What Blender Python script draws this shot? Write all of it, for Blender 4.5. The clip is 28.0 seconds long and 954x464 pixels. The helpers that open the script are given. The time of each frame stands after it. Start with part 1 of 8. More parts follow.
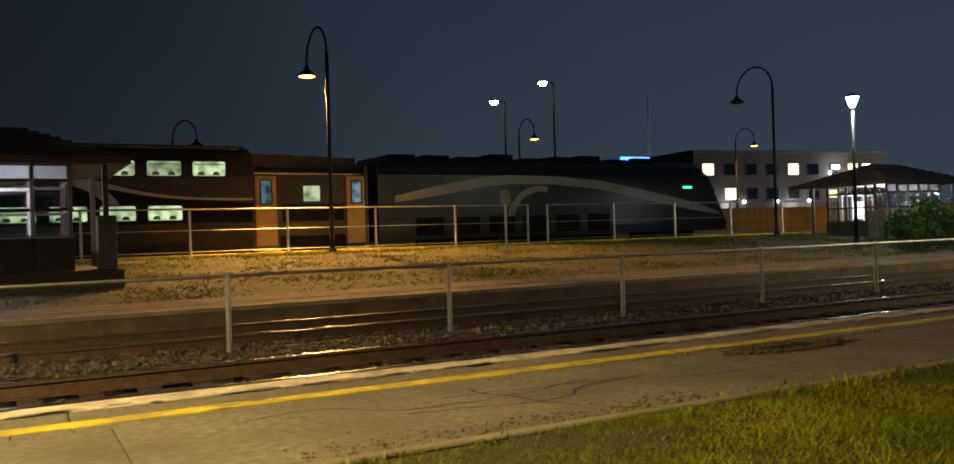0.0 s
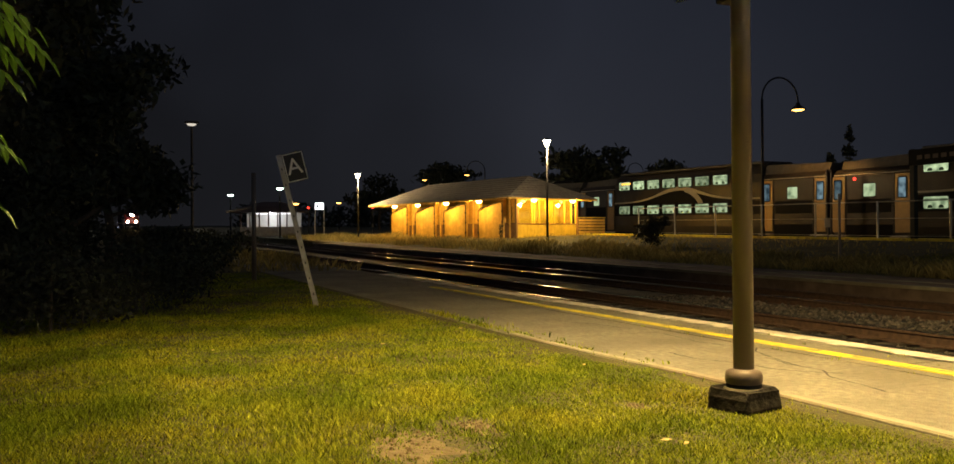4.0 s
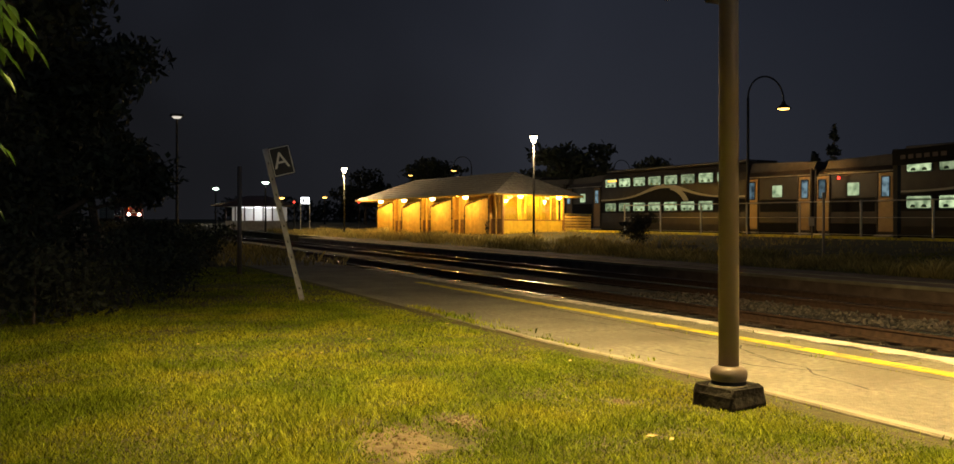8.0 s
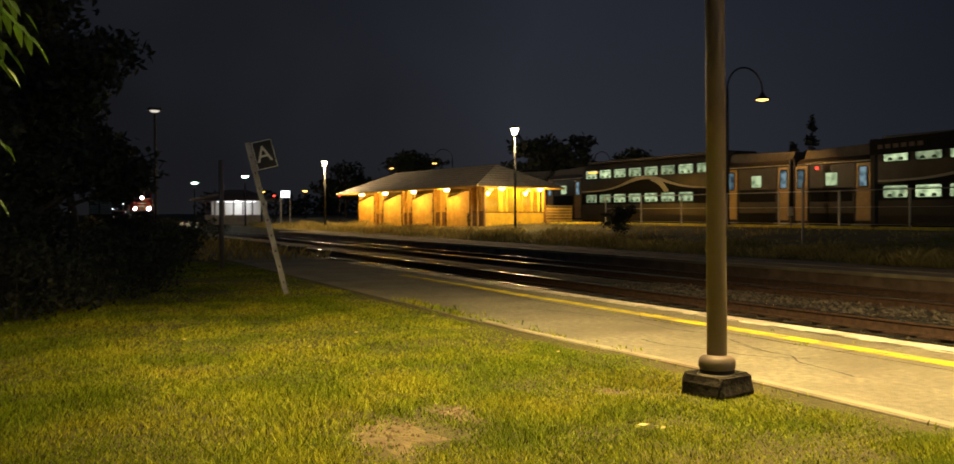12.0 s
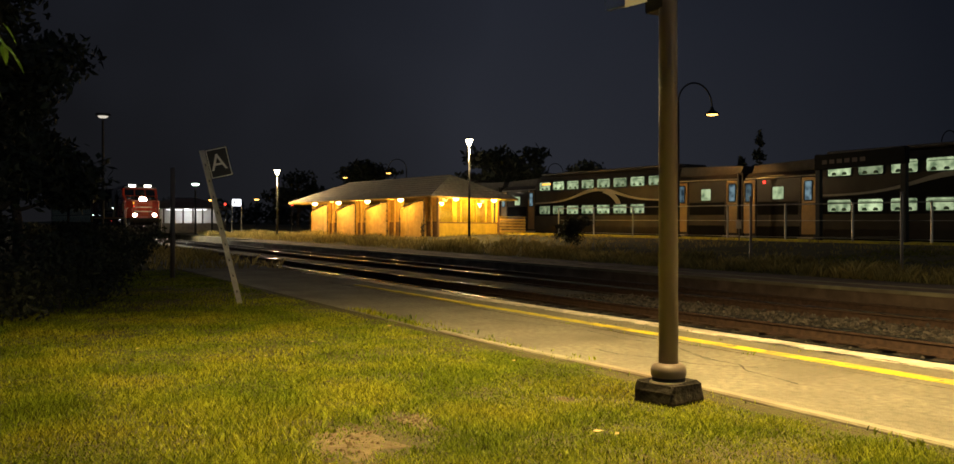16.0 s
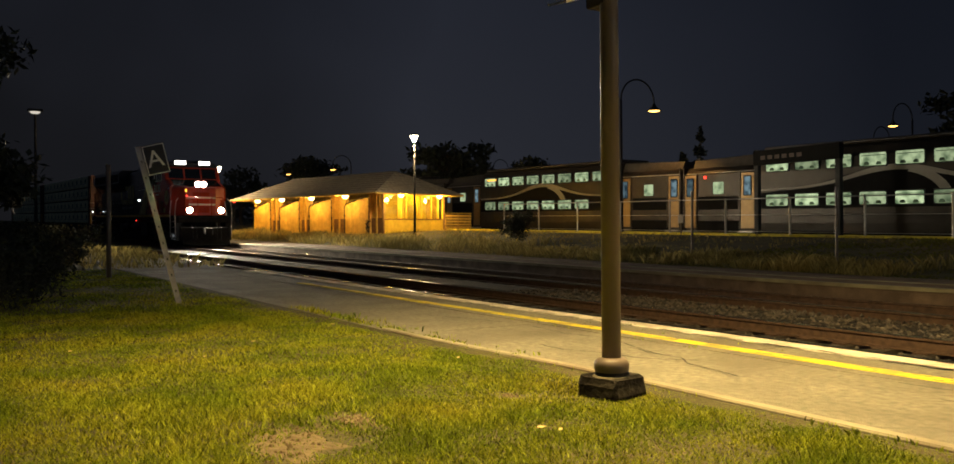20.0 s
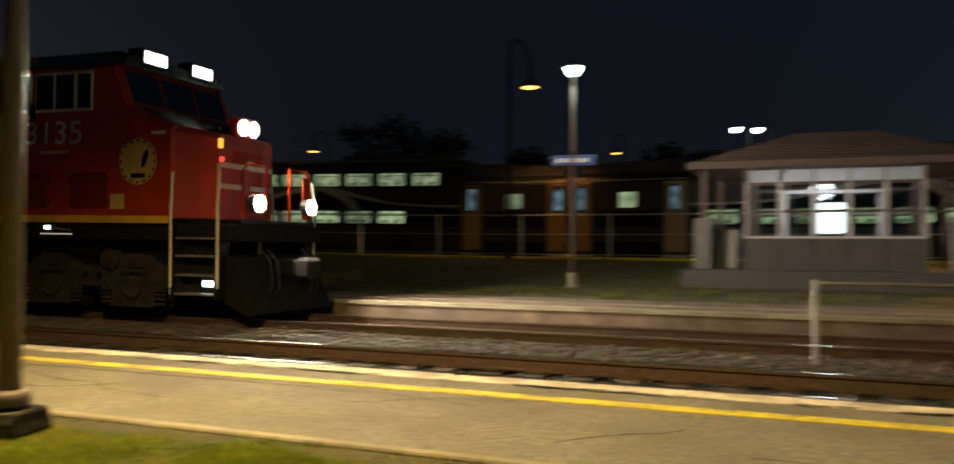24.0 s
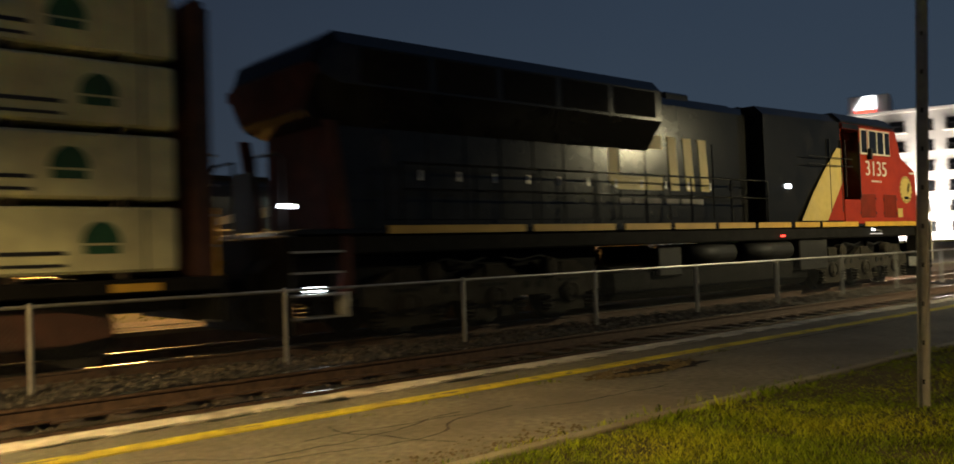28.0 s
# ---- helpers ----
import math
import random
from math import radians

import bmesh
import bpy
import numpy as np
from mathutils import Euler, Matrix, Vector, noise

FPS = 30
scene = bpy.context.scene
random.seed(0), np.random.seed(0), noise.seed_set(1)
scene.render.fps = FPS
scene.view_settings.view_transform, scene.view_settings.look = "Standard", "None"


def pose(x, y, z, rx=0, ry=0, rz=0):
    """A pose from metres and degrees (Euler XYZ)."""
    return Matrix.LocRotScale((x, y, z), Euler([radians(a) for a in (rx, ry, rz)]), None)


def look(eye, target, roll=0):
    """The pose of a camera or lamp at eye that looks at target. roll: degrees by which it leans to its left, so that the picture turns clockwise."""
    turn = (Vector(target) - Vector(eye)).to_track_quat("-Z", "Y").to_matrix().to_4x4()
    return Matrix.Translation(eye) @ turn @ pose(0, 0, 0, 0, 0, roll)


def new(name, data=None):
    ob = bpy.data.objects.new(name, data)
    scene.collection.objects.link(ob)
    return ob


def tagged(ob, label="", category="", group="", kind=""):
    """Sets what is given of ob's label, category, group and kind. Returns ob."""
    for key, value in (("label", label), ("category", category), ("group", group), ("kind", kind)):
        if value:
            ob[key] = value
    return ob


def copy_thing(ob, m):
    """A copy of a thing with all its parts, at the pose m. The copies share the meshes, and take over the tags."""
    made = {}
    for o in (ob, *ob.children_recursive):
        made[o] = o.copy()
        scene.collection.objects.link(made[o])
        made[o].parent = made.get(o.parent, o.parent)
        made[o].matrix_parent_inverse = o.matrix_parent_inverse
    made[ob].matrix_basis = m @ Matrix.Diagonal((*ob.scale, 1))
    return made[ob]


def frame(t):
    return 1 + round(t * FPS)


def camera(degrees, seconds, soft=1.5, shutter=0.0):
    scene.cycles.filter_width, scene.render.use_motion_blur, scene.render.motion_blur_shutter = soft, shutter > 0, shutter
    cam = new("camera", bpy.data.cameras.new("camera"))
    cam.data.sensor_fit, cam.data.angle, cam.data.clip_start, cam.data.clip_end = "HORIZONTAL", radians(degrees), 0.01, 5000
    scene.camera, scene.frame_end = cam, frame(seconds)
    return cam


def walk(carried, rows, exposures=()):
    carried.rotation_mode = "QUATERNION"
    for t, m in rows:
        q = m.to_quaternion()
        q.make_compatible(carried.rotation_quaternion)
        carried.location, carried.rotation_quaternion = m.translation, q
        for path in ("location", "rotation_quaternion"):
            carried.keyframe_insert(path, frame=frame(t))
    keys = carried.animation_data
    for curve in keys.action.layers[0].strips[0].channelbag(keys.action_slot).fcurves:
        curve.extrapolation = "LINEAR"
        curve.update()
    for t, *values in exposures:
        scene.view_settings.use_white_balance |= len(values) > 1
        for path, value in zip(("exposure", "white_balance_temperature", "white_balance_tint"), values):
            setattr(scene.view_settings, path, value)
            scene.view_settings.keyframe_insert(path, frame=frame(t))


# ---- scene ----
cam = camera(57.99, 28.0, soft=1.5, shutter=0.75)
PATH = [
    (0, (0.267, 0.158, 1.100), (5.084, 8.921, 1.112), -1.79),
    (0.5, (0.136, 0.183, 1.100), (4.508, 9.176, 1.067), -2.68),
    (1, (0.038, 0.182, 1.100), (1.504, 10.074, 1.130), -3.02),
    (1.5, (-0.073, 0.170, 1.100), (-4.742, 9.010, 1.344), 0.68),
    (2, (-0.143, 0.146, 1.100), (-8.082, 6.226, 1.157), -0.54),
    (2.5, (-0.188, 0.119, 1.100), (-9.384, 4.048, 1.198), -0.24),
    (3, (-0.146, 0.099, 1.100), (-9.470, 3.712, 1.192), -0.66),
    (3.5, (-0.136, 0.105, 1.100), (-9.442, 3.763, 1.182), -0.61),
    (4, (-0.132, 0.112, 1.100), (-9.428, 3.797, 1.142), -0.47),
    (4.5, (-0.126, 0.106, 1.100), (-9.398, 3.853, 1.135), -0.31),
    (6.5, (-0.125, 0.112, 1.100), (-9.390, 3.875, 1.056), -0.05),
    (7, (-0.139, 0.102, 1.100), (-9.403, 3.867, 1.079), 0.06),
    (7.5, (-0.130, 0.099, 1.100), (-9.390, 3.877, 1.100), 0.01),
    (8, (-0.132, 0.100, 1.100), (-9.367, 3.935, 1.092), -0.01),
    (8.5, (-0.128, 0.102, 1.100), (-9.356, 3.956, 1.083), -0.01),
    (9, (-0.136, 0.099, 1.100), (-9.366, 3.947, 1.066), 0.01),
    (9.5, (-0.144, 0.105, 1.100), (-9.369, 3.966, 1.087), -0.05),
    (10, (-0.139, 0.107, 1.100), (-9.356, 3.988, 1.095), -0.08),
    (10.5, (-0.139, 0.113, 1.100), (-9.339, 4.032, 1.061), -0.12),
    (11, (-0.144, 0.112, 1.100), (-9.336, 4.050, 1.068), -0.25),
    (11.5, (-0.138, 0.111, 1.100), (-9.354, 3.993, 1.000), 0.30),
    (12, (-0.139, 0.041, 1.100), (-9.286, 4.081, 1.003), -0.46),
    (12.5, (-0.131, -0.014, 1.100), (-9.135, 4.338, 1.041), -1.53),
    (14.5, (-0.083, 0.002, 1.100), (-9.041, 4.447, 1.076), -0.41),
    (15, (-0.073, -0.010, 1.100), (-9.027, 4.441, 1.094), -0.40),
    (15.5, (-0.069, -0.024, 1.100), (-9.011, 4.453, 1.118), -0.11),
    (16, (-0.070, -0.030, 1.100), (-8.985, 4.501, 1.122), -0.02),
    (16.5, (-0.074, -0.026, 1.100), (-8.989, 4.505, 1.181), -0.04),
    (17, (-0.087, -0.014, 1.100), (-9.007, 4.505, 1.214), -0.26),
    (17.5, (-0.091, -0.004, 1.100), (-8.999, 4.539, 1.191), -0.15),
    (18, (-0.097, 0.001, 1.100), (-8.930, 4.690, 1.172), -0.41),
    (18.5, (-0.098, 0.009, 1.100), (-8.832, 4.879, 1.136), -0.45),
    (19, (-0.109, 0.005, 1.100), (-8.842, 4.877, 1.150), -0.17),
    (19.5, (-0.101, 0.003, 1.100), (-8.802, 4.932, 1.121), -0.57),
    (20, (-0.099, 0.010, 1.100), (-8.712, 5.090, 1.076), -0.44),
    (20.5, (-0.093, 0.019, 1.100), (-8.657, 5.183, 1.066), -0.56),
    (22.5, (-0.131, 0.022, 1.100), (-7.162, 7.133, 1.132), -0.20),
    (23, (-0.159, 0.039, 1.100), (-6.383, 7.866, 1.156), -0.81),
    (23.5, (-0.170, 0.084, 1.100), (-5.436, 8.586, 1.175), -0.94),
    (24, (-0.128, 0.113, 1.100), (-4.013, 9.327, 1.246), 0.28),
    (24.5, (-0.109, 0.134, 1.100), (-1.901, 9.967, 1.406), 0.97),
    (25, (-0.075, 0.104, 1.100), (1.004, 10.037, 1.517), -0.90),
    (25.5, (-0.200, 0.133, 1.100), (3.248, 9.515, 1.418), -0.86),
    (26, (-0.013, -0.011, 1.100), (4.727, 8.787, 1.460), -0.14),
    (26.5, (0.208, 0.131, 1.100), (5.714, 8.472, 1.452), -0.82),
    (27, (0.039, 0.329, 1.100), (6.047, 8.318, 1.385), -0.85),
    (27.5, (0.185, 0.389, 1.100), (6.193, 8.380, 1.302), -0.67),
    (28, (0.238, 0.714, 1.100), (6.787, 8.267, 1.327), -2.00),
]

walk(cam, [(t, look(eye, target, roll)) for t, eye, target, roll in PATH], exposures=[(0, 0.58), (0.6, 0.64), (1.1, 0.76), (2.4, 0.28), (12.5, 0.35), (15, 0.2), (22, 0.15), (23.4, 0.0), (24, -0.4), (25, -0.3), (25.6, 0.25), (26, 0.6), (26.6, 0.7), (28, 0.75)])

# ---- world and light ----
world = bpy.data.worlds.new("night_sky")
scene.world = world
world.use_nodes = True
wn = world.node_tree
wn.nodes.clear()
w_out = wn.nodes.new("ShaderNodeOutputWorld")
w_bg = wn.nodes.new("ShaderNodeBackground")
w_tc = wn.nodes.new("ShaderNodeTexCoord")
w_sep = wn.nodes.new("ShaderNodeSeparateXYZ")
w_ramp = wn.nodes.new("ShaderNodeValToRGB")
w_ramp2 = wn.nodes.new("ShaderNodeValToRGB")
w_mix = wn.nodes.new("ShaderNodeMix")
w_mix.data_type, w_mix.blend_type = "RGBA", "MULTIPLY"
w_mix.inputs[0].default_value = 1.0
w_noise = wn.nodes.new("ShaderNodeTexNoise")
w_noise.inputs["Scale"].default_value = 2.2
w_noise.inputs["Detail"].default_value = 3
# last dusk glow lies towards +x, the sky dims towards -x
w_map = wn.nodes.new("ShaderNodeMapRange")
w_map.inputs["From Min"].default_value, w_map.inputs["From Max"].default_value = -1.0, 1.0
w_stops = w_ramp.color_ramp.elements
w_stops[0].position, w_stops[0].color = 0.0, (0.0033, 0.0037, 0.0050, 1)
w_stops[1].position, w_stops[1].color = 0.88, (0.0138, 0.0226, 0.0376, 1)
for w_at, w_tint in ((0.07, (0.0122, 0.0146, 0.0222, 1)), (0.22, (0.0048, 0.0062, 0.0104, 1)), (0.45, (0.0047, 0.0067, 0.0116, 1)), (0.60, (0.0078, 0.0118, 0.0196, 1)), (0.72, (0.0118, 0.0182, 0.0300, 1))):
    w_stops.new(w_at).color = w_tint
w_ramp2.color_ramp.elements[0].position, w_ramp2.color_ramp.elements[0].color = 0.0, (1.75, 1.55, 1.30, 1)
w_ramp2.color_ramp.elements[1].position, w_ramp2.color_ramp.elements[1].color = 0.45, (0.85, 0.88, 0.96, 1)
w_add = wn.nodes.new("ShaderNodeMath")
w_add.operation = "MULTIPLY_ADD"
w_add.inputs[1].default_value, w_add.inputs[2].default_value = 0.10, -0.05
w_sum = wn.nodes.new("ShaderNodeMath")
wn.links.new(w_tc.outputs["Generated"], w_sep.inputs[0])
wn.links.new(w_tc.outputs["Generated"], w_noise.inputs["Vector"])
wn.links.new(w_noise.outputs["Fac"], w_add.inputs[0])
wn.links.new(w_sep.outputs["X"], w_map.inputs["Value"])
wn.links.new(w_map.outputs[0], w_sum.inputs[0])
wn.links.new(w_add.outputs[0], w_sum.inputs[1])
wn.links.new(w_sum.outputs[0], w_ramp.inputs[0])
wn.links.new(w_sep.outputs["Z"], w_ramp2.inputs[0])
wn.links.new(w_ramp.outputs[0], w_mix.inputs["A"])
wn.links.new(w_ramp2.outputs[0], w_mix.inputs["B"])
wn.links.new(w_mix.outputs["Result"], w_bg.inputs[0])
w_bg.inputs[1].default_value = 1.0
wn.links.new(w_bg.outputs[0], w_out.inputs[0])


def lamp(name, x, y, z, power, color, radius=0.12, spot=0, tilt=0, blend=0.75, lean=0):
    """A real lamp bulb: a point light, or a spot (spot degrees wide) out of its shade, its beam tilted towards the
    tracks and leaning along them while the shade stays upright.
    """
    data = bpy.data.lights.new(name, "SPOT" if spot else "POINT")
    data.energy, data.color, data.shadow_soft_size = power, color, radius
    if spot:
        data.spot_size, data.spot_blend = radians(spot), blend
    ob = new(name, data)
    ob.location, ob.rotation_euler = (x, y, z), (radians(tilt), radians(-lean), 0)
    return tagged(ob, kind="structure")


SODIUM, WARM, GREENISH, WHITE = (1.0, 0.50, 0.12), (1.0, 0.72, 0.36), (0.80, 1.0, 0.82), (0.92, 0.95, 1.0)

# ---- materials ----
def mat(name, color, rough=0.7, metal=0.0, scale=6.0, var=0.25, bump=0.0, bump_scale=40.0, stain=0.0, stain_scale=0.7, stain_color=None, island=0.0, obj_rand=0.0, emit=0.0, emit_color=None, spec=0.5):
    """A procedural surface: base colour with grain at one scale, stains at a larger one, and bump."""
    m = bpy.data.materials.new(name)
    m.use_nodes = True
    nt = m.node_tree
    b = nt.nodes["Principled BSDF"]
    b.inputs["Roughness"].default_value, b.inputs["Metallic"].default_value = rough, metal
    b.inputs["Specular IOR Level"].default_value = spec
    tc = nt.nodes.new("ShaderNodeTexCoord")
    n1 = nt.nodes.new("ShaderNodeTexNoise")
    n1.inputs["Scale"].default_value, n1.inputs["Detail"].default_value = scale, 6
    nt.links.new(tc.outputs["Object"], n1.inputs["Vector"])
    ramp = nt.nodes.new("ShaderNodeValToRGB")
    lo = tuple(c * (1 - var) for c in color) + (1,)
    hi = tuple(min(1, c * (1 + var)) for c in color) + (1,)
    ramp.color_ramp.elements[0].position, ramp.color_ramp.elements[0].color = 0.3, lo
    ramp.color_ramp.elements[1].position, ramp.color_ramp.elements[1].color = 0.7, hi
    nt.links.new(n1.outputs["Fac"], ramp.inputs[0])
    col = ramp.outputs[0]
    if stain:
        n2 = nt.nodes.new("ShaderNodeTexNoise")
        n2.inputs["Scale"].default_value, n2.inputs["Detail"].default_value = stain_scale, 5
        nt.links.new(tc.outputs["Object"], n2.inputs["Vector"])
        r2 = nt.nodes.new("ShaderNodeValToRGB")
        r2.color_ramp.elements[0].position, r2.color_ramp.elements[1].position = 0.42, 0.68
        r2.color_ramp.elements[1].color = (stain, stain, stain, 1)
        r2.color_ramp.elements[0].color = (0, 0, 0, 1)
        mx = nt.nodes.new("ShaderNodeMix")
        mx.data_type = "RGBA"
        nt.links.new(n2.outputs["Fac"], r2.inputs[0])
        nt.links.new(r2.outputs[0], mx.inputs[0])
        nt.links.new(col, mx.inputs["A"])
        mx.inputs["B"].default_value = (*(stain_color or tuple(c * 0.45 for c in color)), 1)
        col = mx.outputs["Result"]
    if island or obj_rand:
        g = nt.nodes.new("ShaderNodeNewGeometry" if island else "ShaderNodeObjectInfo")
        mr = nt.nodes.new("ShaderNodeMapRange")
        k = island or obj_rand
        mr.inputs["To Min"].default_value, mr.inputs["To Max"].default_value = 1 - k, 1 + k
        nt.links.new(g.outputs["Random Per Island" if island else "Random"], mr.inputs["Value"])
        hs = nt.nodes.new("ShaderNodeHueSaturation")
        nt.links.new(mr.outputs[0], hs.inputs["Value"])
        nt.links.new(col, hs.inputs["Color"])
        col = hs.outputs[0]
    nt.links.new(col, b.inputs["Base Color"])
    if bump:
        n3 = nt.nodes.new("ShaderNodeTexNoise")
        n3.inputs["Scale"].default_value, n3.inputs["Detail"].default_value = bump_scale, 8
        nt.links.new(tc.outputs["Object"], n3.inputs["Vector"])
        bp = nt.nodes.new("ShaderNodeBump")
        bp.inputs["Strength"].default_value, bp.inputs["Distance"].default_value = bump, 0.02
        nt.links.new(n3.outputs["Fac"], bp.inputs["Height"])
        nt.links.new(bp.outputs[0], b.inputs["Normal"])
    if emit:
        b.inputs["Emission Color"].default_value = (*(emit_color or color), 1)
        b.inputs["Emission Strength"].default_value = emit
    return m


def glow(name, color, strength):
    m = bpy.data.materials.new(name)
    m.use_nodes = True
    nt = m.node_tree
    nt.nodes.clear()
    e, o = nt.nodes.new("ShaderNodeEmission"), nt.nodes.new("ShaderNodeOutputMaterial")
    e.inputs[0].default_value, e.inputs[1].default_value = (*color, 1), strength
    nt.links.new(e.outputs[0], o.inputs[0])
    return m


def glass(name, color=(0.9, 0.95, 0.93), rough=0.02):
    m = bpy.data.materials.new(name)
    m.use_nodes = True
    nt = m.node_tree
    nt.nodes.clear()
    o = nt.nodes.new("ShaderNodeOutputMaterial")
    t, g, mix, f = (nt.nodes.new(k) for k in ("ShaderNodeBsdfTransparent", "ShaderNodeBsdfGlossy", "ShaderNodeMixShader", "ShaderNodeLayerWeight"))
    gain = nt.nodes.new("ShaderNodeMath")
    gain.operation = "MULTIPLY_ADD"
    gain.inputs[1].default_value, gain.inputs[2].default_value = 0.6, 0.04
    t.inputs[0].default_value = (*color, 1)
    g.inputs["Roughness"].default_value = rough
    f.inputs["Blend"].default_value = 0.15
    nt.links.new(f.outputs["Facing"], gain.inputs[0])
    nt.links.new(gain.outputs[0], mix.inputs[0])
    nt.links.new(t.outputs[0], mix.inputs[1])
    nt.links.new(g.outputs[0], mix.inputs[2])
    nt.links.new(mix.outputs[0], o.inputs[0])
    return m


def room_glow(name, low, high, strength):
    """Glow put into a pane in place of a lit furnished room: uneven like darker seats and brighter walls, and varied
    from window to window.
    """
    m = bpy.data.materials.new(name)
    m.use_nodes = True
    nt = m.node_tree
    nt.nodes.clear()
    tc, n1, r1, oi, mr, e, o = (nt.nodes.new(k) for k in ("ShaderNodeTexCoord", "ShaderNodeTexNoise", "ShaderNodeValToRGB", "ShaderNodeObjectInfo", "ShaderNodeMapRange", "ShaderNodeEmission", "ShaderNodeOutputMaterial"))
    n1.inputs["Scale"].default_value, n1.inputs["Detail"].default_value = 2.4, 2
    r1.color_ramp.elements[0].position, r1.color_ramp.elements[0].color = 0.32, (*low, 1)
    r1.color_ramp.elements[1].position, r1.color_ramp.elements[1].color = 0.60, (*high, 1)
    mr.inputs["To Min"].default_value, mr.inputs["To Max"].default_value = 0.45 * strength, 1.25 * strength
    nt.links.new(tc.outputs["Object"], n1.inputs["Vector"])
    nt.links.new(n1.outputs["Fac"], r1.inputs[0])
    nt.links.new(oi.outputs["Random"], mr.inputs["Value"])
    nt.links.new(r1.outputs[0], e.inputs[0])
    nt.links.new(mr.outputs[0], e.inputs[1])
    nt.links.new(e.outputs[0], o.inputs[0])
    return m


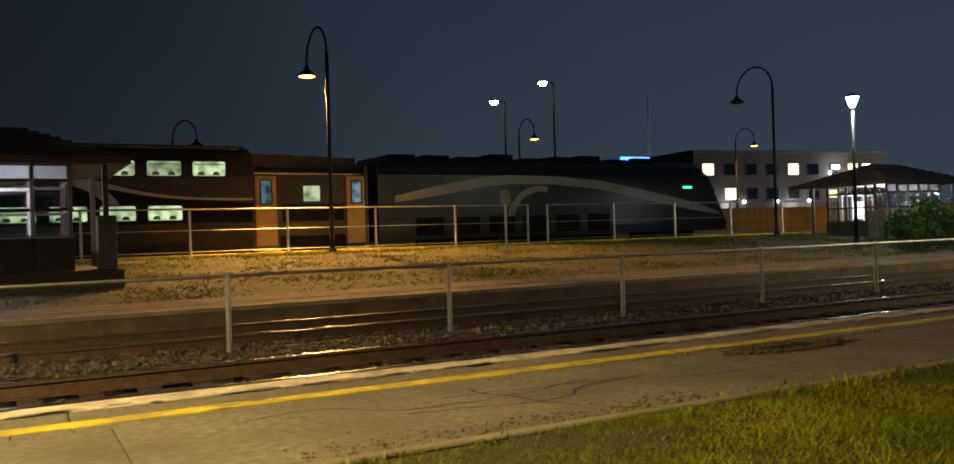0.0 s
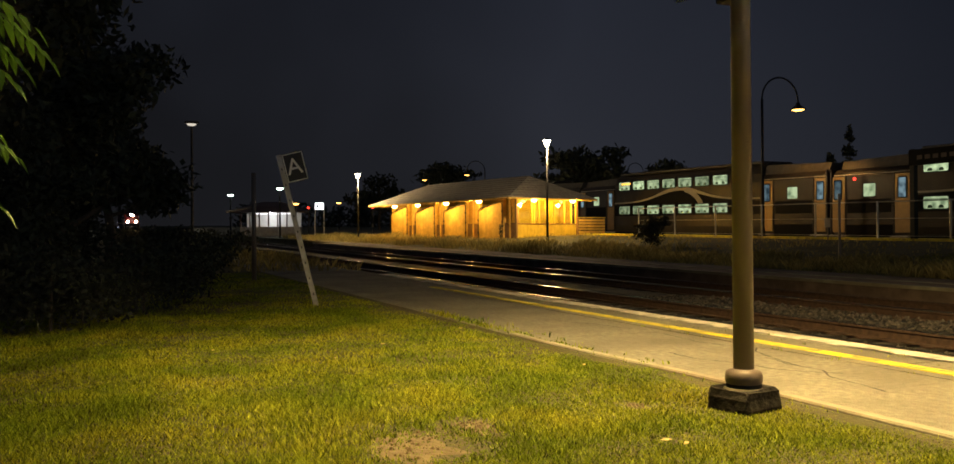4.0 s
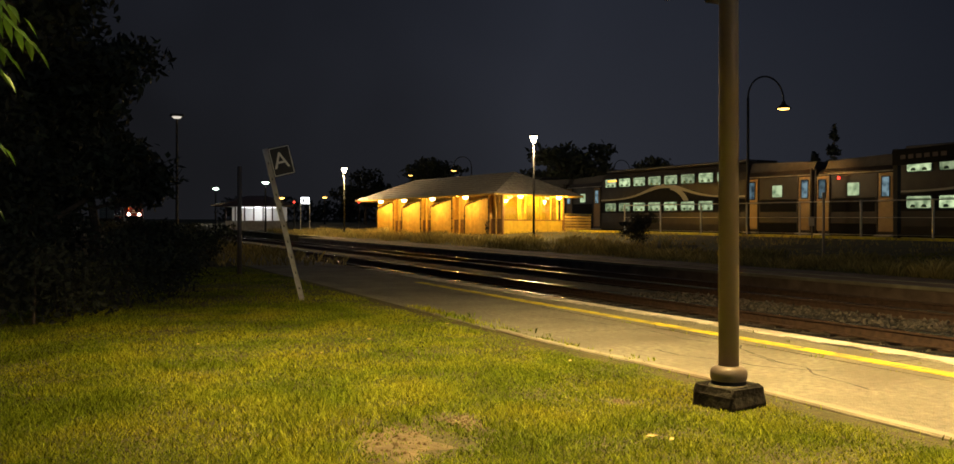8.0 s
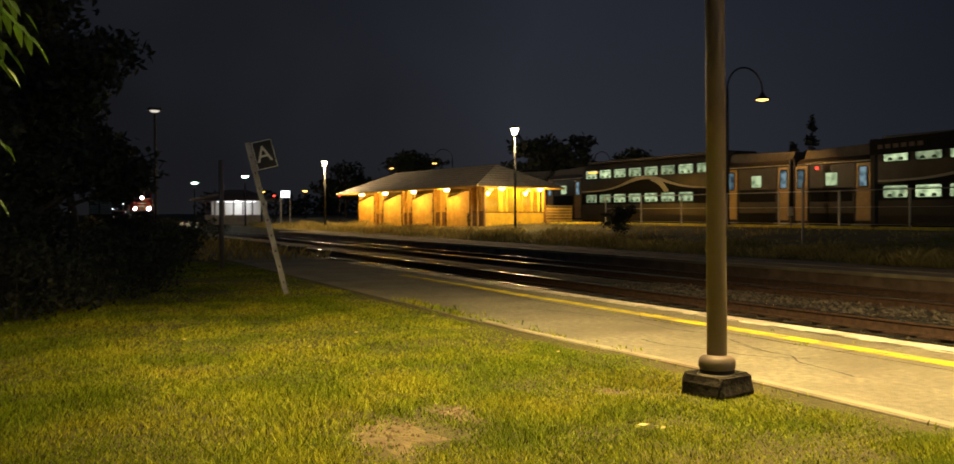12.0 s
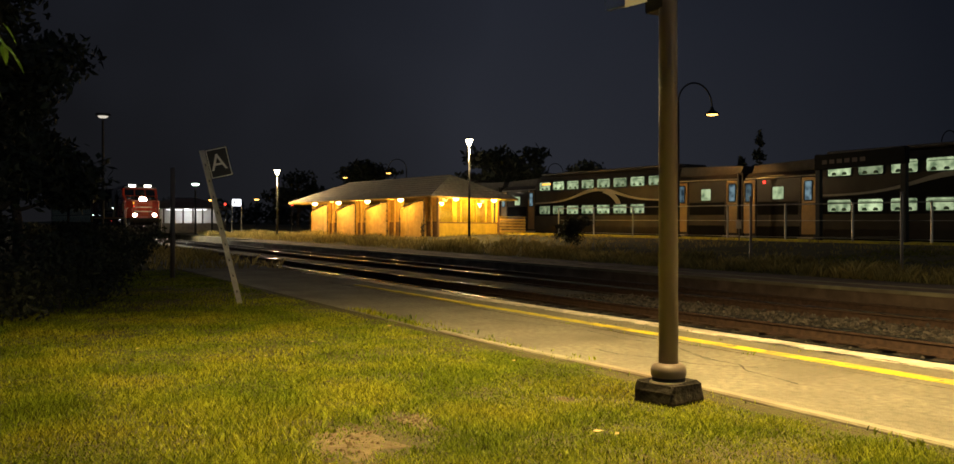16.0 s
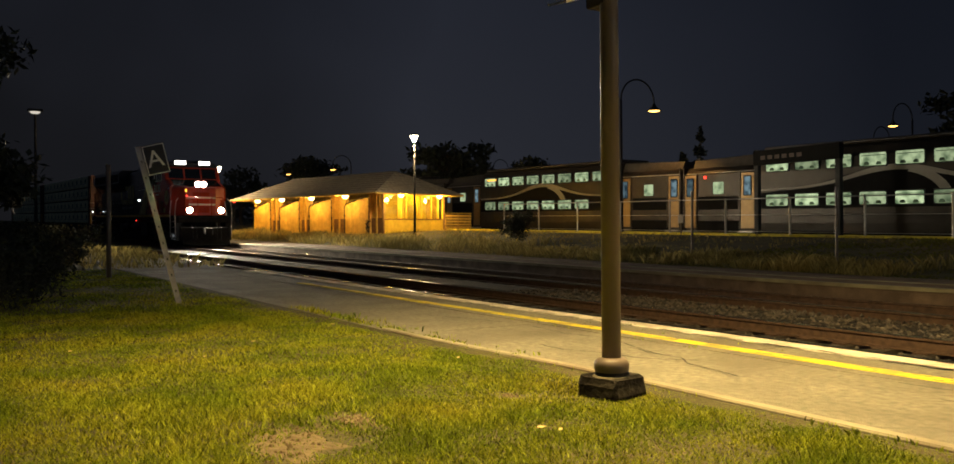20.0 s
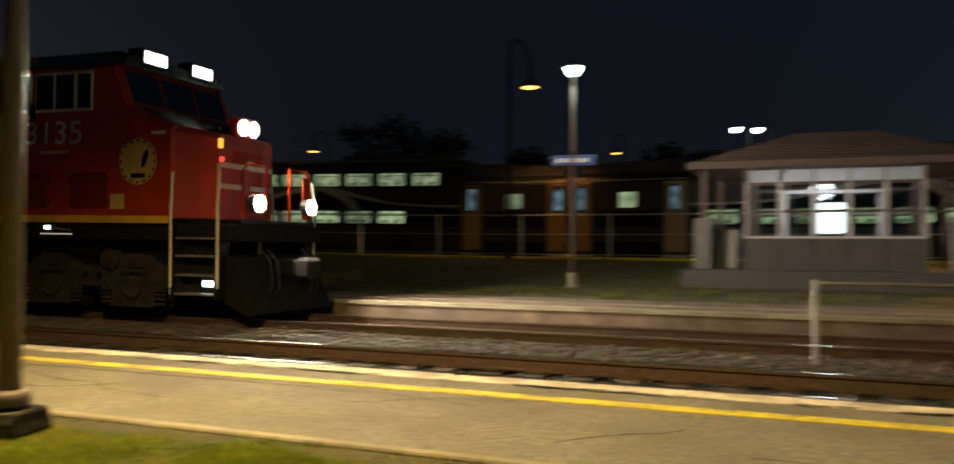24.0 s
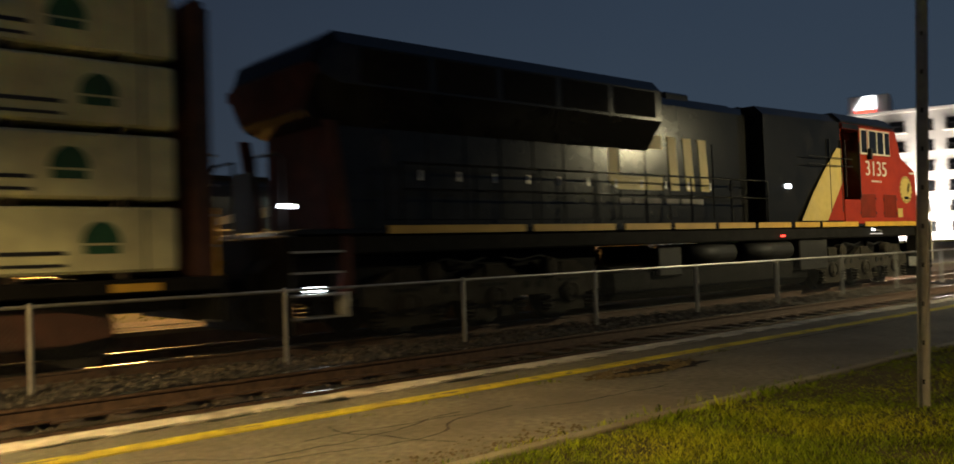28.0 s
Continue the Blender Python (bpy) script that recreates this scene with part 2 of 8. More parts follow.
M = {
    "asphalt": mat("worn_platform_concrete", (0.196, 0.184, 0.138), 0.92, scale=16, var=0.30, bump=0.9, bump_scale=70, stain=0.85, stain_scale=1.1, stain_color=(0.128, 0.112, 0.084), obj_rand=0.10),
    "yellow": mat("yellow_line_paint", (0.72, 0.60, 0.02), 0.8, scale=11, var=0.22, bump=0.4, bump_scale=50, stain=0.85, stain_scale=2.5, stain_color=(0.32, 0.24, 0.06)),
    "white": mat("white_edge_paint", (0.72, 0.66, 0.53), 0.85, scale=9, var=0.22, bump=0.5, bump_scale=45, stain=0.8, stain_scale=2.6, stain_color=(0.30, 0.26, 0.20)),
    "soil": mat("lawn_soil", (0.050, 0.044, 0.010), 0.95, scale=14, var=0.4, bump=0.6, bump_scale=30, stain=0.7, stain_scale=1.3, stain_color=(0.085, 0.068, 0.02)),
    "bare": mat("bare_earth", (0.120, 0.090, 0.042), 0.95, scale=9, var=0.35, bump=0.7, bump_scale=35, stain=0.6, stain_scale=5, stain_color=(0.12, 0.09, 0.045)),
    "field": mat("rough_grass_ground", (0.066, 0.056, 0.015), 0.95, scale=1.3, var=0.5, bump=0.8, bump_scale=12, stain=0.5, stain_scale=0.25, stain_color=(0.075, 0.06, 0.03)),
    "grass": mat("lawn_grass_blades", (0.185, 0.245, 0.012), 0.7, scale=0.9, var=0.38, stain=0.55, stain_scale=0.9, stain_color=(0.36, 0.285, 0.025), island=0.85, spec=0.15),
    "weeds": mat("dry_tall_weeds", (0.34, 0.27, 0.09), 0.85, scale=0.6, var=0.4, stain=0.5, stain_scale=0.4, stain_color=(0.07, 0.09, 0.03), island=0.45),
    "bankgrass": mat("mown_bank_grass", (0.150, 0.155, 0.030), 0.85, scale=0.5, var=0.4, stain=0.6, stain_scale=0.5, stain_color=(0.10, 0.085, 0.03), island=0.4, spec=0.2),
    "ballast": mat("track_ballast", (0.034, 0.028, 0.023), 0.95, scale=22, var=0.6, bump=1.0, bump_scale=28, stain=0.5, stain_scale=0.6, stain_color=(0.022, 0.018, 0.015)),
    "stone": mat("ballast_stones", (0.085, 0.072, 0.060), 0.92, scale=9, var=0.35, island=0.7, stain=0.5, stain_scale=0.8, stain_color=(0.07, 0.055, 0.04)),
    "tie": mat("weathered_tie_wood", (0.060, 0.045, 0.033), 0.95, scale=5, var=0.35, bump=0.7, bump_scale=35, obj_rand=0.3),
    "rail": mat("rusty_rail_side", (0.085, 0.050, 0.034), 0.75, 0.2, scale=12, var=0.35, bump=0.3, bump_scale=80),
    "railtop": mat("polished_rail_head", (0.55, 0.53, 0.50), 0.22, 1.0, scale=20, var=0.12),
    "concrete": mat("aged_concrete", (0.27, 0.25, 0.17), 0.9, scale=2.5, var=0.25, bump=0.4, bump_scale=40, stain=0.7, stain_scale=0.8, stain_color=(0.15, 0.11, 0.08)),
    "oldstone": mat("soot_brown_platform_wall", (0.15, 0.105, 0.078), 0.92, scale=3, var=0.35, bump=0.5, bump_scale=30, stain=0.7, stain_scale=1.1, stain_color=(0.07, 0.05, 0.038)),
    "darkblock": mat("black_painted_footing", (0.013, 0.011, 0.009), 0.9, spec=0.15, scale=14, var=0.5, bump=0.9, bump_scale=22, stain=0.35, stain_scale=6, stain_color=(0.05, 0.045, 0.035)),
    "pole": mat("brown_painted_steel", (0.150, 0.118, 0.095), 0.45, 0.1, scale=3, var=0.14, bump=0.05, bump_scale=60, stain=0.4, stain_scale=3.0, stain_color=(0.11, 0.075, 0.045)),
    "steel": mat("galvanised_steel", (0.42, 0.41, 0.39), 0.42, 0.75, scale=14, var=0.18, stain=0.4, stain_scale=3.0, stain_color=(0.25, 0.21, 0.17)),
    "blackmetal": mat("black_painted_metal", (0.014, 0.014, 0.015), 0.6, 0.0, scale=8, var=0.3, spec=0.22),
    "dark": mat("dark_underframe", (0.009, 0.008, 0.0075), 0.8, 0.0, spec=0.15, scale=6, var=0.4, bump=0.3, bump_scale=30),
    "signface": mat("black_sign_face", (0.016, 0.017, 0.020), 0.35, scale=5, var=0.2),
    "signwhite": mat("white_sign_paint", (0.75, 0.74, 0.70), 0.6, scale=10, var=0.08),
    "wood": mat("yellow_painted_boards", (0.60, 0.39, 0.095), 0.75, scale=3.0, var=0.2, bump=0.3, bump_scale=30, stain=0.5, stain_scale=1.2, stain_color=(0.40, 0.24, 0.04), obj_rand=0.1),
    # end boards, set yellower than the front boards
    "endwood": mat("bright_yellow_boards", (0.66, 0.47, 0.05), 0.7, scale=3.0, var=0.15, bump=0.2, bump_scale=30, stain=0.35, stain_scale=1.2, stain_color=(0.48, 0.31, 0.03), obj_rand=0.06),
    "trimwood": mat("brown_trim", (0.20, 0.11, 0.05), 0.7, scale=6, var=0.25),
    "shingle": mat("grey_roof_shingles", (0.19, 0.17, 0.14), 0.9, scale=5, var=0.3, bump=0.5, bump_scale=25, stain=0.4, stain_scale=0.6, stain_color=(0.10, 0.09, 0.08), obj_rand=0.15),
    "tileroof": mat("brown_roof_tiles", (0.060, 0.038, 0.029), 0.38, scale=7, var=0.3, obj_rand=0.2),
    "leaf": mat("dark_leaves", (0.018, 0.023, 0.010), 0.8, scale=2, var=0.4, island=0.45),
    # lighter than leaf: headlight on the scrub is put into the colour
    "scrub": mat("lit_scrub_leaves", (0.060, 0.058, 0.022), 0.8, scale=2, var=0.4, island=0.5),
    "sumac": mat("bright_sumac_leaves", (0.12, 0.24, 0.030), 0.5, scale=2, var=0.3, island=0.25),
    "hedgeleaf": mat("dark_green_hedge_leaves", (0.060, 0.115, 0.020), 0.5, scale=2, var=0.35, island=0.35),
    "bark": mat("tree_bark", (0.06, 0.045, 0.03), 0.95, scale=8, var=0.4, bump=0.8, bump_scale=20),
    "locorednose": mat("red_nose_paint", (0.34, 0.030, 0.009), 0.45, scale=3, var=0.12, stain=0.35, stain_scale=1.2, stain_color=(0.24, 0.025, 0.012)),
    # access door red, set darker than the cab red
    "locoreddark": mat("dark_red_panel_paint", (0.17, 0.018, 0.007), 0.55, scale=4, var=0.2, spec=0.2, stain=0.5, stain_scale=3, stain_color=(0.10, 0.016, 0.008)),
    "locored": mat("red_locomotive_paint", (0.34, 0.034, 0.009), 0.17, scale=3, var=0.12, bump=0.04, bump_scale=8, stain=0.35, stain_scale=1.2, stain_color=(0.24, 0.025, 0.012)),
    "rustdark": mat("dark_rusty_steel", (0.07, 0.026, 0.018), 0.75, 0.1, scale=5, var=0.35, bump=0.3, bump_scale=25, stain=0.5, stain_scale=1.5, stain_color=(0.025, 0.018, 0.015)),
    # rear end red, set much darker than the cab red
    "rearred": mat("dull_dark_red_paint", (0.075, 0.022, 0.018), 0.75, scale=4, var=0.3, spec=0.2, stain=0.6, stain_scale=2.2, stain_color=(0.05, 0.024, 0.020)),
    "locoblack": mat("black_locomotive_paint", (0.011, 0.0108, 0.010), 0.20, scale=3, var=0.3, spec=0.28, bump=0.02, bump_scale=8, stain=0.4, stain_scale=1.5, stain_color=(0.03, 0.026, 0.022)),
    "lococream": mat("cream_stripe_paint", (0.52, 0.38, 0.10), 0.5, scale=4, var=0.12, stain=0.3, stain_scale=2, stain_color=(0.40, 0.32, 0.18)),
    "locoyellow": mat("yellow_sill_stripe", (0.62, 0.36, 0.04), 0.55, scale=5, var=0.15, stain=0.4, stain_scale=2.5, stain_color=(0.30, 0.17, 0.03)),
    "truck": mat("dusty_truck_casting", (0.038, 0.032, 0.024), 0.9, 0.0, spec=0.15, scale=4, var=0.4, bump=0.4, bump_scale=25, stain=0.6, stain_scale=2.5, stain_color=(0.020, 0.017, 0.013)),
    "tank": mat("grimy_black_tank_paint", (0.013, 0.012, 0.011), 0.6, 0.0, spec=0.3, scale=4, var=0.3, bump=0.2, bump_scale=20, stain=0.5, stain_scale=2, stain_color=(0.012, 0.011, 0.010)),
    "wheel": mat("worn_wheel_steel", (0.020, 0.017, 0.015), 0.7, 0.3, scale=8, var=0.3),
    "winglass": mat("dark_window_glass", (0.010, 0.011, 0.012), 0.06, scale=2, var=0.2),
    "numwhite": mat("off_white_numerals", (0.62, 0.56, 0.46), 0.6, scale=6, var=0.12),
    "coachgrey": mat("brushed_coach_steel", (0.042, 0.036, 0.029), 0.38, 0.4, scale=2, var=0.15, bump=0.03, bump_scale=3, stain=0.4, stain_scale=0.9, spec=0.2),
    "coachdark": mat("black_coach_band", (0.006, 0.006, 0.0065), 0.6, scale=3, var=0.2, spec=0.05),
    "hulldark": mat("black_commuter_hull_paint", (0.013, 0.013, 0.014), 0.35, scale=3, var=0.25, spec=0.35, stain=0.4, stain_scale=0.8, stain_color=(0.022, 0.020, 0.018)),
    "coachwhite": mat("white_swoosh_paint", (0.25, 0.235, 0.20), 0.5, scale=4, var=0.1),
    "coachroof": mat("dark_coach_roof", (0.055, 0.050, 0.045), 0.6, 0.2, scale=3, var=0.25),
    # gold lamplight on the doors is worked into their base colour
    "door": mat("lamplit_coach_door", (0.25, 0.16, 0.06), 0.42, 0.4, scale=4, var=0.12),
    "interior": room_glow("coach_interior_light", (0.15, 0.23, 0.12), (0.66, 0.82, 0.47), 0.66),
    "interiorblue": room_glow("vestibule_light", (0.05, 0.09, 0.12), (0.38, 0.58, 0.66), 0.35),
    "container": mat("cream_wrap", (0.66, 0.63, 0.38), 0.6, scale=3, var=0.15, stain=0.4, stain_scale=1.2, stain_color=(0.30, 0.25, 0.18)),
    "green": mat("green_emblem_paint", (0.012, 0.075, 0.035), 0.6, scale=4, var=0.2),
    "plywood": mat("grey_render_wall", (0.26, 0.24, 0.22), 0.9, scale=3, var=0.2, bump=0.2, bump_scale=40),
    "whiteframe": mat("pale_window_frame", (0.46, 0.43, 0.43), 0.55, scale=6, var=0.12, stain=0.3, stain_scale=3, stain_color=(0.4, 0.36, 0.34)),
    "frosted": mat("frosted_white_glass", (0.78, 0.76, 0.80), 0.6, scale=4, var=0.05),
    "frame": mat("brown_window_frame", (0.085, 0.052, 0.042), 0.6, scale=6, var=0.2),
    "signblue": mat("blue_station_sign", (0.03, 0.06, 0.25), 0.5, scale=4, var=0.1),
    "glass": glass("clear_pane"),
    "lit_sodium": glow("sodium_lamp_glow", (1.0, 0.50, 0.10), 6),
    "lit_warm": glow("warm_lamp_glow", (1.0, 0.86, 0.55), 16),
    "lit_green": glow("mercury_lamp_glow", (0.72, 1.0, 0.80), 14),
    "lit_white": glow("white_lamp_glow", (0.95, 0.97, 1.0), 14),
    "lit_head": glow("headlight_glow", (1.0, 0.90, 0.68), 3700),
    "lit_ditch": glow("ditch_light_glow", (1.0, 0.86, 0.62), 3300),
    "lit_number": glow("number_board_glow", (1.0, 0.95, 0.85), 7),
    "lit_step": glow("step_light_glow", (0.85, 0.95, 1.0), 9),
    "lit_red": glow("red_marker_glow", (1.0, 0.05, 0.03), 3),
    "lit_blue": glow("blue_marker_glow", (0.03, 0.10, 1.0), 7),
    "lit_amber": glow("amber_sign_glow", (1.0, 0.45, 0.05), 1.8),
    "lit_eave": glow("eave_lamp_glow", (1.0, 0.74, 0.28), 12),
    "lit_board": glow("information_board_glow", (0.92, 0.95, 1.0), 3.0),
    "lit_marker": glow("green_marker_glow", (0.05, 1.0, 0.45), 2.0),
    "wire": mat("dull_fence_wire", (0.10, 0.10, 0.095), 0.6, 0.5, scale=14, var=0.2),
    "seatgreen": mat("green_seat_cloth", (0.12, 0.20, 0.13), 0.9, scale=6, var=0.2),
    "joint": mat("dirt_filled_joint", (0.060, 0.050, 0.038), 0.95, scale=14, var=0.4, bump=0.6, bump_scale=40),
    "pier": mat("grey_pier_render", (0.150, 0.140, 0.128), 0.85, scale=3, var=0.2, bump=0.2, bump_scale=40, stain=0.4, stain_scale=1.5, stain_color=(0.09, 0.082, 0.072)),
    "brickred": mat("weathered_render", (0.075, 0.066, 0.060), 0.85, scale=2, var=0.15, stain=0.3, stain_scale=0.3),
    "lit_home": glow("lit_room_window", (1.0, 0.80, 0.45), 1.6),
    "lit_flat": glow("lit_facade_window", (1.0, 0.93, 0.85), 0.9),
    "palewall": mat("pale_facade", (0.66, 0.62, 0.58), 0.85, scale=0.6, var=0.08),
    "lit_dim": glow("weak_glow", (1.0, 0.9, 0.75), 0.6),
    "lit_room": glow("lit_room_ceiling", (0.95, 0.92, 1.0), 2.2),
}


def thin_leaf(m, share):
    """Lets part of the light through a leaf or blade."""
    nt = m.node_tree
    b = nt.nodes["Principled BSDF"]
    out = next(n for n in nt.nodes if n.type == "OUTPUT_MATERIAL")
    tr, mx = nt.nodes.new("ShaderNodeBsdfTranslucent"), nt.nodes.new("ShaderNodeMixShader")
    nt.links.new(b.inputs["Base Color"].links[0].from_socket, tr.inputs["Color"])
    mx.inputs[0].default_value = share
    nt.links.new(b.outputs[0], mx.inputs[1])
    nt.links.new(tr.outputs[0], mx.inputs[2])
    nt.links.new(mx.outputs[0], out.inputs[0])


for key, share in (("weeds", 0.45), ("bankgrass", 0.35), ("grass", 0.25), ("sumac", 0.4), ("hedgeleaf", 0.3), ("frosted", 0.6)):
    thin_leaf(M[key], share)

# ---- building helpers ----
def thing(name, label, category, x=0.0, y=0.0, z=0.0, turn=0.0, group="", kind=""):
    """The Empty at a thing's base that carries its parts."""
    ob = new(name)
    ob.empty_display_size = 0.2
    ob.location, ob.rotation_euler = (x, y, z), (0, 0, radians(turn))
    return tagged(ob, label, category, group, kind)


def mesh_of(name, bm, material):
    me = bpy.data.meshes.new(name)
    bm.to_mesh(me)
    bm.free()
    for m in material if isinstance(material, (list, tuple)) else (material,):
        me.materials.append(m)
    return me


def part(name, bm, material, parent=None, label="", smooth=False):
    """Links a bmesh as one mesh object, under its thing or part."""
    me = mesh_of(name, bm, material)
    if smooth:
        for p in me.polygons:
            p.use_smooth = True
    ob = new(name, me)
    ob.parent = parent
    return tagged(ob, label)


def piece(name, me, parent, m):
    """One more object on a mesh that alike pieces share."""
    ob = new(name, me)
    ob.parent = parent
    ob.matrix_basis = m
    return ob


def box(bm, x0, x1, y0, y1, z0, z1, m=None, bevel=0.0):
    vs = [bm.verts.new(p) for p in ((x0, y0, z0), (x1, y0, z0), (x1, y1, z0), (x0, y1, z0), (x0, y0, z1), (x1, y0, z1), (x1, y1, z1), (x0, y1, z1))]
    fs = [bm.faces.new([vs[i] for i in f]) for f in ((0, 3, 2, 1), (4, 5, 6, 7), (0, 1, 5, 4), (1, 2, 6, 5), (2, 3, 7, 6), (3, 0, 4, 7))]
    if m is not None:
        for v in vs:
            v.co = m @ v.co
    if bevel:
        es = list({e for f in fs for e in f.edges})
        bmesh.ops.bevel(bm, geom=es, offset=bevel, segments=1, affect="EDGES")
    return bm


def tube(bm, a, b, r0, r1=None, n=10, caps=True):
    """A round bar from a to b."""
    a, b = Vector(a), Vector(b)
    r1 = r0 if r1 is None else r1
    ax = (b - a).normalized()
    u = ax.orthogonal().normalized()
    v = ax.cross(u)
    rings = []
    for c, r in ((a, r0), (b, r1)):
        rings.append([bm.verts.new(c + r * (math.cos(2 * math.pi * k / n) * u + math.sin(2 * math.pi * k / n) * v)) for k in range(n)])
    for k in range(n):
        bm.faces.new((rings[0][k], rings[0][(k + 1) % n], rings[1][(k + 1) % n], rings[1][k]))
    if caps:
        bm.faces.new(rings[0][::-1])
        bm.faces.new(rings[1])
    return bm


def bent(bm, points, r, n=8):
    """A round bar along a line of points."""
    pts = [Vector(p) for p in points]
    rings = []
    for i, p in enumerate(pts):
        ax = (pts[min(i + 1, len(pts) - 1)] - pts[max(i - 1, 0)]).normalized()
        u = ax.cross(Vector((0.31, 0.83, 0.17))).normalized()
        v = ax.cross(u)
        rings.append([bm.verts.new(p + r * (math.cos(2 * math.pi * k / n) * u + math.sin(2 * math.pi * k / n) * v)) for k in range(n)])
    for a, b in zip(rings, rings[1:]):
        for k in range(n):
            bm.faces.new((a[k], a[(k + 1) % n], b[(k + 1) % n], b[k]))
    bm.faces.new(rings[0][::-1])
    bm.faces.new(rings[-1])
    return bm


def spin(bm, profile, n=20, x=0.0, y=0.0, z=0.0):
    """A turned form: (radius, height) pairs about an upright axis."""
    rings = []
    for r, h in profile:
        rings.append([bm.verts.new((x + r * math.cos(2 * math.pi * k / n), y + r * math.sin(2 * math.pi * k / n), z + h)) for k in range(n)])
    for a, b in zip(rings, rings[1:]):
        for k in range(n):
            bm.faces.new((a[k], a[(k + 1) % n], b[(k + 1) % n], b[k]))
    bm.faces.new(rings[0][::-1])
    bm.faces.new(rings[-1])
    return bm


def prism(bm, outline, depth, m=None):
    """A flat outline of (x, z) pairs, given the thickness depth along +y."""
    front = [bm.verts.new((x, 0, z)) for x, z in outline]
    back = [bm.verts.new((x, depth, z)) for x, z in outline]
    bm.faces.new(front)
    bm.faces.new(back[::-1])
    k = len(outline)
    for i in range(k):
        bm.faces.new((front[i], back[i], back[(i + 1) % k], front[(i + 1) % k]))
    if m is not None:
        for v in front + back:
            v.co = m @ v.co
    return bm


def strip(bm, xs, section, shift=None):
    """A long body along x, whose (y, z) section follows the line and the climb of the tracks, moved sideways by shift(x)."""
    rows = []
    for x in xs:
        b, h = bend(x) + (shift(x) if shift else 0.0), rise(x)
        rows.append([bm.verts.new((x, y + b, z + h)) for y, z in section])
    k = len(section)
    for a, b in zip(rows, rows[1:]):
        for i in range(k):
            bm.faces.new((a[i], a[(i + 1) % k], b[(i + 1) % k], b[i]))
    bm.faces.new(rows[0][::-1])
    bm.faces.new(rows[-1])
    bmesh.ops.recalc_face_normals(bm, faces=bm.faces)
    return bm


def soup(name, verts, faces, material):
    """One object out of many small loose faces."""
    me = bpy.data.meshes.new(name)
    me.from_pydata(verts, [], faces)
    me.materials.append(material)
    return new(name, me)


def lettering(name, text, size, material, m, parent=None, depth=0.004):
    cu = bpy.data.curves.new(name, "FONT")
    cu.body, cu.size, cu.extrude, cu.align_x, cu.align_y = text, size, depth, "CENTER", "CENTER"
    tmp = bpy.data.objects.new(name, cu)
    scene.collection.objects.link(tmp)
    bpy.context.view_layer.update()
    me = bpy.data.meshes.new_from_object(tmp)
    bpy.data.objects.remove(tmp)
    me.materials.clear()
    me.materials.append(material)
    ob = new(name, me)
    ob.parent, ob.matrix_basis = parent, m
    return ob


def bend(x):
    """The tracks swing a little towards the lawn far down the line."""
    u = min(-x, 345.0) - 10.0
    return -0.078 * u * u / (u + 13.0) if u > 0 else 0.0


def rise(x):
    """The ground climbs gently down the line."""
    u = min(-x, 345.0) - 10.0
    return 0.0158 * u * u / (u + 8.0) if u > 0 else 0.0


# ---- the plan ----
TRACK_A, TRACK_B = 8.86, 12.98
EDGE_NEAR, EDGE_FAR = 6.75, 14.65
RAIL_TOP = -0.20
FENCE_Y = 10.92
COACH_Y = 35.5
LONG = [-345, -300, -260, -220, -190, -160, -135, -120, -110, -95, -87, -80, -75, -70, -65, -60, -55, -50, -46, -42, -38, -35, -31, -28, -25, -22, -19.5, -17, -15, -13, -11.5, -10, 0, 15, 40, 80, 140, 220]


def ground_z(x, y):
    """Height of the open ground beyond the far platform, and the track bed before it."""
    yb = y - bend(x)
    if yb < 4.1:
        return rise(x)
    if yb < 17.0:
        return -0.62 + rise(x)
    up = max(0.0, min(1.0, (yb - 17.0) / 13.0))
    up = up * up * (3 - 2 * up)
    return -0.04 + up * 0.58 + rise(x)


def kerb_shift(x):
    """The lawn's kerb bows out a little past the lamp post."""
    f = max(0.0, min(1.0, (-x - 4.8) / 3.4))
    return -0.17 * f * f * (3 - 2 * f)


# ---- ground ----
def ground_sheet():
    xs = sorted({*range(-340, -80, 20), *range(-80, 60, 3), *range(60, 301, 20)} | {-2500, -1200, -600, 600, 1200, 2500})
    ys = [-2500, -900, -300, -120, -50, -20, -8, 0, 4.0, 4.15, 4.2, 16.95, 17.0, 17.2, 19, 21, 23, 25, 28, 31, 34, 40, 60, 120, 400, 1200, 2500]
    verts, faces = [], []
    for x in xs:
        for y in ys:
            yy = y + (bend(max(x, -345)) if 4 <= y < 31 else 0)
            verts.append((x, yy, ground_z(x, yy)))
    k = len(ys)
    for i in range(len(xs) - 1):
        for j in range(k - 1):
            faces.append((i * k + j, (i + 1) * k + j, (i + 1) * k + j + 1, i * k + j + 1))
    ob = soup("ground", verts, faces, M["field"])
    tagged(ob, "dark rough grass ground round the railway station", "ground", kind="structure")


ground_sheet()


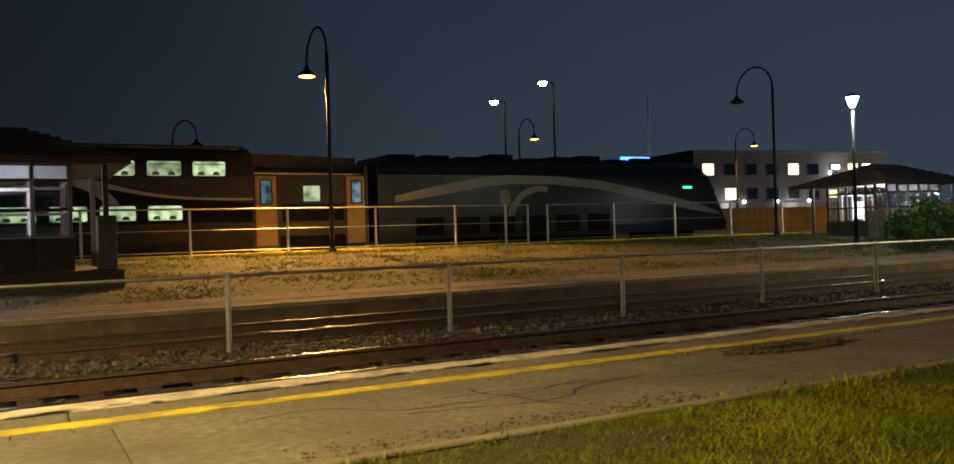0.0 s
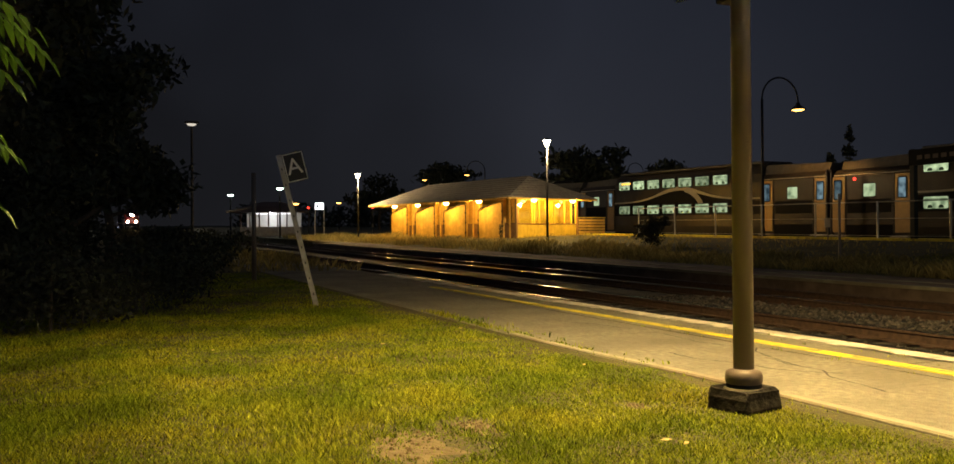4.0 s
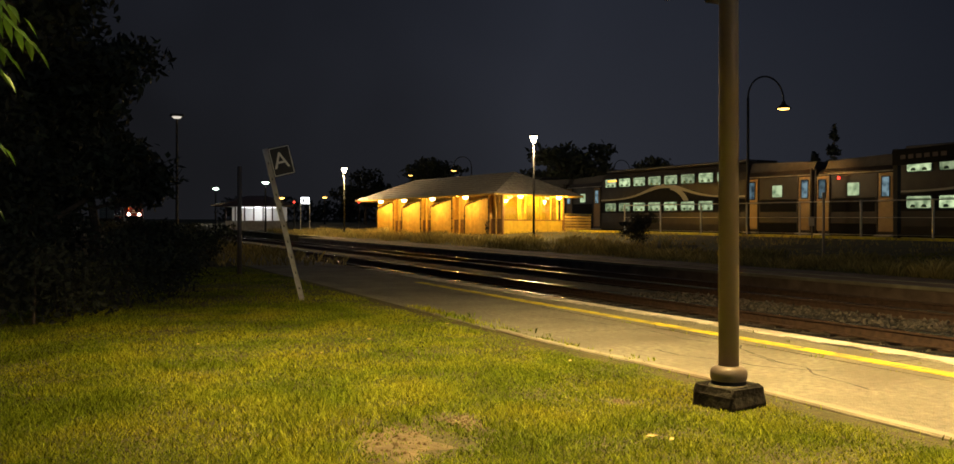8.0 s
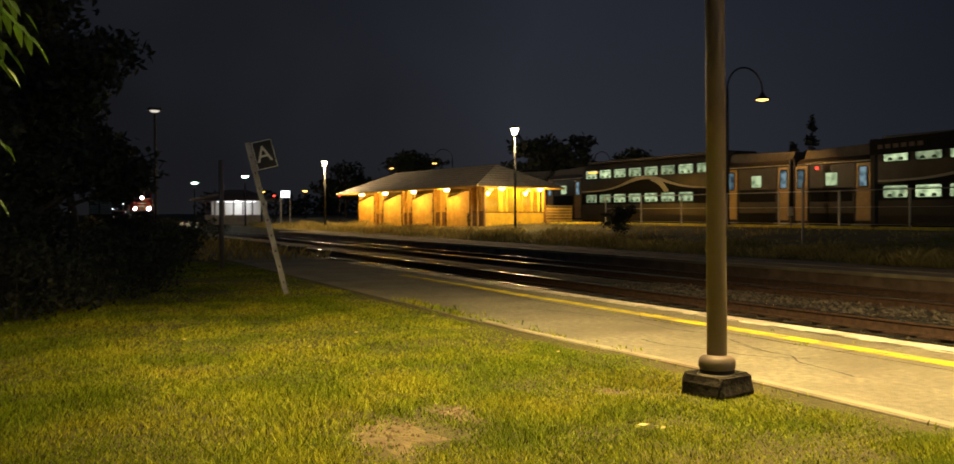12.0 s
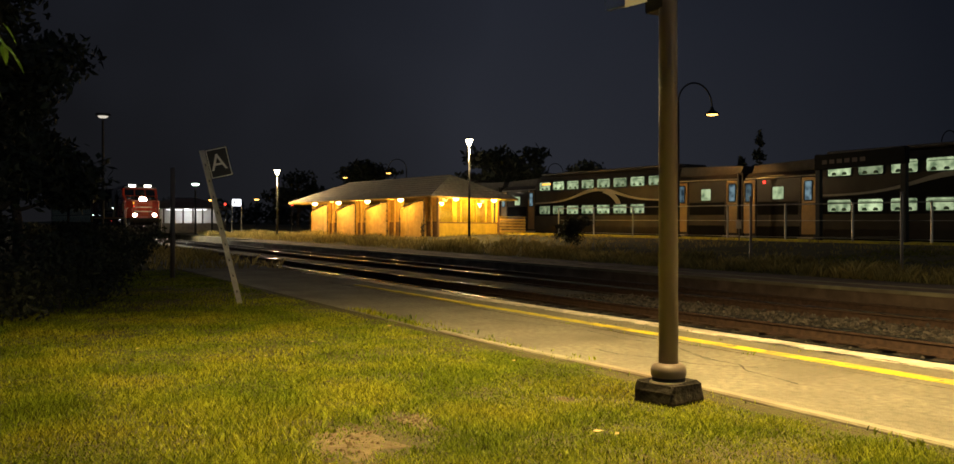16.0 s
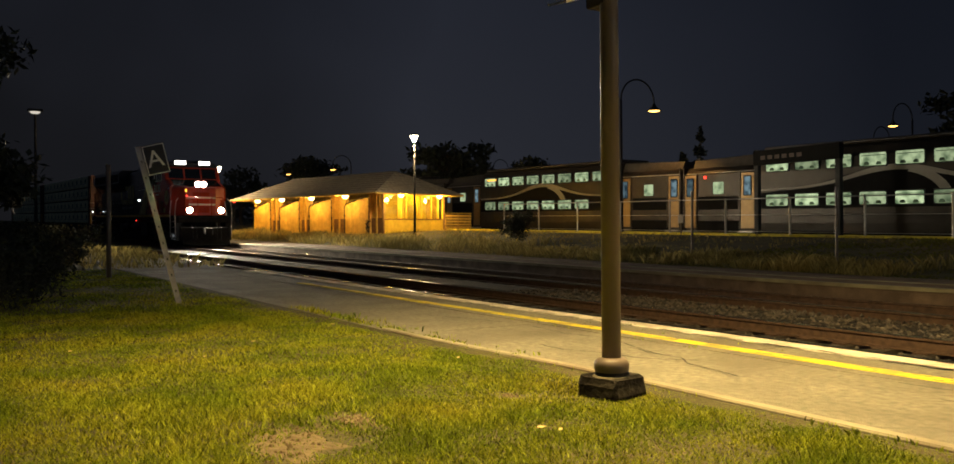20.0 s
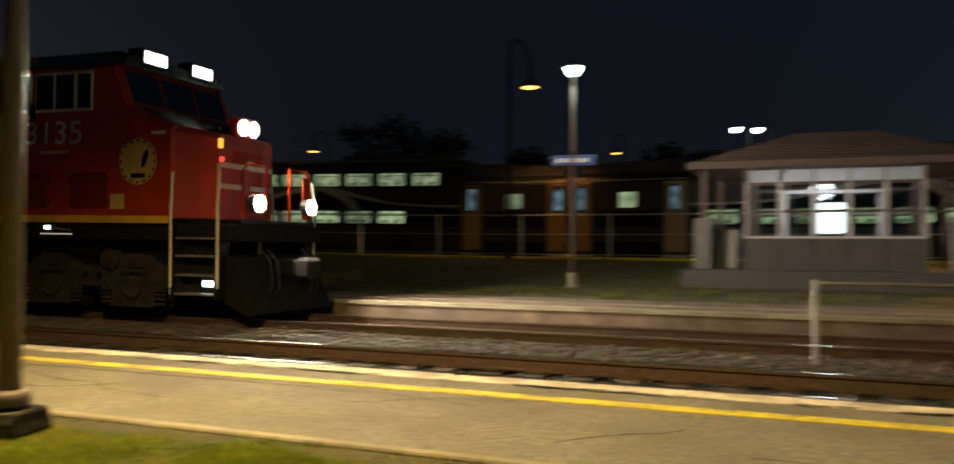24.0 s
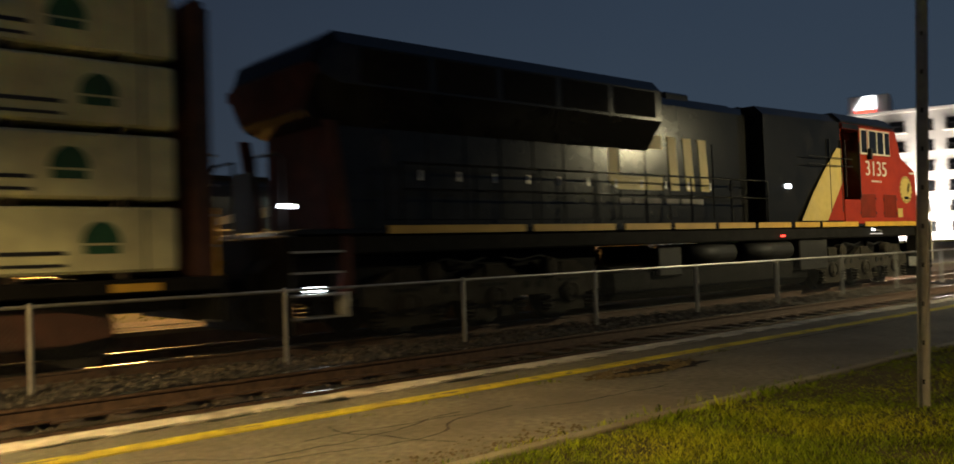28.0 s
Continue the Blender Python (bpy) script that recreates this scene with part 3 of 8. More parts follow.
def lawn():
    bm = bmesh.new()
    n, m = 130, 25
    grid = [[bm.verts.new((-30 + i * 0.5, -8 + j * 0.5, rise(-30 + i * 0.5) + 0.004 + 0.006 * noise.noise((i * 0.33, j * 0.33, 0)))) for j in range(m)] for i in range(n)]
    for i in range(n - 1):
        for j in range(m - 1):
            bm.faces.new((grid[i][j], grid[i + 1][j], grid[i + 1][j + 1], grid[i][j + 1]))
    for i in range(n):
        edge = grid[i][m - 1].co
        edge.y = 4.05 + bend(edge.x) + kerb_shift(edge.x)
        edge.z = rise(edge.x) + 0.012
        for j in range(m - 7, m - 1):
            grid[i][j].co.y = min(grid[i][j].co.y, edge.y - 0.05 * (m - 1 - j))
    ob = part("lawn", bm, M["soil"])
    tagged(ob, "short dry lawn beside the platform", "lawn", kind="structure")


lawn()


def near_platform():
    xs = [x for x in LONG if -38 <= x <= 80]
    bm = bmesh.new()
    strip(bm, xs, [(3.95, -0.03), (EDGE_NEAR - 0.03, -0.03), (EDGE_NEAR - 0.03, -0.7), (3.95, -0.7)])
    body = part("platform", bm, M["joint"])
    tagged(body, "cracked worn concrete station platform", "platform", kind="structure")
    random.seed(12)
    for y0, y1 in ((4.235, 5.735), (5.75, 6.47)):
        x = -36.0
        while x < 60:
            w = 4.6 if y0 < 5 else 6.1
            cuts = [x + 0.006 + (w - 0.012) * k / 4 for k in range(5)]
            lift = random.uniform(-0.004, 0.002)
            bm = bmesh.new()
            strip(bm, cuts, [(y0, lift), (y1, lift), (y1, -0.1), (y0, -0.1)])
            part("slab", bm, M["asphalt"], body)
            x += w
    bm = bmesh.new()
    strip(bm, [x for x in xs if x <= 0], [(3.94, 0.004), (4.24, 0.001), (4.24, -0.1), (3.94, -0.1)])
    part("slab_margin", bm, M["asphalt"], body)
    bm = bmesh.new()
    strip(bm, [x for x in xs if x >= -22], [(6.46, 0.006), (EDGE_NEAR, 0.006), (EDGE_NEAR, -0.30), (6.46, -0.30)])
    tagged(part("platform_edge", bm, M["white"]), "chipped white painted platform edge", "platform edge", kind="structure")
    bm = bmesh.new()
    strip(bm, [x for x in xs if x >= -17], [(5.905, 0.005), (6.075, 0.005), (6.075, -0.01), (5.905, -0.01)])
    tagged(part("platform_line", bm, M["yellow"]), "worn yellow safety line on the platform", "safety line", kind="structure")
    bm = bmesh.new()
    strip(bm, [-8.8, -8.2, -7.6, -7, -6.4, -5.8, -5.2, -4.6] + [x for x in xs if x >= 0], [(4.09, 0.016), (4.10, 0.028), (4.18, 0.026), (4.19, 0.014), (4.19, -0.2), (4.095, -0.2)], kerb_shift)
    tagged(part("lawn_kerb", bm, M["concrete"]), "low concrete kerb between lawn and platform", "kerb", kind="structure")


near_platform()


def far_platform():
    bm = bmesh.new()
    strip(bm, [x for x in LONG if x >= -60], [(EDGE_FAR, 0.0), (17.3, 0.0), (17.3, -0.7), (EDGE_FAR, -0.7)])
    tagged(part("platform_far", bm, M["oldstone"]), "low old concrete platform across the tracks", "platform", kind="structure")
    for y0, w in ((EDGE_FAR - 0.03, 0.16), (15.75, 0.10)):
        bm = bmesh.new()
        strip(bm, [x for x in LONG if x >= -60], [(y0, 0.012), (y0 + w, 0.012), (y0 + w, -0.06), (y0, -0.06)])
        tagged(part("platform_far_line", bm, M["concrete"]), "worn pale edge line of the old platform", "edge line", kind="structure")
    bm = bmesh.new()
    strip(bm, [x for x in LONG if x >= -60], [(31.3, 0.60), (33.75, 0.60), (33.75, -0.3), (31.3, -0.3)])
    tagged(part("platform_coach", bm, M["concrete"]), "concrete platform beside the parked commuter train", "platform", kind="structure")
    bm = bmesh.new()
    strip(bm, [x for x in LONG if x >= -60], [(31.24, 0.63), (31.46, 0.63), (31.46, 0.3), (31.24, 0.3)])
    tagged(part("platform_coach_kerb", bm, M["yellow"]), "yellow painted back kerb of the commuter platform", "kerb", kind="structure")
    bm = bmesh.new()
    strip(bm, [x for x in LONG if x >= -60], [(33.30, 0.615), (33.78, 0.615), (33.78, 0.2), (33.30, 0.2)])
    tagged(part("platform_coach_line", bm, M["yellow"]), "yellow edge line of the commuter platform", "safety line", kind="structure")


far_platform()


def track(name, yc, top=RAIL_TOP, x0=-345, x1=220, label=""):
    base = thing(name, label, "railway track", kind="structure")
    xs = [x for x in LONG if x0 <= x <= x1]
    h = top
    bm = bmesh.new()
    strip(bm, xs, [(yc - 2.1, h - 0.5), (yc - 1.55, h - 0.225), (yc + 1.55, h - 0.225), (yc + 2.1, h - 0.5)])
    part("ballast_bed", bm, M["ballast"], base)
    for side in (-0.753, 0.753):
        y = yc + side
        bm = bmesh.new()
        strip(bm, xs, [(y - 0.07, h - 0.17), (y - 0.07, h - 0.155), (y - 0.01, h - 0.14), (y - 0.01, h - 0.045), (y - 0.036, h - 0.035), (y - 0.036, h - 0.006), (y + 0.036, h - 0.006), (y + 0.036, h - 0.035), (y + 0.01, h - 0.045), (y + 0.01, h - 0.14), (y + 0.07, h - 0.155), (y + 0.07, h - 0.17)])
        r = part("rail", bm, M["rail"], base)
        bm = bmesh.new()
        strip(bm, xs, [(y - 0.03, h - 0.010), (y - 0.03, h), (y + 0.03, h), (y + 0.03, h - 0.010)])
        part("rail_head", bm, M["railtop"], r)
    return base


track_a = track("track_near", TRACK_A, label="rusty railway track in dark ballast beside the platform")
track_b = track("track_main", TRACK_B, label="railway track in dark ballast beyond the wire fence")

# ---- lamp posts and signs by the lawn ----
def platform_pole(px, py, power, color, tilt=0, lean=0, spread=160, blend=0.5):
    """A brown lamp post on a broken black footing at the edge of the lawn."""
    base = thing("lamp_post", "brown painted steel lamp post on a chipped black concrete footing", "lamp post", px, py, group="platform lamp posts")
    bm = bmesh.new()
    random.seed(4)
    outline = [(-0.165, -0.14), (-0.14, -0.165), (0.145, -0.165), (0.165, -0.14), (0.165, 0.14), (0.14, 0.165), (-0.14, 0.165), (-0.165, 0.145)]
    rings = []
    for k, z in enumerate((-0.06, 0.03, 0.09, 0.128, 0.140)):
        s = (1.03, 1.0, 0.98, 0.94, 0.86)[k]
        rings.append([bm.verts.new((x * s + random.uniform(-0.010, 0.010), y * s + random.uniform(-0.010, 0.010), z + random.uniform(-0.009, 0.009))) for x, y in outline])
    for a, b in zip(rings, rings[1:]):
        for k in range(8):
            bm.faces.new((a[k], a[(k + 1) % 8], b[(k + 1) % 8], b[k]))
    bm.faces.new(rings[-1])
    bm.transform(Matrix.Rotation(radians(11), 4, "Z"))
    foot = part("footing", bm, M["darkblock"], base, "chipped black painted concrete footing")
    bm = bmesh.new()
    spin(bm, [(0.118, 0.120), (0.126, 0.134), (0.120, 0.143), (0.08, 0.146)], 9)
    part("chipped_top", bm, M["concrete"], foot, "pale chipped top of the footing")
    bm = bmesh.new()
    spin(bm, [(0.104, 0.135), (0.104, 0.165), (0.114, 0.180), (0.115, 0.215), (0.108, 0.238), (0.092, 0.252), (0.066, 0.258)], 28)
    part("base_collar", bm, M["pole"], base, smooth=True)
    bm = bmesh.new()
    spin(bm, [(0.107, 0.138), (0.107, 0.166), (0.102, 0.167), (0.102, 0.138)], 28)
    part("collar_band", bm, M["blackmetal"], base)
    bm = bmesh.new()
    tube(bm, (0, 0, 0.25), (0, 0, 5.0), 0.0635, 0.056, 24)
    part("pole", bm, M["pole"], base, smooth=True)
    # station sign arm high on the post
    bm = bmesh.new()
    box(bm, -0.17, 0.02, -0.06, 0.06, 2.57, 2.86, bevel=0.008)
    part("sign_bracket", bm, M["blackmetal"], base)
    bm = bmesh.new()
    box(bm, -0.52, -0.12, -0.02, 0.02, 2.66, 3.05, Matrix.Rotation(radians(14), 4, "Z"), bevel=0.006)
    part("name_board", bm, M["signblue"], base, "blue and white station name board")
    bm = bmesh.new()
    box(bm, -0.34, -0.14, -0.024, -0.02, 2.645, 3.03, Matrix.Rotation(radians(14), 4, "Z"))
    part("name_board_panel", bm, M["signwhite"], base)
    bm = bmesh.new()
    spin(bm, [(0.06, 4.95), (0.16, 5.02), (0.30, 5.06), (0.32, 5.12), (0.22, 5.25), (0.05, 5.32)], 20)
    part("lamp_hood", bm, M["blackmetal"], base, smooth=True)
    bm = bmesh.new()
    spin(bm, [(0.05, 5.00), (0.26, 5.03), (0.27, 5.045), (0.05, 5.045)], 20)
    part("lamp_lens", bm, M["lit_warm"], base)
    # two unseen plates added to cut the lamp's light on the lawn
    bm = bmesh.new()
    box(bm, -0.95, 0.95, -0.36, -0.345, 4.50, 5.08, bevel=0.004)
    part("house_side_shield", bm, M["blackmetal"], base)
    bm = bmesh.new()
    box(bm, -0.42, -0.405, -0.345, 0.02, 4.57, 5.08, bevel=0.004)
    part("lawn_side_shield", bm, M["blackmetal"], base)
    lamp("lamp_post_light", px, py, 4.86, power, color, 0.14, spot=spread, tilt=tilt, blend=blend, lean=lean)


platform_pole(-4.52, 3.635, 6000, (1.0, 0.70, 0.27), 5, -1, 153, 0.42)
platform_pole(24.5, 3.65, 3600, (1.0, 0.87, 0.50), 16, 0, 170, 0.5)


def channel(bm, w, z0, z1, m):
    """A rolled steel channel, open towards -y."""
    sec = [(-w, -0.015), (-w + 0.007, -0.015), (-w + 0.007, 0.012), (w - 0.007, 0.012), (w - 0.007, -0.015), (w, -0.015), (w, 0.02), (-w, 0.02)]
    low, top = [[bm.verts.new(m @ Vector((x, y, z))) for x, y in sec] for z in (z0, z1)]
    for i in range(8):
        bm.faces.new((low[i], low[(i + 1) % 8], top[(i + 1) % 8], top[i]))
    bm.faces.new(low[::-1])
    bm.faces.new(top)


def letter_sign(x, y, text, lean_deg, face_turn, label, height=2.45):
    base = thing("platform_letter_sign", label, "sign", x, y)
    lean = Matrix.Rotation(radians(face_turn), 4, "Z") @ Matrix.Rotation(radians(lean_deg), 4, "Y")
    bm = bmesh.new()
    # flanged channel post
    channel(bm, 0.04, -0.25, height, lean)
    part("post", bm, M["steel"], base)
    for k in range(9):
        bm = bmesh.new()
        box(bm, -0.008, 0.008, 0.008, 0.0125, 0.2 + 0.25 * k, 0.235 + 0.25 * k, lean)
        part("post_hole", bm, M["blackmetal"], base)
    bm = bmesh.new()
    box(bm, 0.045, 0.365, -0.004, 0.006, height - 0.47, height - 0.01, lean, bevel=0.002)
    plate = part("plate", bm, M["signface"], base, "black sign plate with white edge")
    bm = bmesh.new()
    zt, zb = height - 0.02, height - 0.46
    for x0, x1, z0, z1 in ((0.05, 0.36, zt - 0.012, zt), (0.05, 0.36, zb, zb + 0.012), (0.05, 0.062, zb, zt), (0.348, 0.36, zb, zt)):
        box(bm, x0, x1, -0.008, -0.004, z0, z1, lean)
    part("plate_border", bm, M["signwhite"], plate)
    lettering("letter", text, 0.36, M["signwhite"], lean @ pose(0.195, -0.008, height - 0.24, 90, 0, 0), plate)
    return base


letter_sign(-13.60, 2.74, "A", -13.5, 78.0, "leaning black letter A sign on a steel post", 2.45)


def plain_post(x, y, h, label):
    base = thing("signal_post", label, "post", x, y)
    bm = bmesh.new()
    tube(bm, (0, 0, -0.1), (0, 0, h), 0.055, 0.05, 12)
    part("post", bm, M["pole"], base, smooth=True)
    bm = bmesh.new()
    spin(bm, [(0.09, -0.02), (0.09, 0.05), (0.06, 0.06)], 12)
    part("base_plate", bm, M["concrete"], base)


plain_post(-20.6, 2.66, 2.6, "bare weathered post beside the dark hedge")


def channel_post(x, y, h):
    base = thing("sign_post", "galvanised perforated steel channel post in the grass", "post", x, y)
    bm = bmesh.new()
    m = Matrix.Rotation(radians(2.3), 4, Vector((0.647, 0.763, 0))) @ Matrix.Rotation(radians(-60), 4, "Z")
    channel(bm, 0.035, -0.2, h, m)
    part("post", bm, M["steel"], base)
    for k in range(12):
        bm = bmesh.new()
        box(bm, -0.007, 0.007, 0.008, 0.0125, 0.15 + 0.25 * k, 0.18 + 0.25 * k, m)
        part("post_hole", bm, M["blackmetal"], base)


channel_post(6.0, 3.05, 3.5)
letter_sign(45.3, 21.5, "C", 0.0, -62.0, "small letter C platform sign on a steel post", 2.6)


# ---- wire fence between the tracks ----
def track_fence():
    base = thing("wire_fence", "low galvanised chain-link fence between the tracks", "fence")
    x0, step, n = -0.39, 3.05, 20
    bm = bmesh.new()
    tube(bm, (0, 0, -0.35), (0, 0, 0.92), 0.034, n=10)
    spin(bm, [(0.036, 0.90), (0.036, 0.925), (0.015, 0.945)], 10)
    me = mesh_of("fence_post", bm, M["steel"])
    zb = RAIL_TOP - 0.03
    for k in range(n):
        piece("fence_post", me, base, pose(x0 + k * step, FENCE_Y, zb))
    bm = bmesh.new()
    tube(bm, (0, 0, 0.90), (step, 0, 0.90), 0.021, n=8)
    rail = mesh_of("top_rail", bm, M["steel"])
    for k in range(n - 1):
        piece("top_rail", rail, base, pose(x0 + k * step, FENCE_Y, zb))
    # chain-link: diagonal wires as thin ribbons, one piece a bay
    verts, faces = [], []
    pitch, w = 0.065, 0.0014
    h0, h1 = 0.02, 0.90
    k = 0
    for s in (1, -1):
        d = -(h1 - h0)
        while d < step:
            xa, xb = (d, d + (h1 - h0)) if s > 0 else (d + (h1 - h0), d)
            za, zc = h0, h1
            pts = []
            for xx, zz in ((xa, za), (xb, zc)):
                pts.append([xx, zz])
            # clip to the bay
            (x1, z1), (x2, z2) = pts
            t0, t1 = 0.0, 1.0
            dx = x2 - x1
            lo, hi = sorted(((0 - x1) / dx, (step - x1) / dx))
            t0, t1 = max(t0, lo), min(t1, hi)
            if t1 - t0 > 0.02:
                ax, az, bx, bz = x1 + dx * t0, z1 + (z2 - z1) * t0, x1 + dx * t1, z1 + (z2 - z1) * t1
                i = len(verts)
                y = 0.002 * s
                verts += [(ax - w, y, az), (ax + w, y, az), (bx + w, y, bz), (bx - w, y, bz)]
                faces.append((i, i + 1, i + 2, i + 3))
            d += pitch
    mesh = bpy.data.meshes.new("chain_link")
    mesh.from_pydata(verts, [], faces)
    mesh.materials.append(M["wire"])
    for k in range(n - 1):
        ob = piece("chain_link", mesh, base, pose(x0 + k * step, FENCE_Y, zb))
        tagged(ob, kind="stuff")


track_fence()


# ---- street lamps across the tracks ----
def gooseneck(x, y, z, turn, lit, label, height=6.66, reach=1.7, light=True, power=1300, spread=150, blend=0.75, thick=1.0, aim=0):
    """A black lamp post whose top bends over; turn is the way the arm points."""
    base = thing("street_lamp", label, "street lamp", x, y, z, turn, group="gooseneck lamps")
    side = 1
    bm = bmesh.new()
    spin(bm, [(0.16, -0.1), (0.16, 0.10), (0.10, 0.18), (0.085, 0.5), (0.07, 0.55)], 12)
    part("post_base", bm, M["blackmetal"], base)
    r = reach / 2
    zc = height - r
    bm = bmesh.new()
    tube(bm, (0, 0, 0.4), (0, 0, zc), 0.062 * thick, 0.05 * thick, 12)
    part("post", bm, M["blackmetal"], base, smooth=True)
    bm = bmesh.new()
    pts = [(side * (r - r * math.cos(a)), 0, zc + r * math.sin(a)) for a in [math.pi * k / 14 for k in range(15)]]
    pts += [(side * reach, 0, zc - 0.25)]
    bent(bm, [(0, 0, zc - 0.1)] + pts, 0.035 * thick)
    part("arm", bm, M["blackmetal"], base, smooth=True)
    zl = zc - 0.25
    bm = bmesh.new()
    spin(bm, [(r * thick, h * thick) for r, h in ((0.30, -0.16), (0.31, -0.15), (0.20, -0.06), (0.10, 0.02), (0.07, 0.12), (0.03, 0.16))], 20, side * reach, 0, zl)
    part("shade", bm, M["blackmetal"], base, "black bell shade", smooth=True)
    bm = bmesh.new()
    spin(bm, [(r * thick, h * thick) for r, h in ((0.02, -0.21), (0.12, -0.20), (0.24, -0.165), (0.24, -0.155), (0.02, -0.155))], 16, side * reach, 0, zl)
    part("lamp_lens", bm, M["lit_sodium"] if lit else M["winglass"], base, "glowing orange lens" if lit else "dark lens")
    if lit and light:
        lamp("gooseneck_light", x + reach * math.cos(radians(turn)), y + reach * math.sin(radians(turn)), z + zl - 0.27 * thick - 0.04, power, SODIUM, 0.16, spot=spread, tilt=aim, blend=blend)
    return base


LIT, UNLIT = "black gooseneck street lamp with a lit orange sodium bulb", "black gooseneck street lamp, unlit"
# aim turns a lamp's beam towards the tracks; its shade still hangs straight
for gx, lit, watts, cone, aim in ((-36.8, True, 480, 112, 0), (-11.8, True, 520, 112, -6), (11.0, True, 13000, 112, -32), (34.4, False, 0, 112, 0), (57.0, True, 1500, 140, 0)):
    gz = ground_z(gx, 30.9)
    gooseneck(gx, 30.9, gz, 90, lit, LIT if lit else UNLIT, height=9.2 + 0.6 * rise(gx) - gz, reach=2.4, power=watts, spread=cone, blend=0.55, thick=1.35, aim=aim)
gooseneck(7.6, 44.0, 0.3, -60, False, UNLIT)
for gx, gy, on in ((27.4, 43.95, False), (45.1, 43.95, True), (-12.1, 51.0, False), (-28.2, 43.95, False), (-35.4, 52.7, False), (-43.5, 63.0, False), (-68.7, 43.95, False), (-71.0, 29.0, False), (-78.5, 27.5, False), (-101.0, 40.0, False)):
    gooseneck(gx, gy, 0.3, -90, True, LIT, height=7.4, light=on, power=1500)


def post_top_lamp(x, y, z, h, lens, color, label, power, sign=False, light=True):
    """A straight post with a cone-shaped lantern on top."""
    base = thing("post_top_lamp", label, "street lamp", x, y, z, group="post top lamps")
    bm = bmesh.new()
    spin(bm, [(0.20, -0.1), (0.20, 0.05), (0.12, 0.10), (0.09, 0.4)], 12)
    part("post_base", bm, M["concrete"] if sign else M["blackmetal"], base)
    bm = bmesh.new()
    tube(bm, (0, 0, 0.1), (0, 0, h - 0.08), 0.075, 0.05, 12)
    part("post", bm, M["frame"] if sign else M["blackmetal"], base, smooth=True)
    bm = bmesh.new()
    spin(bm, [(0.06, -0.10), (0.12, -0.07), (0.20, 0.06), (0.22, 0.13), (0.04, 0.13)] if sign else [(0.06, -0.26), (0.10, -0.20), (0.21, 0.10), (0.23, 0.13), (0.04, 0.13)], 18, 0, 0, h)
    part("lantern", bm, M[lens], base, "glowing lantern glass")
    bm = bmesh.new()
    spin(bm, [(0.36 if sign else 0.25, 0.125), (0.36 if sign else 0.26, 0.15), (0.14, 0.22), (0.03, 0.27)], 18, 0, 0, h)
    part("lantern_cap", bm, M["blackmetal"], base, smooth=True)
    if sign:
        bm = bmesh.new()
        box(bm, -0.55, 0.55, -0.03, 0.03, 3.05, 3.30, Matrix.Rotation(radians(8), 4, "Z"), bevel=0.01)
        board = part("name_board", bm, M["signblue"], base, "blue station name board")
        bm = bmesh.new()
        for k in range(7):
            box(bm, -0.40 + 0.115 * k, -0.32 + 0.115 * k, -0.036, -0.030, 3.12, 3.22, Matrix.Rotation(radians(8), 4, "Z"))
        part("board_text", bm, M["signwhite"], board)
        bm = bmesh.new()
        box(bm, -0.12, 0.12, -0.10, 0.10, 3.30, 3.40, bevel=0.01)
        part("board_bracket", bm, M["blackmetal"], base)
    if light:
        lamp("post_top_light", x, y, z + h - 0.34, power, color, 0.10)
    return base


post_top_lamp(-44.4, 22.0, 0.55, 5.85, "lit_warm", WARM, "black post-top street lamp with a glowing warm lantern", 2900)
post_top_lamp(-66.2, 16.3, 0.7, 5.2, "lit_warm", WARM, "black post-top street lamp glowing beside the yellow shed", 4500)
post_top_lamp(-6.2, 20.6, 0.02, 5.35, "lit_green", GREENISH, "brown lamp post with a greenish lantern and a station name board", 95, sign=True)
post_top_lamp(27.5, 21.0, 0.1, 5.4, "lit_green", GREENISH, "tall lamp post with a greenish glowing lantern", 700)


def flood_mast(x, y, z, h, label, side=1, lens="lit_white"):
    base = thing("flood_mast", label, "street lamp", x, y, z, group="tall car park masts")
    bm = bmesh.new()
    tube(bm, (0, 0, -0.1), (0, 0, h), 0.11, 0.07, 10)
    part("mast", bm, M["blackmetal"], base, smooth=True)
    bm = bmesh.new()
    tube(bm, (0, 0, h - 0.05), (side * 0.7, 0, h + 0.05), 0.04, n=8)
    part("arm", bm, M["blackmetal"], base)
    bm = bmesh.new()
    box(bm, side * 1.0 - 0.42, side * 1.0 + 0.42, -0.28, 0.28, h, h + 0.14, bevel=0.03)
    part("lamp_head", bm, M["blackmetal"], base)
    bm = bmesh.new()
    spin(bm, [(0.03, -0.34), (0.26, -0.26), (0.38, -0.02), (0.38, 0.0)], 14, side * 1.0, 0, h)
    part("lamp_lens", bm, M[lens], base, "glowing white lens")


flood_mast(36.9, 61.4, 0.3, 11.6, "tall mast with a glowing white flood lamp", -1)
flood_mast(40.3, 59.2, 0.3, 13.0, "tall mast with a glowing white flood lamp", -1)
flood_mast(-5.0, 70.0, 0.3, 9.9, "tall mast with a glowing white flood lamp", -1)
flood_mast(-6.6, 70.0, 0.3, 10.0, "tall mast with a glowing white flood lamp", -1)
flood_mast(78.0, 47.0, 0.3, 7.2, "tall mast with a glowing white flood lamp", -1)
flood_mast(84.0, 62.0, 0.3, 7.0, "tall mast with a glowing white flood lamp", -1)

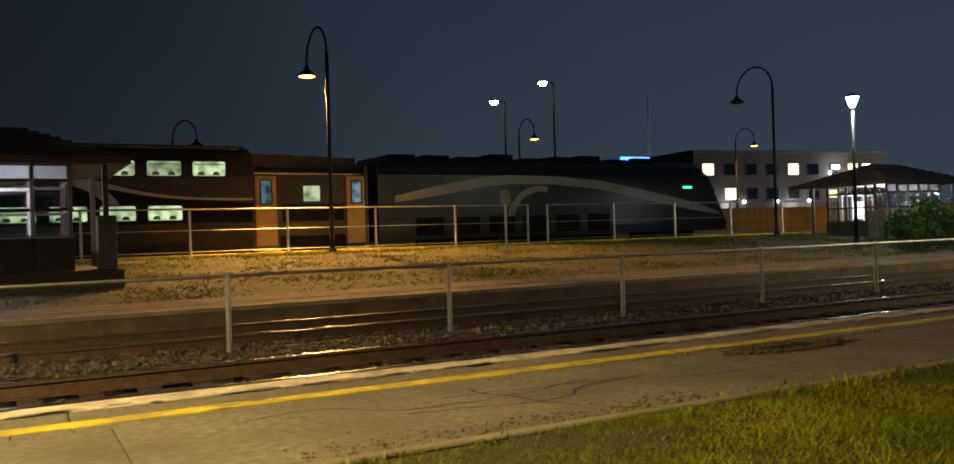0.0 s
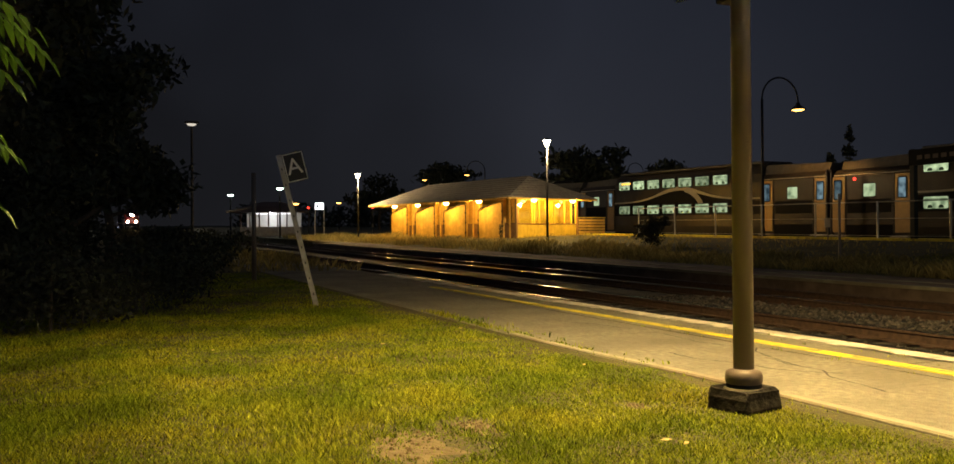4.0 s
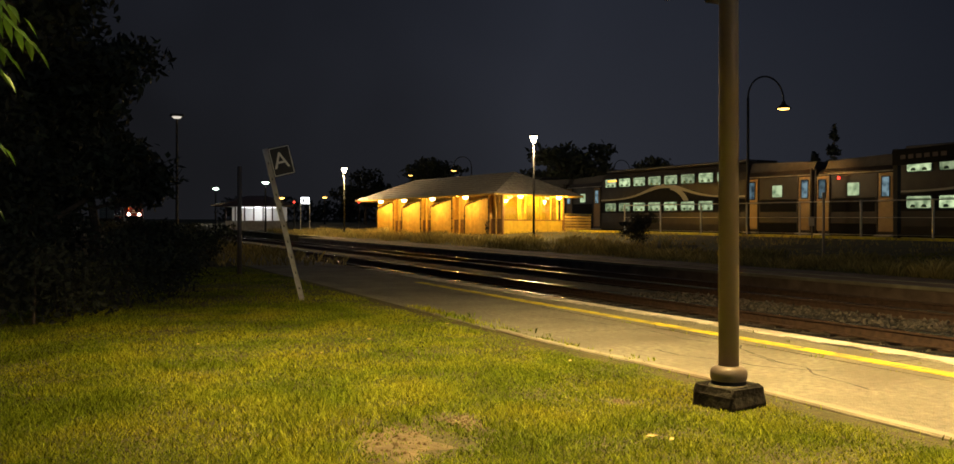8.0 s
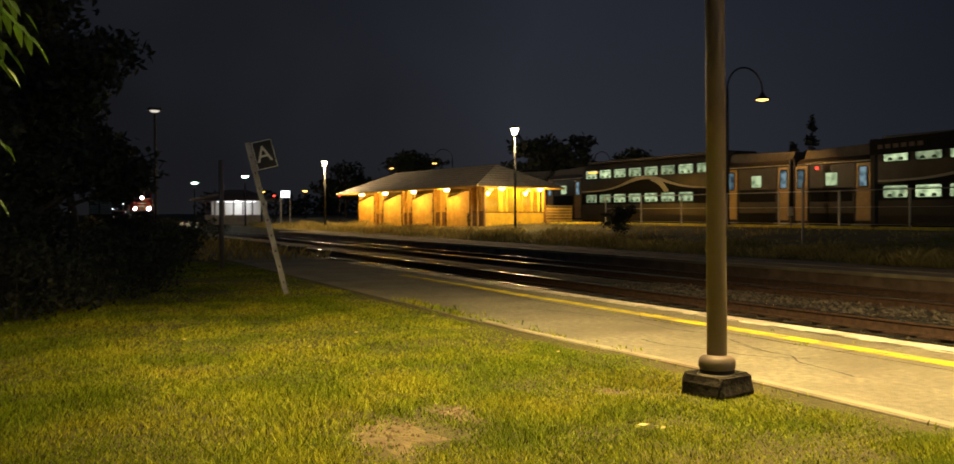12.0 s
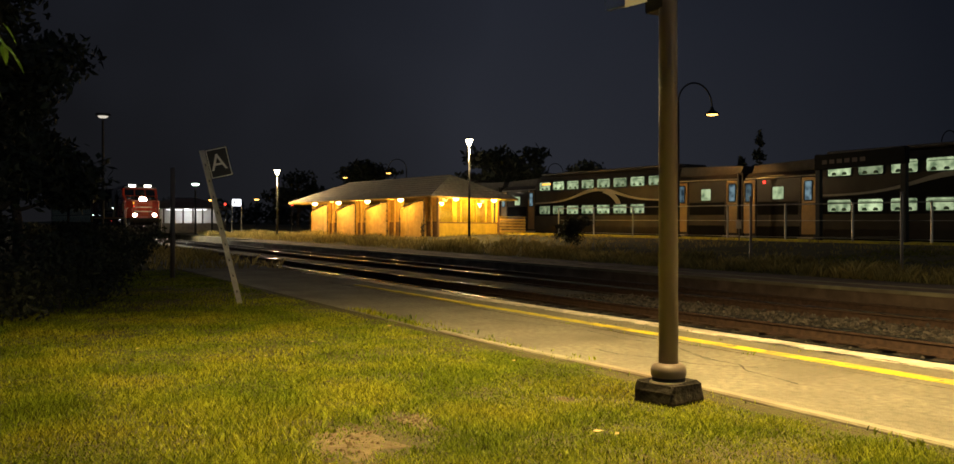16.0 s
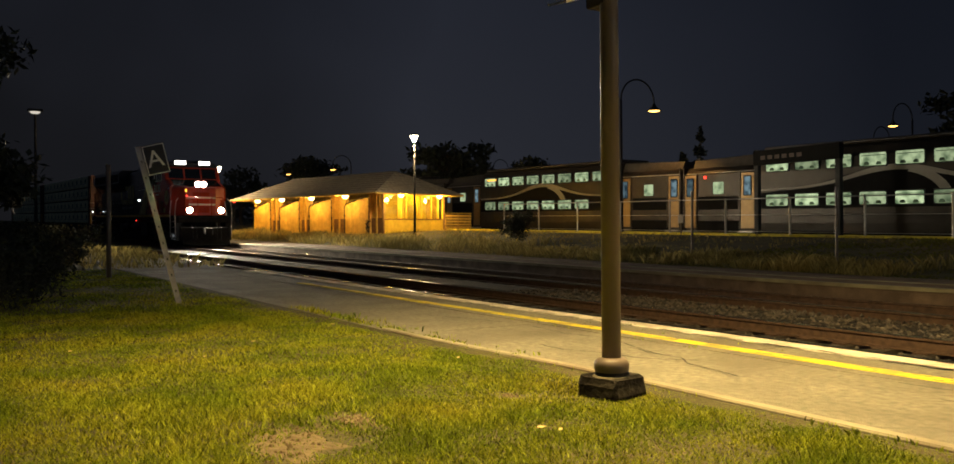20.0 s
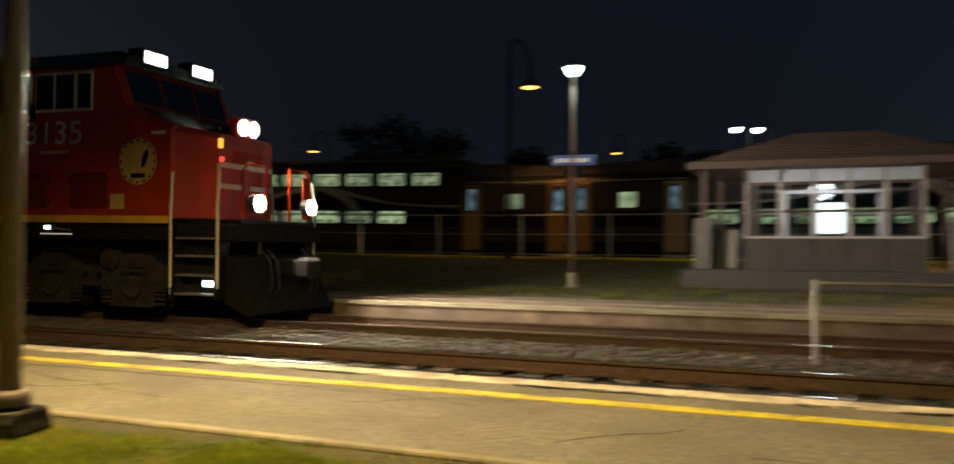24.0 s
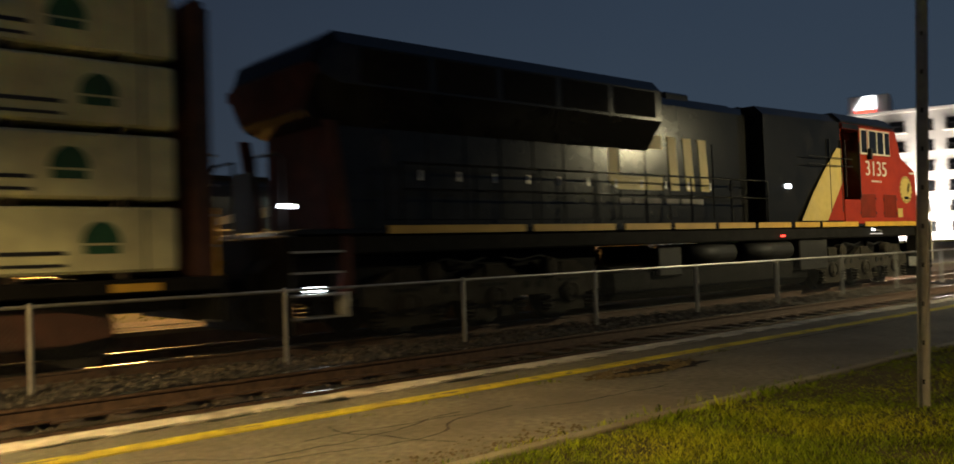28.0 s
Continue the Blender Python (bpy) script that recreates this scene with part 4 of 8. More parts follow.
# ---- yellow shed with a hipped roof ----
def yellow_shed():
    base = thing("shed", "long yellow lit wooden shed with a grey hipped roof", "shed", -51.39, 22.85, 0.80, 16.0)
    L, D, H = 14.7, 5.35, 2.76
    # in the shed's own space: long wall along -x at y = 0, end wall at x = 0 along +y
    def wall_boards(x0, x1, face, z0, z1, parent):
        k, w = x0, 0.30
        while k < x1 - 0.01:
            e = min(k + w, x1)
            bm = bmesh.new()
            if face == "long":
                box(bm, k + 0.004, e - 0.004, 0.0, 0.03, z0, z1)
            else:
                box(bm, -0.03, 0.0, k + 0.004, e - 0.004, z0, z1)
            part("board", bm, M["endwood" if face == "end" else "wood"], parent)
            k += w
    bm = bmesh.new()
    box(bm, -L, 0.56, -0.02, D, -0.5, 0.06)
    part("plinth", bm, M["concrete"], base)
    bm = bmesh.new()
    box(bm, -L, -0.06, D - 0.08, D, 0.06, H)
    part("back_wall", bm, M["wood"], base)
    bm = bmesh.new()
    box(bm, -L, -L + 0.08, 0.05, D - 0.08, 0.06, H)
    part("end_wall_far", bm, M["wood"], base)
    # closed fronts stand proud, with open bays set back between them
    for a, b in ((-L, -12.4), (-11.2, -8.75), (-7.5, -4.95), (-3.45, -0.92)):
        # a canvas-topped screen: its top edge rises along the wall
        za, zb = H - 0.78, H - 0.30
        bm = bmesh.new()
        prism(bm, [(a, 0.06), (b, 0.06), (b, zb), (a + 0.8 * (b - a), zb), (a, za)], 0.03, Matrix.Translation((0, 0.032, 0)))
        p = part("front_panel", bm, M["trimwood"], base, "yellow board panel with a slanting top")
        k = a
        while k < b - 0.01:
            e = min(k + 0.30, b)
            ze0, ze1 = (min(zb, za + (zb - za) * (q - a) / (0.8 * (b - a))) for q in (k, e))
            bm = bmesh.new()
            prism(bm, [(k + 0.003, 0.07), (e - 0.003, 0.07), (e - 0.003, ze1 - 0.01), (k + 0.003, ze0 - 0.01)], 0.03)
            part("board", bm, M["wood"], p)
            k += 0.30
        bm = bmesh.new()
        bent(bm, [(a - 0.03, -0.05, 0.08), (a - 0.03, -0.05, za), (a + 0.10, -0.05, za + 0.14), (a + 0.8 * (b - a), -0.05, zb + 0.05), (b - 0.1, -0.05, zb + 0.05), (b + 0.03, -0.05, zb - 0.06), (b + 0.03, -0.05, 0.08)], 0.028, 6)
        c = part("pipe_frame", bm, M["blackmetal"], base, "dark pipe frame round the panel")
        for x, z in ((a - 0.03, 0.5), (a - 0.03, 1.35), (b + 0.03, 0.5), (b + 0.03, 1.2), (b + 0.03, 1.9), (a + 0.4 * (b - a), za + 0.5 * (zb - za) + 0.08), (a + 0.72 * (b - a), zb)):
            bm = bmesh.new()
            box(bm, x - 0.05, x + 0.05, -0.085, -0.02, z - 0.06, z + 0.06, bevel=0.01)
            part("pipe_clamp", bm, M["blackmetal"], c)
    for a, b in ((-12.4, -11.2), (-8.75, -7.5), (-4.95, -3.45), (-0.92, 0.42)):
        bm = bmesh.new()
        box(bm, a, b, 0.26, 0.31, 0.06, H - 0.05)
        part("bay_wall", bm, M["wood"], base)
        for q in (a - 0.03, b - 0.03):
            bm = bmesh.new()
            box(bm, q, q + 0.06, 0.064, 0.26, 0.06, H - 0.05)
            part("bay_cheek", bm, M["wood"], base)
        bm = bmesh.new()
        box(bm, a + 0.08, b - 0.08, 0.12, 0.17, 0.06, 1.12, bevel=0.01)
        part("bay_gate", bm, M["trimwood"], base, "low brown gate")
        for xx in (a, (a + b) / 2, b):
            bm = bmesh.new()
            box(bm, xx - 0.045, xx + 0.045, 0.03, 0.12, 0.06, H - 0.1)
            part("bay_post", bm, M["wood"], base)
    def end_part(*given):
        ob = part(*given)
        ob.location.x = 0.5
        return ob
    # glazed end room
    bm = bmesh.new()
    box(bm, -0.06, -0.03, 0.05, D, 0.06, 1.0)
    wall_boards(0.05, D, "end", 0.06, 1.0, end_part("end_wall_low", bm, M["trimwood"], base))
    bm = bmesh.new()
    box(bm, -0.06, 0.03, 0.0, D, 1.0, 1.07, bevel=0.01)
    end_part("window_sill", bm, M["trimwood"], base)
    for y in (0.0, 1.3, 1.5, 1.95, 2.7, 3.3, 4.2, 4.85, D - 0.1):
        bm = bmesh.new()
        box(bm, -0.08, 0.02, y, y + 0.1, 1.07, H)
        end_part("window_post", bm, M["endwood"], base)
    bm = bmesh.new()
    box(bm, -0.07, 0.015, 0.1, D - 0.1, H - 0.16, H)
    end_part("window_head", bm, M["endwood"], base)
    for a, b in ((0.1, 1.3), (1.6, 1.95), (2.05, 2.7), (2.8, 3.3), (3.4, 4.2), (4.3, 4.85), (4.95, D - 0.1)):
        bm = bmesh.new()
        box(bm, -0.045, -0.035, a, b, 1.07, H - 0.16)
        ob = end_part("pane", bm, M["glass"], base)
        ob.visible_shadow = False
    bm = bmesh.new()
    box(bm, -1.65, -1.60, 0.65, D - 0.1, 0.06, H)
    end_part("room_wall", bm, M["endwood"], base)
    # corner post
    bm = bmesh.new()
    box(bm, -0.1, 0.05, -0.05, 0.06, 0.0, H)
    end_part("corner_post", bm, M["trimwood"], base)
    bm = bmesh.new()
    box(bm, -0.05, 0.06, D, D + 0.12, 0.0, H)
    end_part("corner_post", bm, M["trimwood"], base)
    # roof: deck with courses of shingles
    ov, zr = 1.25, 4.30
    x0, x1, y0, y1, ze = -L - ov, ov, -ov, D + ov, H - 0.06
    r0, r1, yr = -L + 1.4, -1.3, D / 2
    def slope(name, a, b, c, d):
        """One roof side: eave corners a, b and ridge corners c (over b), d (over a), laid in courses."""
        a, b, c, d = (Vector(p) for p in (a, b, c, d))
        n = 9
        bm = bmesh.new()
        nrm = (b - a).cross(d - a).normalized()
        if nrm.z < 0:
            nrm = -nrm
        for k in range(n):
            s, e = k / n, (k + 1) / n
            p, q = a.lerp(d, s), b.lerp(c, s)
            r, t = b.lerp(c, e), a.lerp(d, e)
            lo, hi = nrm * 0.06, nrm * 0.035
            top = [p + lo, q + lo, r + hi, t + hi]
            bot = [p, q, r, t]
            tv = [bm.verts.new(v) for v in top]
            bv = [bm.verts.new(v) for v in bot]
            bm.faces.new(tv)
            bm.faces.new(bv[::-1])
            for i in range(4):
                bm.faces.new((tv[i], bv[i], bv[(i + 1) % 4], tv[(i + 1) % 4]))
        bmesh.ops.remove_doubles(bm, verts=bm.verts, dist=1e-5)
        part(name, bm, M["shingle"], base, "grey shingled roof slope")
    A, B, C, Dd = (x0, y0, ze), (x1, y0, ze), (x1, y1, ze), (x0, y1, ze)
    R0, R1 = (r0, yr, zr), (r1, yr, zr)
    slope("roof_front", A, B, R1, R0)
    slope("roof_end", B, C, R1, R1)
    slope("roof_back", C, Dd, R0, R1)
    slope("roof_far_end", Dd, A, R0, R0)
    for a, b in ((A, B), (B, C), (C, Dd), (Dd, A)):
        bm = bmesh.new()
        a, b = Vector(a), Vector(b)
        tube(bm, a + Vector((0, 0, -0.03)), b + Vector((0, 0, -0.03)), 0.06, n=6)
        part("fascia", bm, M["wood"], base)
    for a, b in ((R0, R1), (A, R0), (B, R1), (C, R1), (Dd, R0)):
        bm = bmesh.new()
        tube(bm, a, b, 0.055, n=6)
        part("ridge_cap", bm, M["shingle"], base)
    bm = bmesh.new()
    box(bm, x0 + 0.1, x1 - 0.1, y0 + 0.1, y1 - 0.1, ze + 0.01, ze + 0.03)
    part("soffit", bm, M["wood"], base)
    # eave lamps, each with its own bulb
    for x, y in ((-13.4, -0.5), (-10.2, -0.5), (-6.6, -0.5), (-2.8, -0.5), (1.0, 1.1), (1.0, 4.55)):
        bm = bmesh.new()
        spin(bm, [(0.02, -0.26), (0.13, -0.22), (0.20, -0.12), (0.17, -0.03), (0.08, 0.0)], 12, x, y, ze)
        part("eave_lamp", bm, M["lit_eave"], base, "glowing amber eave lamp", smooth=True)
        w = Matrix.Translation((-51.39, 22.85, 0.80)) @ Matrix.Rotation(radians(16.0), 4, "Z") @ Vector((x, y - 0.55 if y < 0 else y, ze - 0.38) if y < 0 else (x + 0.35, y, ze - 0.38))
        lamp("shed_eave_light", w.x, w.y, w.z, 190 if y < 0 else 240, (1.0, 0.57, 0.11), 0.12)
    w = Matrix.Translation((-51.39, 22.85, 0.80)) @ Matrix.Rotation(radians(16.0), 4, "Z") @ Vector((-0.55, 1.3, ze - 0.3))
    lamp("shed_room_light", w.x, w.y, w.z, 42, (1.0, 0.60, 0.08), 0.15)
    w = Matrix.Translation((-51.39, 22.85, 0.80)) @ Matrix.Rotation(radians(16.0), 4, "Z") @ Vector((-0.55, 4.2, ze - 0.3))
    lamp("shed_room_light", w.x, w.y, w.z, 50, (1.0, 0.66, 0.10), 0.15)


yellow_shed()


def slat_fence():
    """Low slatted fence that carries on from the end wall of the shed."""
    base = thing("slat_fence", "low yellow slatted wooden fence beside the shed", "fence", -51.39, 22.85, 0.80, 16.0)
    for y in (5.52, 6.75, 7.95):
        bm = bmesh.new()
        box(bm, 0.46, 0.56, y, y + 0.10, -0.6, 1.46, bevel=0.008)
        part("fence_post", bm, M["trimwood"], base)
    for k in range(7):
        bm = bmesh.new()
        box(bm, 0.562, 0.59, 5.50, 8.08, 0.02 + 0.20 * k, 0.17 + 0.20 * k, bevel=0.004)
        part("fence_slat", bm, M["wood"], base)
    bm = bmesh.new()
    box(bm, 0.44, 0.62, 5.48, 8.10, 1.462, 1.50, bevel=0.006)
    part("fence_cap", bm, M["endwood"], base)


slat_fence()


# ---- glazed waiting shelter across the tracks ----
def shelter():
    base = thing("waiting_shelter", "small glazed waiting shelter with a hipped tile roof, lit inside", "shelter", -0.65, 21.6, 0.54)
    Dp, H = 3.2, 2.45
    bm = bmesh.new()
    box(bm, -3.0, 3.3, -0.5, Dp + 0.4, -0.75, 0.0, bevel=0.03)
    part("slab", bm, M["brickred"], base)
    x0, x1 = -1.62, 2.32
    for nm, b in (("front_wall", (x0, x1, 0, 0.14)), ("back_wall", (x0, x1, Dp - 0.14, Dp)), ("side_wall", (x0, x0 + 0.14, 0.14, Dp - 0.14)), ("side_wall", (x1 - 0.14, x1, 0.14, Dp - 0.14))):
        bm = bmesh.new()
        box(bm, *b, 0.0, 0.74, bevel=0.01)
        part(nm, bm, M["brickred"], base, "grey-brown low wall")
    def mullions(n, a, b, y, along, paint="frame"):
        for k in range(n + 1):
            p = a + (b - a) * k / n
            bm = bmesh.new()
            if along == "x":
                box(bm, p - 0.045, p + 0.045, y - 0.045, y + 0.045, 0.74, H, bevel=0.006)
            else:
                box(bm, y - 0.045, y + 0.045, p - 0.045, p + 0.045, 0.74, H, bevel=0.006)
            part("mullion", bm, M[paint], base)
    mullions(5, x0 + 0.07, x1 - 0.07, 0.07, "x", "whiteframe")
    mullions(5, x0 + 0.07, x1 - 0.07, Dp - 0.07, "x")
    mullions(3, 0.07, Dp - 0.07, x0 + 0.07, "y")
    mullions(3, 0.07, Dp - 0.07, x1 - 0.07, "y")
    for z in (0.76, 1.38, 2.04, H - 0.05):
        for y in (0.07, Dp - 0.07):
            bm = bmesh.new()
            box(bm, x0, x1, y - 0.04, y + 0.04, z - 0.035, z + 0.035)
            part("transom", bm, M["whiteframe" if y < 1 and z == 0.76 else "frame"], base)
        for x in (x0 + 0.07, x1 - 0.07):
            bm = bmesh.new()
            box(bm, x - 0.04, x + 0.04, 0.11, Dp - 0.11, z - 0.035, z + 0.035)
            part("transom", bm, M["frame"], base)
    for k in range(5):
        a = x0 + 0.115 + (x1 - x0 - 0.14) / 5 * k
        bm = bmesh.new()
        box(bm, a, a + (x1 - x0 - 0.14) / 5 - 0.09, 0.09, 0.10, 2.075, H - 0.085)
        part("frosted_pane", bm, M["frosted"], base, "frosted white top light")
        bm = bmesh.new()
        box(bm, a - 0.06, a - 0.03, 0.008, 0.024, 2.04, H, bevel=0.003)
        part("glazing_bar", bm, M["frame"], base)
        bm = bmesh.new()
        box(bm, a - 0.055, a - 0.035, -0.012, 0.0, 0.02, 0.72)
        part("wall_seam", bm, M["dark"], base)
    for y in (0.07, Dp - 0.07):
        bm = bmesh.new()
        box(bm, x0 + 0.1, x1 - 0.1, y - 0.004, y + 0.004, 0.79, H - 0.08)
        part("pane", bm, M["glass"], base).visible_shadow = False
    for x in (x0 + 0.07, x1 - 0.07):
        bm = bmesh.new()
        box(bm, x - 0.004, x + 0.004, 0.1, Dp - 0.1, 0.79, H - 0.08)
        part("pane", bm, M["glass"], base).visible_shadow = False
    bm = bmesh.new()
    box(bm, x0 + 0.14, x1 - 0.14, 0.14, Dp - 0.14, H - 0.02, H + 0.02)
    part("ceiling_panel", bm, M["signwhite"], base)
    for x in (-0.84, -0.12, 0.74, 1.50):
        bm = bmesh.new()
        box(bm, x - 0.05, x + 0.05, Dp - 0.30, Dp - 0.20, 0.0, 1.95, bevel=0.01)
        part("inner_pillar", bm, M["whiteframe"], base, "white inner pillar")
    bm = bmesh.new()
    box(bm, -0.89, 1.55, Dp - 0.30, Dp - 0.20, 1.952, 2.04, bevel=0.01)
    part("inner_head", bm, M["whiteframe"], base, "white inner door head")
    bm = bmesh.new()
    box(bm, x0 + 0.2, x1 - 0.2, Dp - 0.75, Dp - 0.32, 0.40, 0.46, bevel=0.01)
    part("bench_seat", bm, M["trimwood"], base)
    bm = bmesh.new()
    box(bm, -0.02, 0.64, Dp - 0.32, Dp - 0.17, 0.90, 1.70, bevel=0.02)
    part("lit_board", bm, M["lit_board"], base, "bright lit information board")
    # shelter piers and the roof on them
    for x in (-2.52, 2.98):
        bm = bmesh.new()
        box(bm, x - 0.20, x + 0.20, -0.35, 0.15, 0.0, 1.22, bevel=0.02)
        part("pier", bm, M["pier"], base, "grey rendered pier")
        bm = bmesh.new()
        box(bm, x - 0.06, x + 0.06, -0.16, -0.04, 1.22, H - 0.06, bevel=0.01)
        part("roof_post", bm, M["frame"], base)
        bm = bmesh.new()
        box(bm, x - 0.06, x + 0.06, Dp - 0.1, Dp + 0.02, 0.0, H - 0.06, bevel=0.01)
        part("roof_post", bm, M["frame"], base)
    ex0, ex1, ey0, ey1, ze, zr = -2.78, 3.42, -0.9, Dp + 1.0, H + 0.02, H + 0.95
    r0, r1, yr = -0.42, 1.28, Dp / 2
    for a, b, c, d in (((ex0, ey0), (ex1, ey0), (r1, yr), (r0, yr)), ((ex1, ey0), (ex1, ey1), (r1, yr), (r1, yr)), ((ex1, ey1), (ex0, ey1), (r0, yr), (r1, yr)), ((ex0, ey1), (ex0, ey0), (r0, yr), (r0, yr))):
        n = 10
        for k in range(n):
            bm = bmesh.new()
            s, e = k / n, (k + 1) / n
            pts = []
            for p, q, u in ((a, d, s), (b, c, s), (b, c, e), (a, d, e)):
                pts.append(Vector((p[0] + (q[0] - p[0]) * u, p[1] + (q[1] - p[1]) * u, ze + (zr - ze) * u)))
            pts[0].z += 0.05
            pts[1].z += 0.05
            top = [bm.verts.new(p) for p in pts]
            low = [bm.verts.new(p - Vector((0, 0, 0.06))) for p in pts]
            bm.faces.new(top)
            bm.faces.new(low[::-1])
            for i in range(4):
                bm.faces.new((top[i], low[i], low[(i + 1) % 4], top[(i + 1) % 4]))
            bmesh.ops.remove_doubles(bm, verts=bm.verts, dist=1e-5)
            part("roof_course", bm, M["tileroof"], base, "brown ribbed tile roof")
    for x0_, x1_, y0_, y1_ in ((ex0, ex1, ey0 - 0.03, ey0), (ex0, ex1, ey1, ey1 + 0.03), (ex0 - 0.03, ex0, ey0, ey1), (ex1, ex1 + 0.03, ey0, ey1)):
        bm = bmesh.new()
        box(bm, x0_, x1_, y0_, y1_, ze - 0.12, ze + 0.05)
        part("fascia", bm, M["frame"], base)
    bm = bmesh.new()
    box(bm, ex0 + 0.05, ex1 - 0.05, ey0 + 0.05, ey1 - 0.05, ze - 0.09, ze - 0.065)
    part("soffit", bm, M["frame"], base)
    for x in (-0.9, 1.0):
        bm = bmesh.new()
        box(bm, x - 0.6, x + 0.6, 1.5, 1.75, H - 0.10, H - 0.025, bevel=0.01)
        part("tube_lamp", bm, M["lit_room"], base, "lit fluorescent ceiling lamp")
    lamp("shelter_light", -0.6, 23.1, 0.54 + H - 0.30, 200, (0.90, 0.88, 1.0), 0.3)
    bm = bmesh.new()
    box(bm, -2.3, -1.75, 0.1, 0.6, 0.0, 0.95, bevel=0.04)
    tagged(part("bin", bm, M["coachwhite"]), "pale plastic litter bin beside the shelter", "bin").location = (-0.65, 21.6, 0.54)


shelter()


# ---- parked commuter train ----
def rings_body(bm, stations):
    """A body through cross-sections of (x, [(y, z), ...]) with equal counts."""
    rows = [[bm.verts.new((x, y, z)) for y, z in sec] for x, sec in stations]
    k = len(rows[0])
    for a, b in zip(rows, rows[1:]):
        for i in range(k):
            bm.faces.new((a[i], a[(i + 1) % k], b[(i + 1) % k], b[i]))
    bm.faces.new(rows[0][::-1])
    bm.faces.new(rows[-1])
    bmesh.ops.recalc_face_normals(bm, faces=bm.faces)
    return bm


def skin_of_coach(L, prof):
    bm = bmesh.new()
    rings = [[bm.verts.new((x, y, z)) for y, z in prof] for x in (-L / 2, L / 2)]
    k = len(prof)
    for i in range(k):
        bm.faces.new((rings[0][i], rings[0][(i + 1) % k], rings[1][(i + 1) % k], rings[1][i]))
    bm.faces.new(rings[0][::-1])
    bm.faces.new(rings[1])
    bmesh.ops.recalc_face_normals(bm, faces=bm.faces)
    return bm


COACH_Z = 0.12
SIDE = [(-1.50, 0.55), (-1.55, 1.0), (-1.55, 3.6), (-1.48, 4.1), (-1.25, 4.55), (-0.7, 4.80), (0.7, 4.80), (1.25, 4.55), (1.48, 4.1), (1.55, 3.6), (1.55, 1.0), (1.50, 0.55)]


END = [(-1.50, 0.55), (-1.55, 1.0), (-1.55, 3.62), (-1.44, 3.84), (-1.20, 4.02), (1.20, 4.02), (1.44, 3.84), (1.55, 3.62), (1.55, 1.0), (1.50, 0.55)]


def arch_band(x0, x1, z0, z1, rise, thick, n=28):
    """Outline of the rising and falling swoosh along a coach side, as (x, z) pairs."""
    up, low = [], []
    for k in range(n + 1):
        s = k / n
        x = x0 + (x1 - x0) * s
        f = math.exp(-((s - 0.5) / 0.20) ** 2)
        z = z0 + (z1 - z0) * s + rise * f
        up.append((x, z + thick / 2 * (0.35 + 0.65 * f)))
        low.append((x, z - thick / 2 * (0.35 + 0.65 * f)))
    return up + low[::-1]


def coach_windows(base, wins, z0, z1, name="window"):
    for x0, x1 in wins:
        bm = bmesh.new()
        box(bm, x0 - 0.06, x1 + 0.06, -1.58, -1.545, z0 - 0.06, z1 + 0.06, bevel=0.012)
        w = part(name, bm, M["blackmetal"], base)
        bm = bmesh.new()
        box(bm, x0, x1, -1.588, -1.570, z0, z1, bevel=0.05)
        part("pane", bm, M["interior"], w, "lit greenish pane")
        bm = bmesh.new()
        box(bm, x0 + 0.04, x1 - 0.04, -1.5915, -1.586, z1 - 0.13, z1 - 0.10)
        part("luggage_rail", bm, M["seatgreen"], w)
        for s in (x0 + 0.25 * (x1 - x0), x0 + 0.72 * (x1 - x0)):
            bm = bmesh.new()
            spin(bm, [(0.13, 0.0), (0.13, 0.12), (0.07, 0.19)], 8, s, -1.60, z0 - 0.02)
            for v in bm.verts:
                v.co.y = -1.592 + (v.co.y + 1.60) * 0.02
            part("seat_back", bm, M["seatgreen"], w)


def coach_line(x):
    """The near side of the parked train, which follows most of the curve of the tracks."""
    return COACH_Y + 0.8 * bend(x)


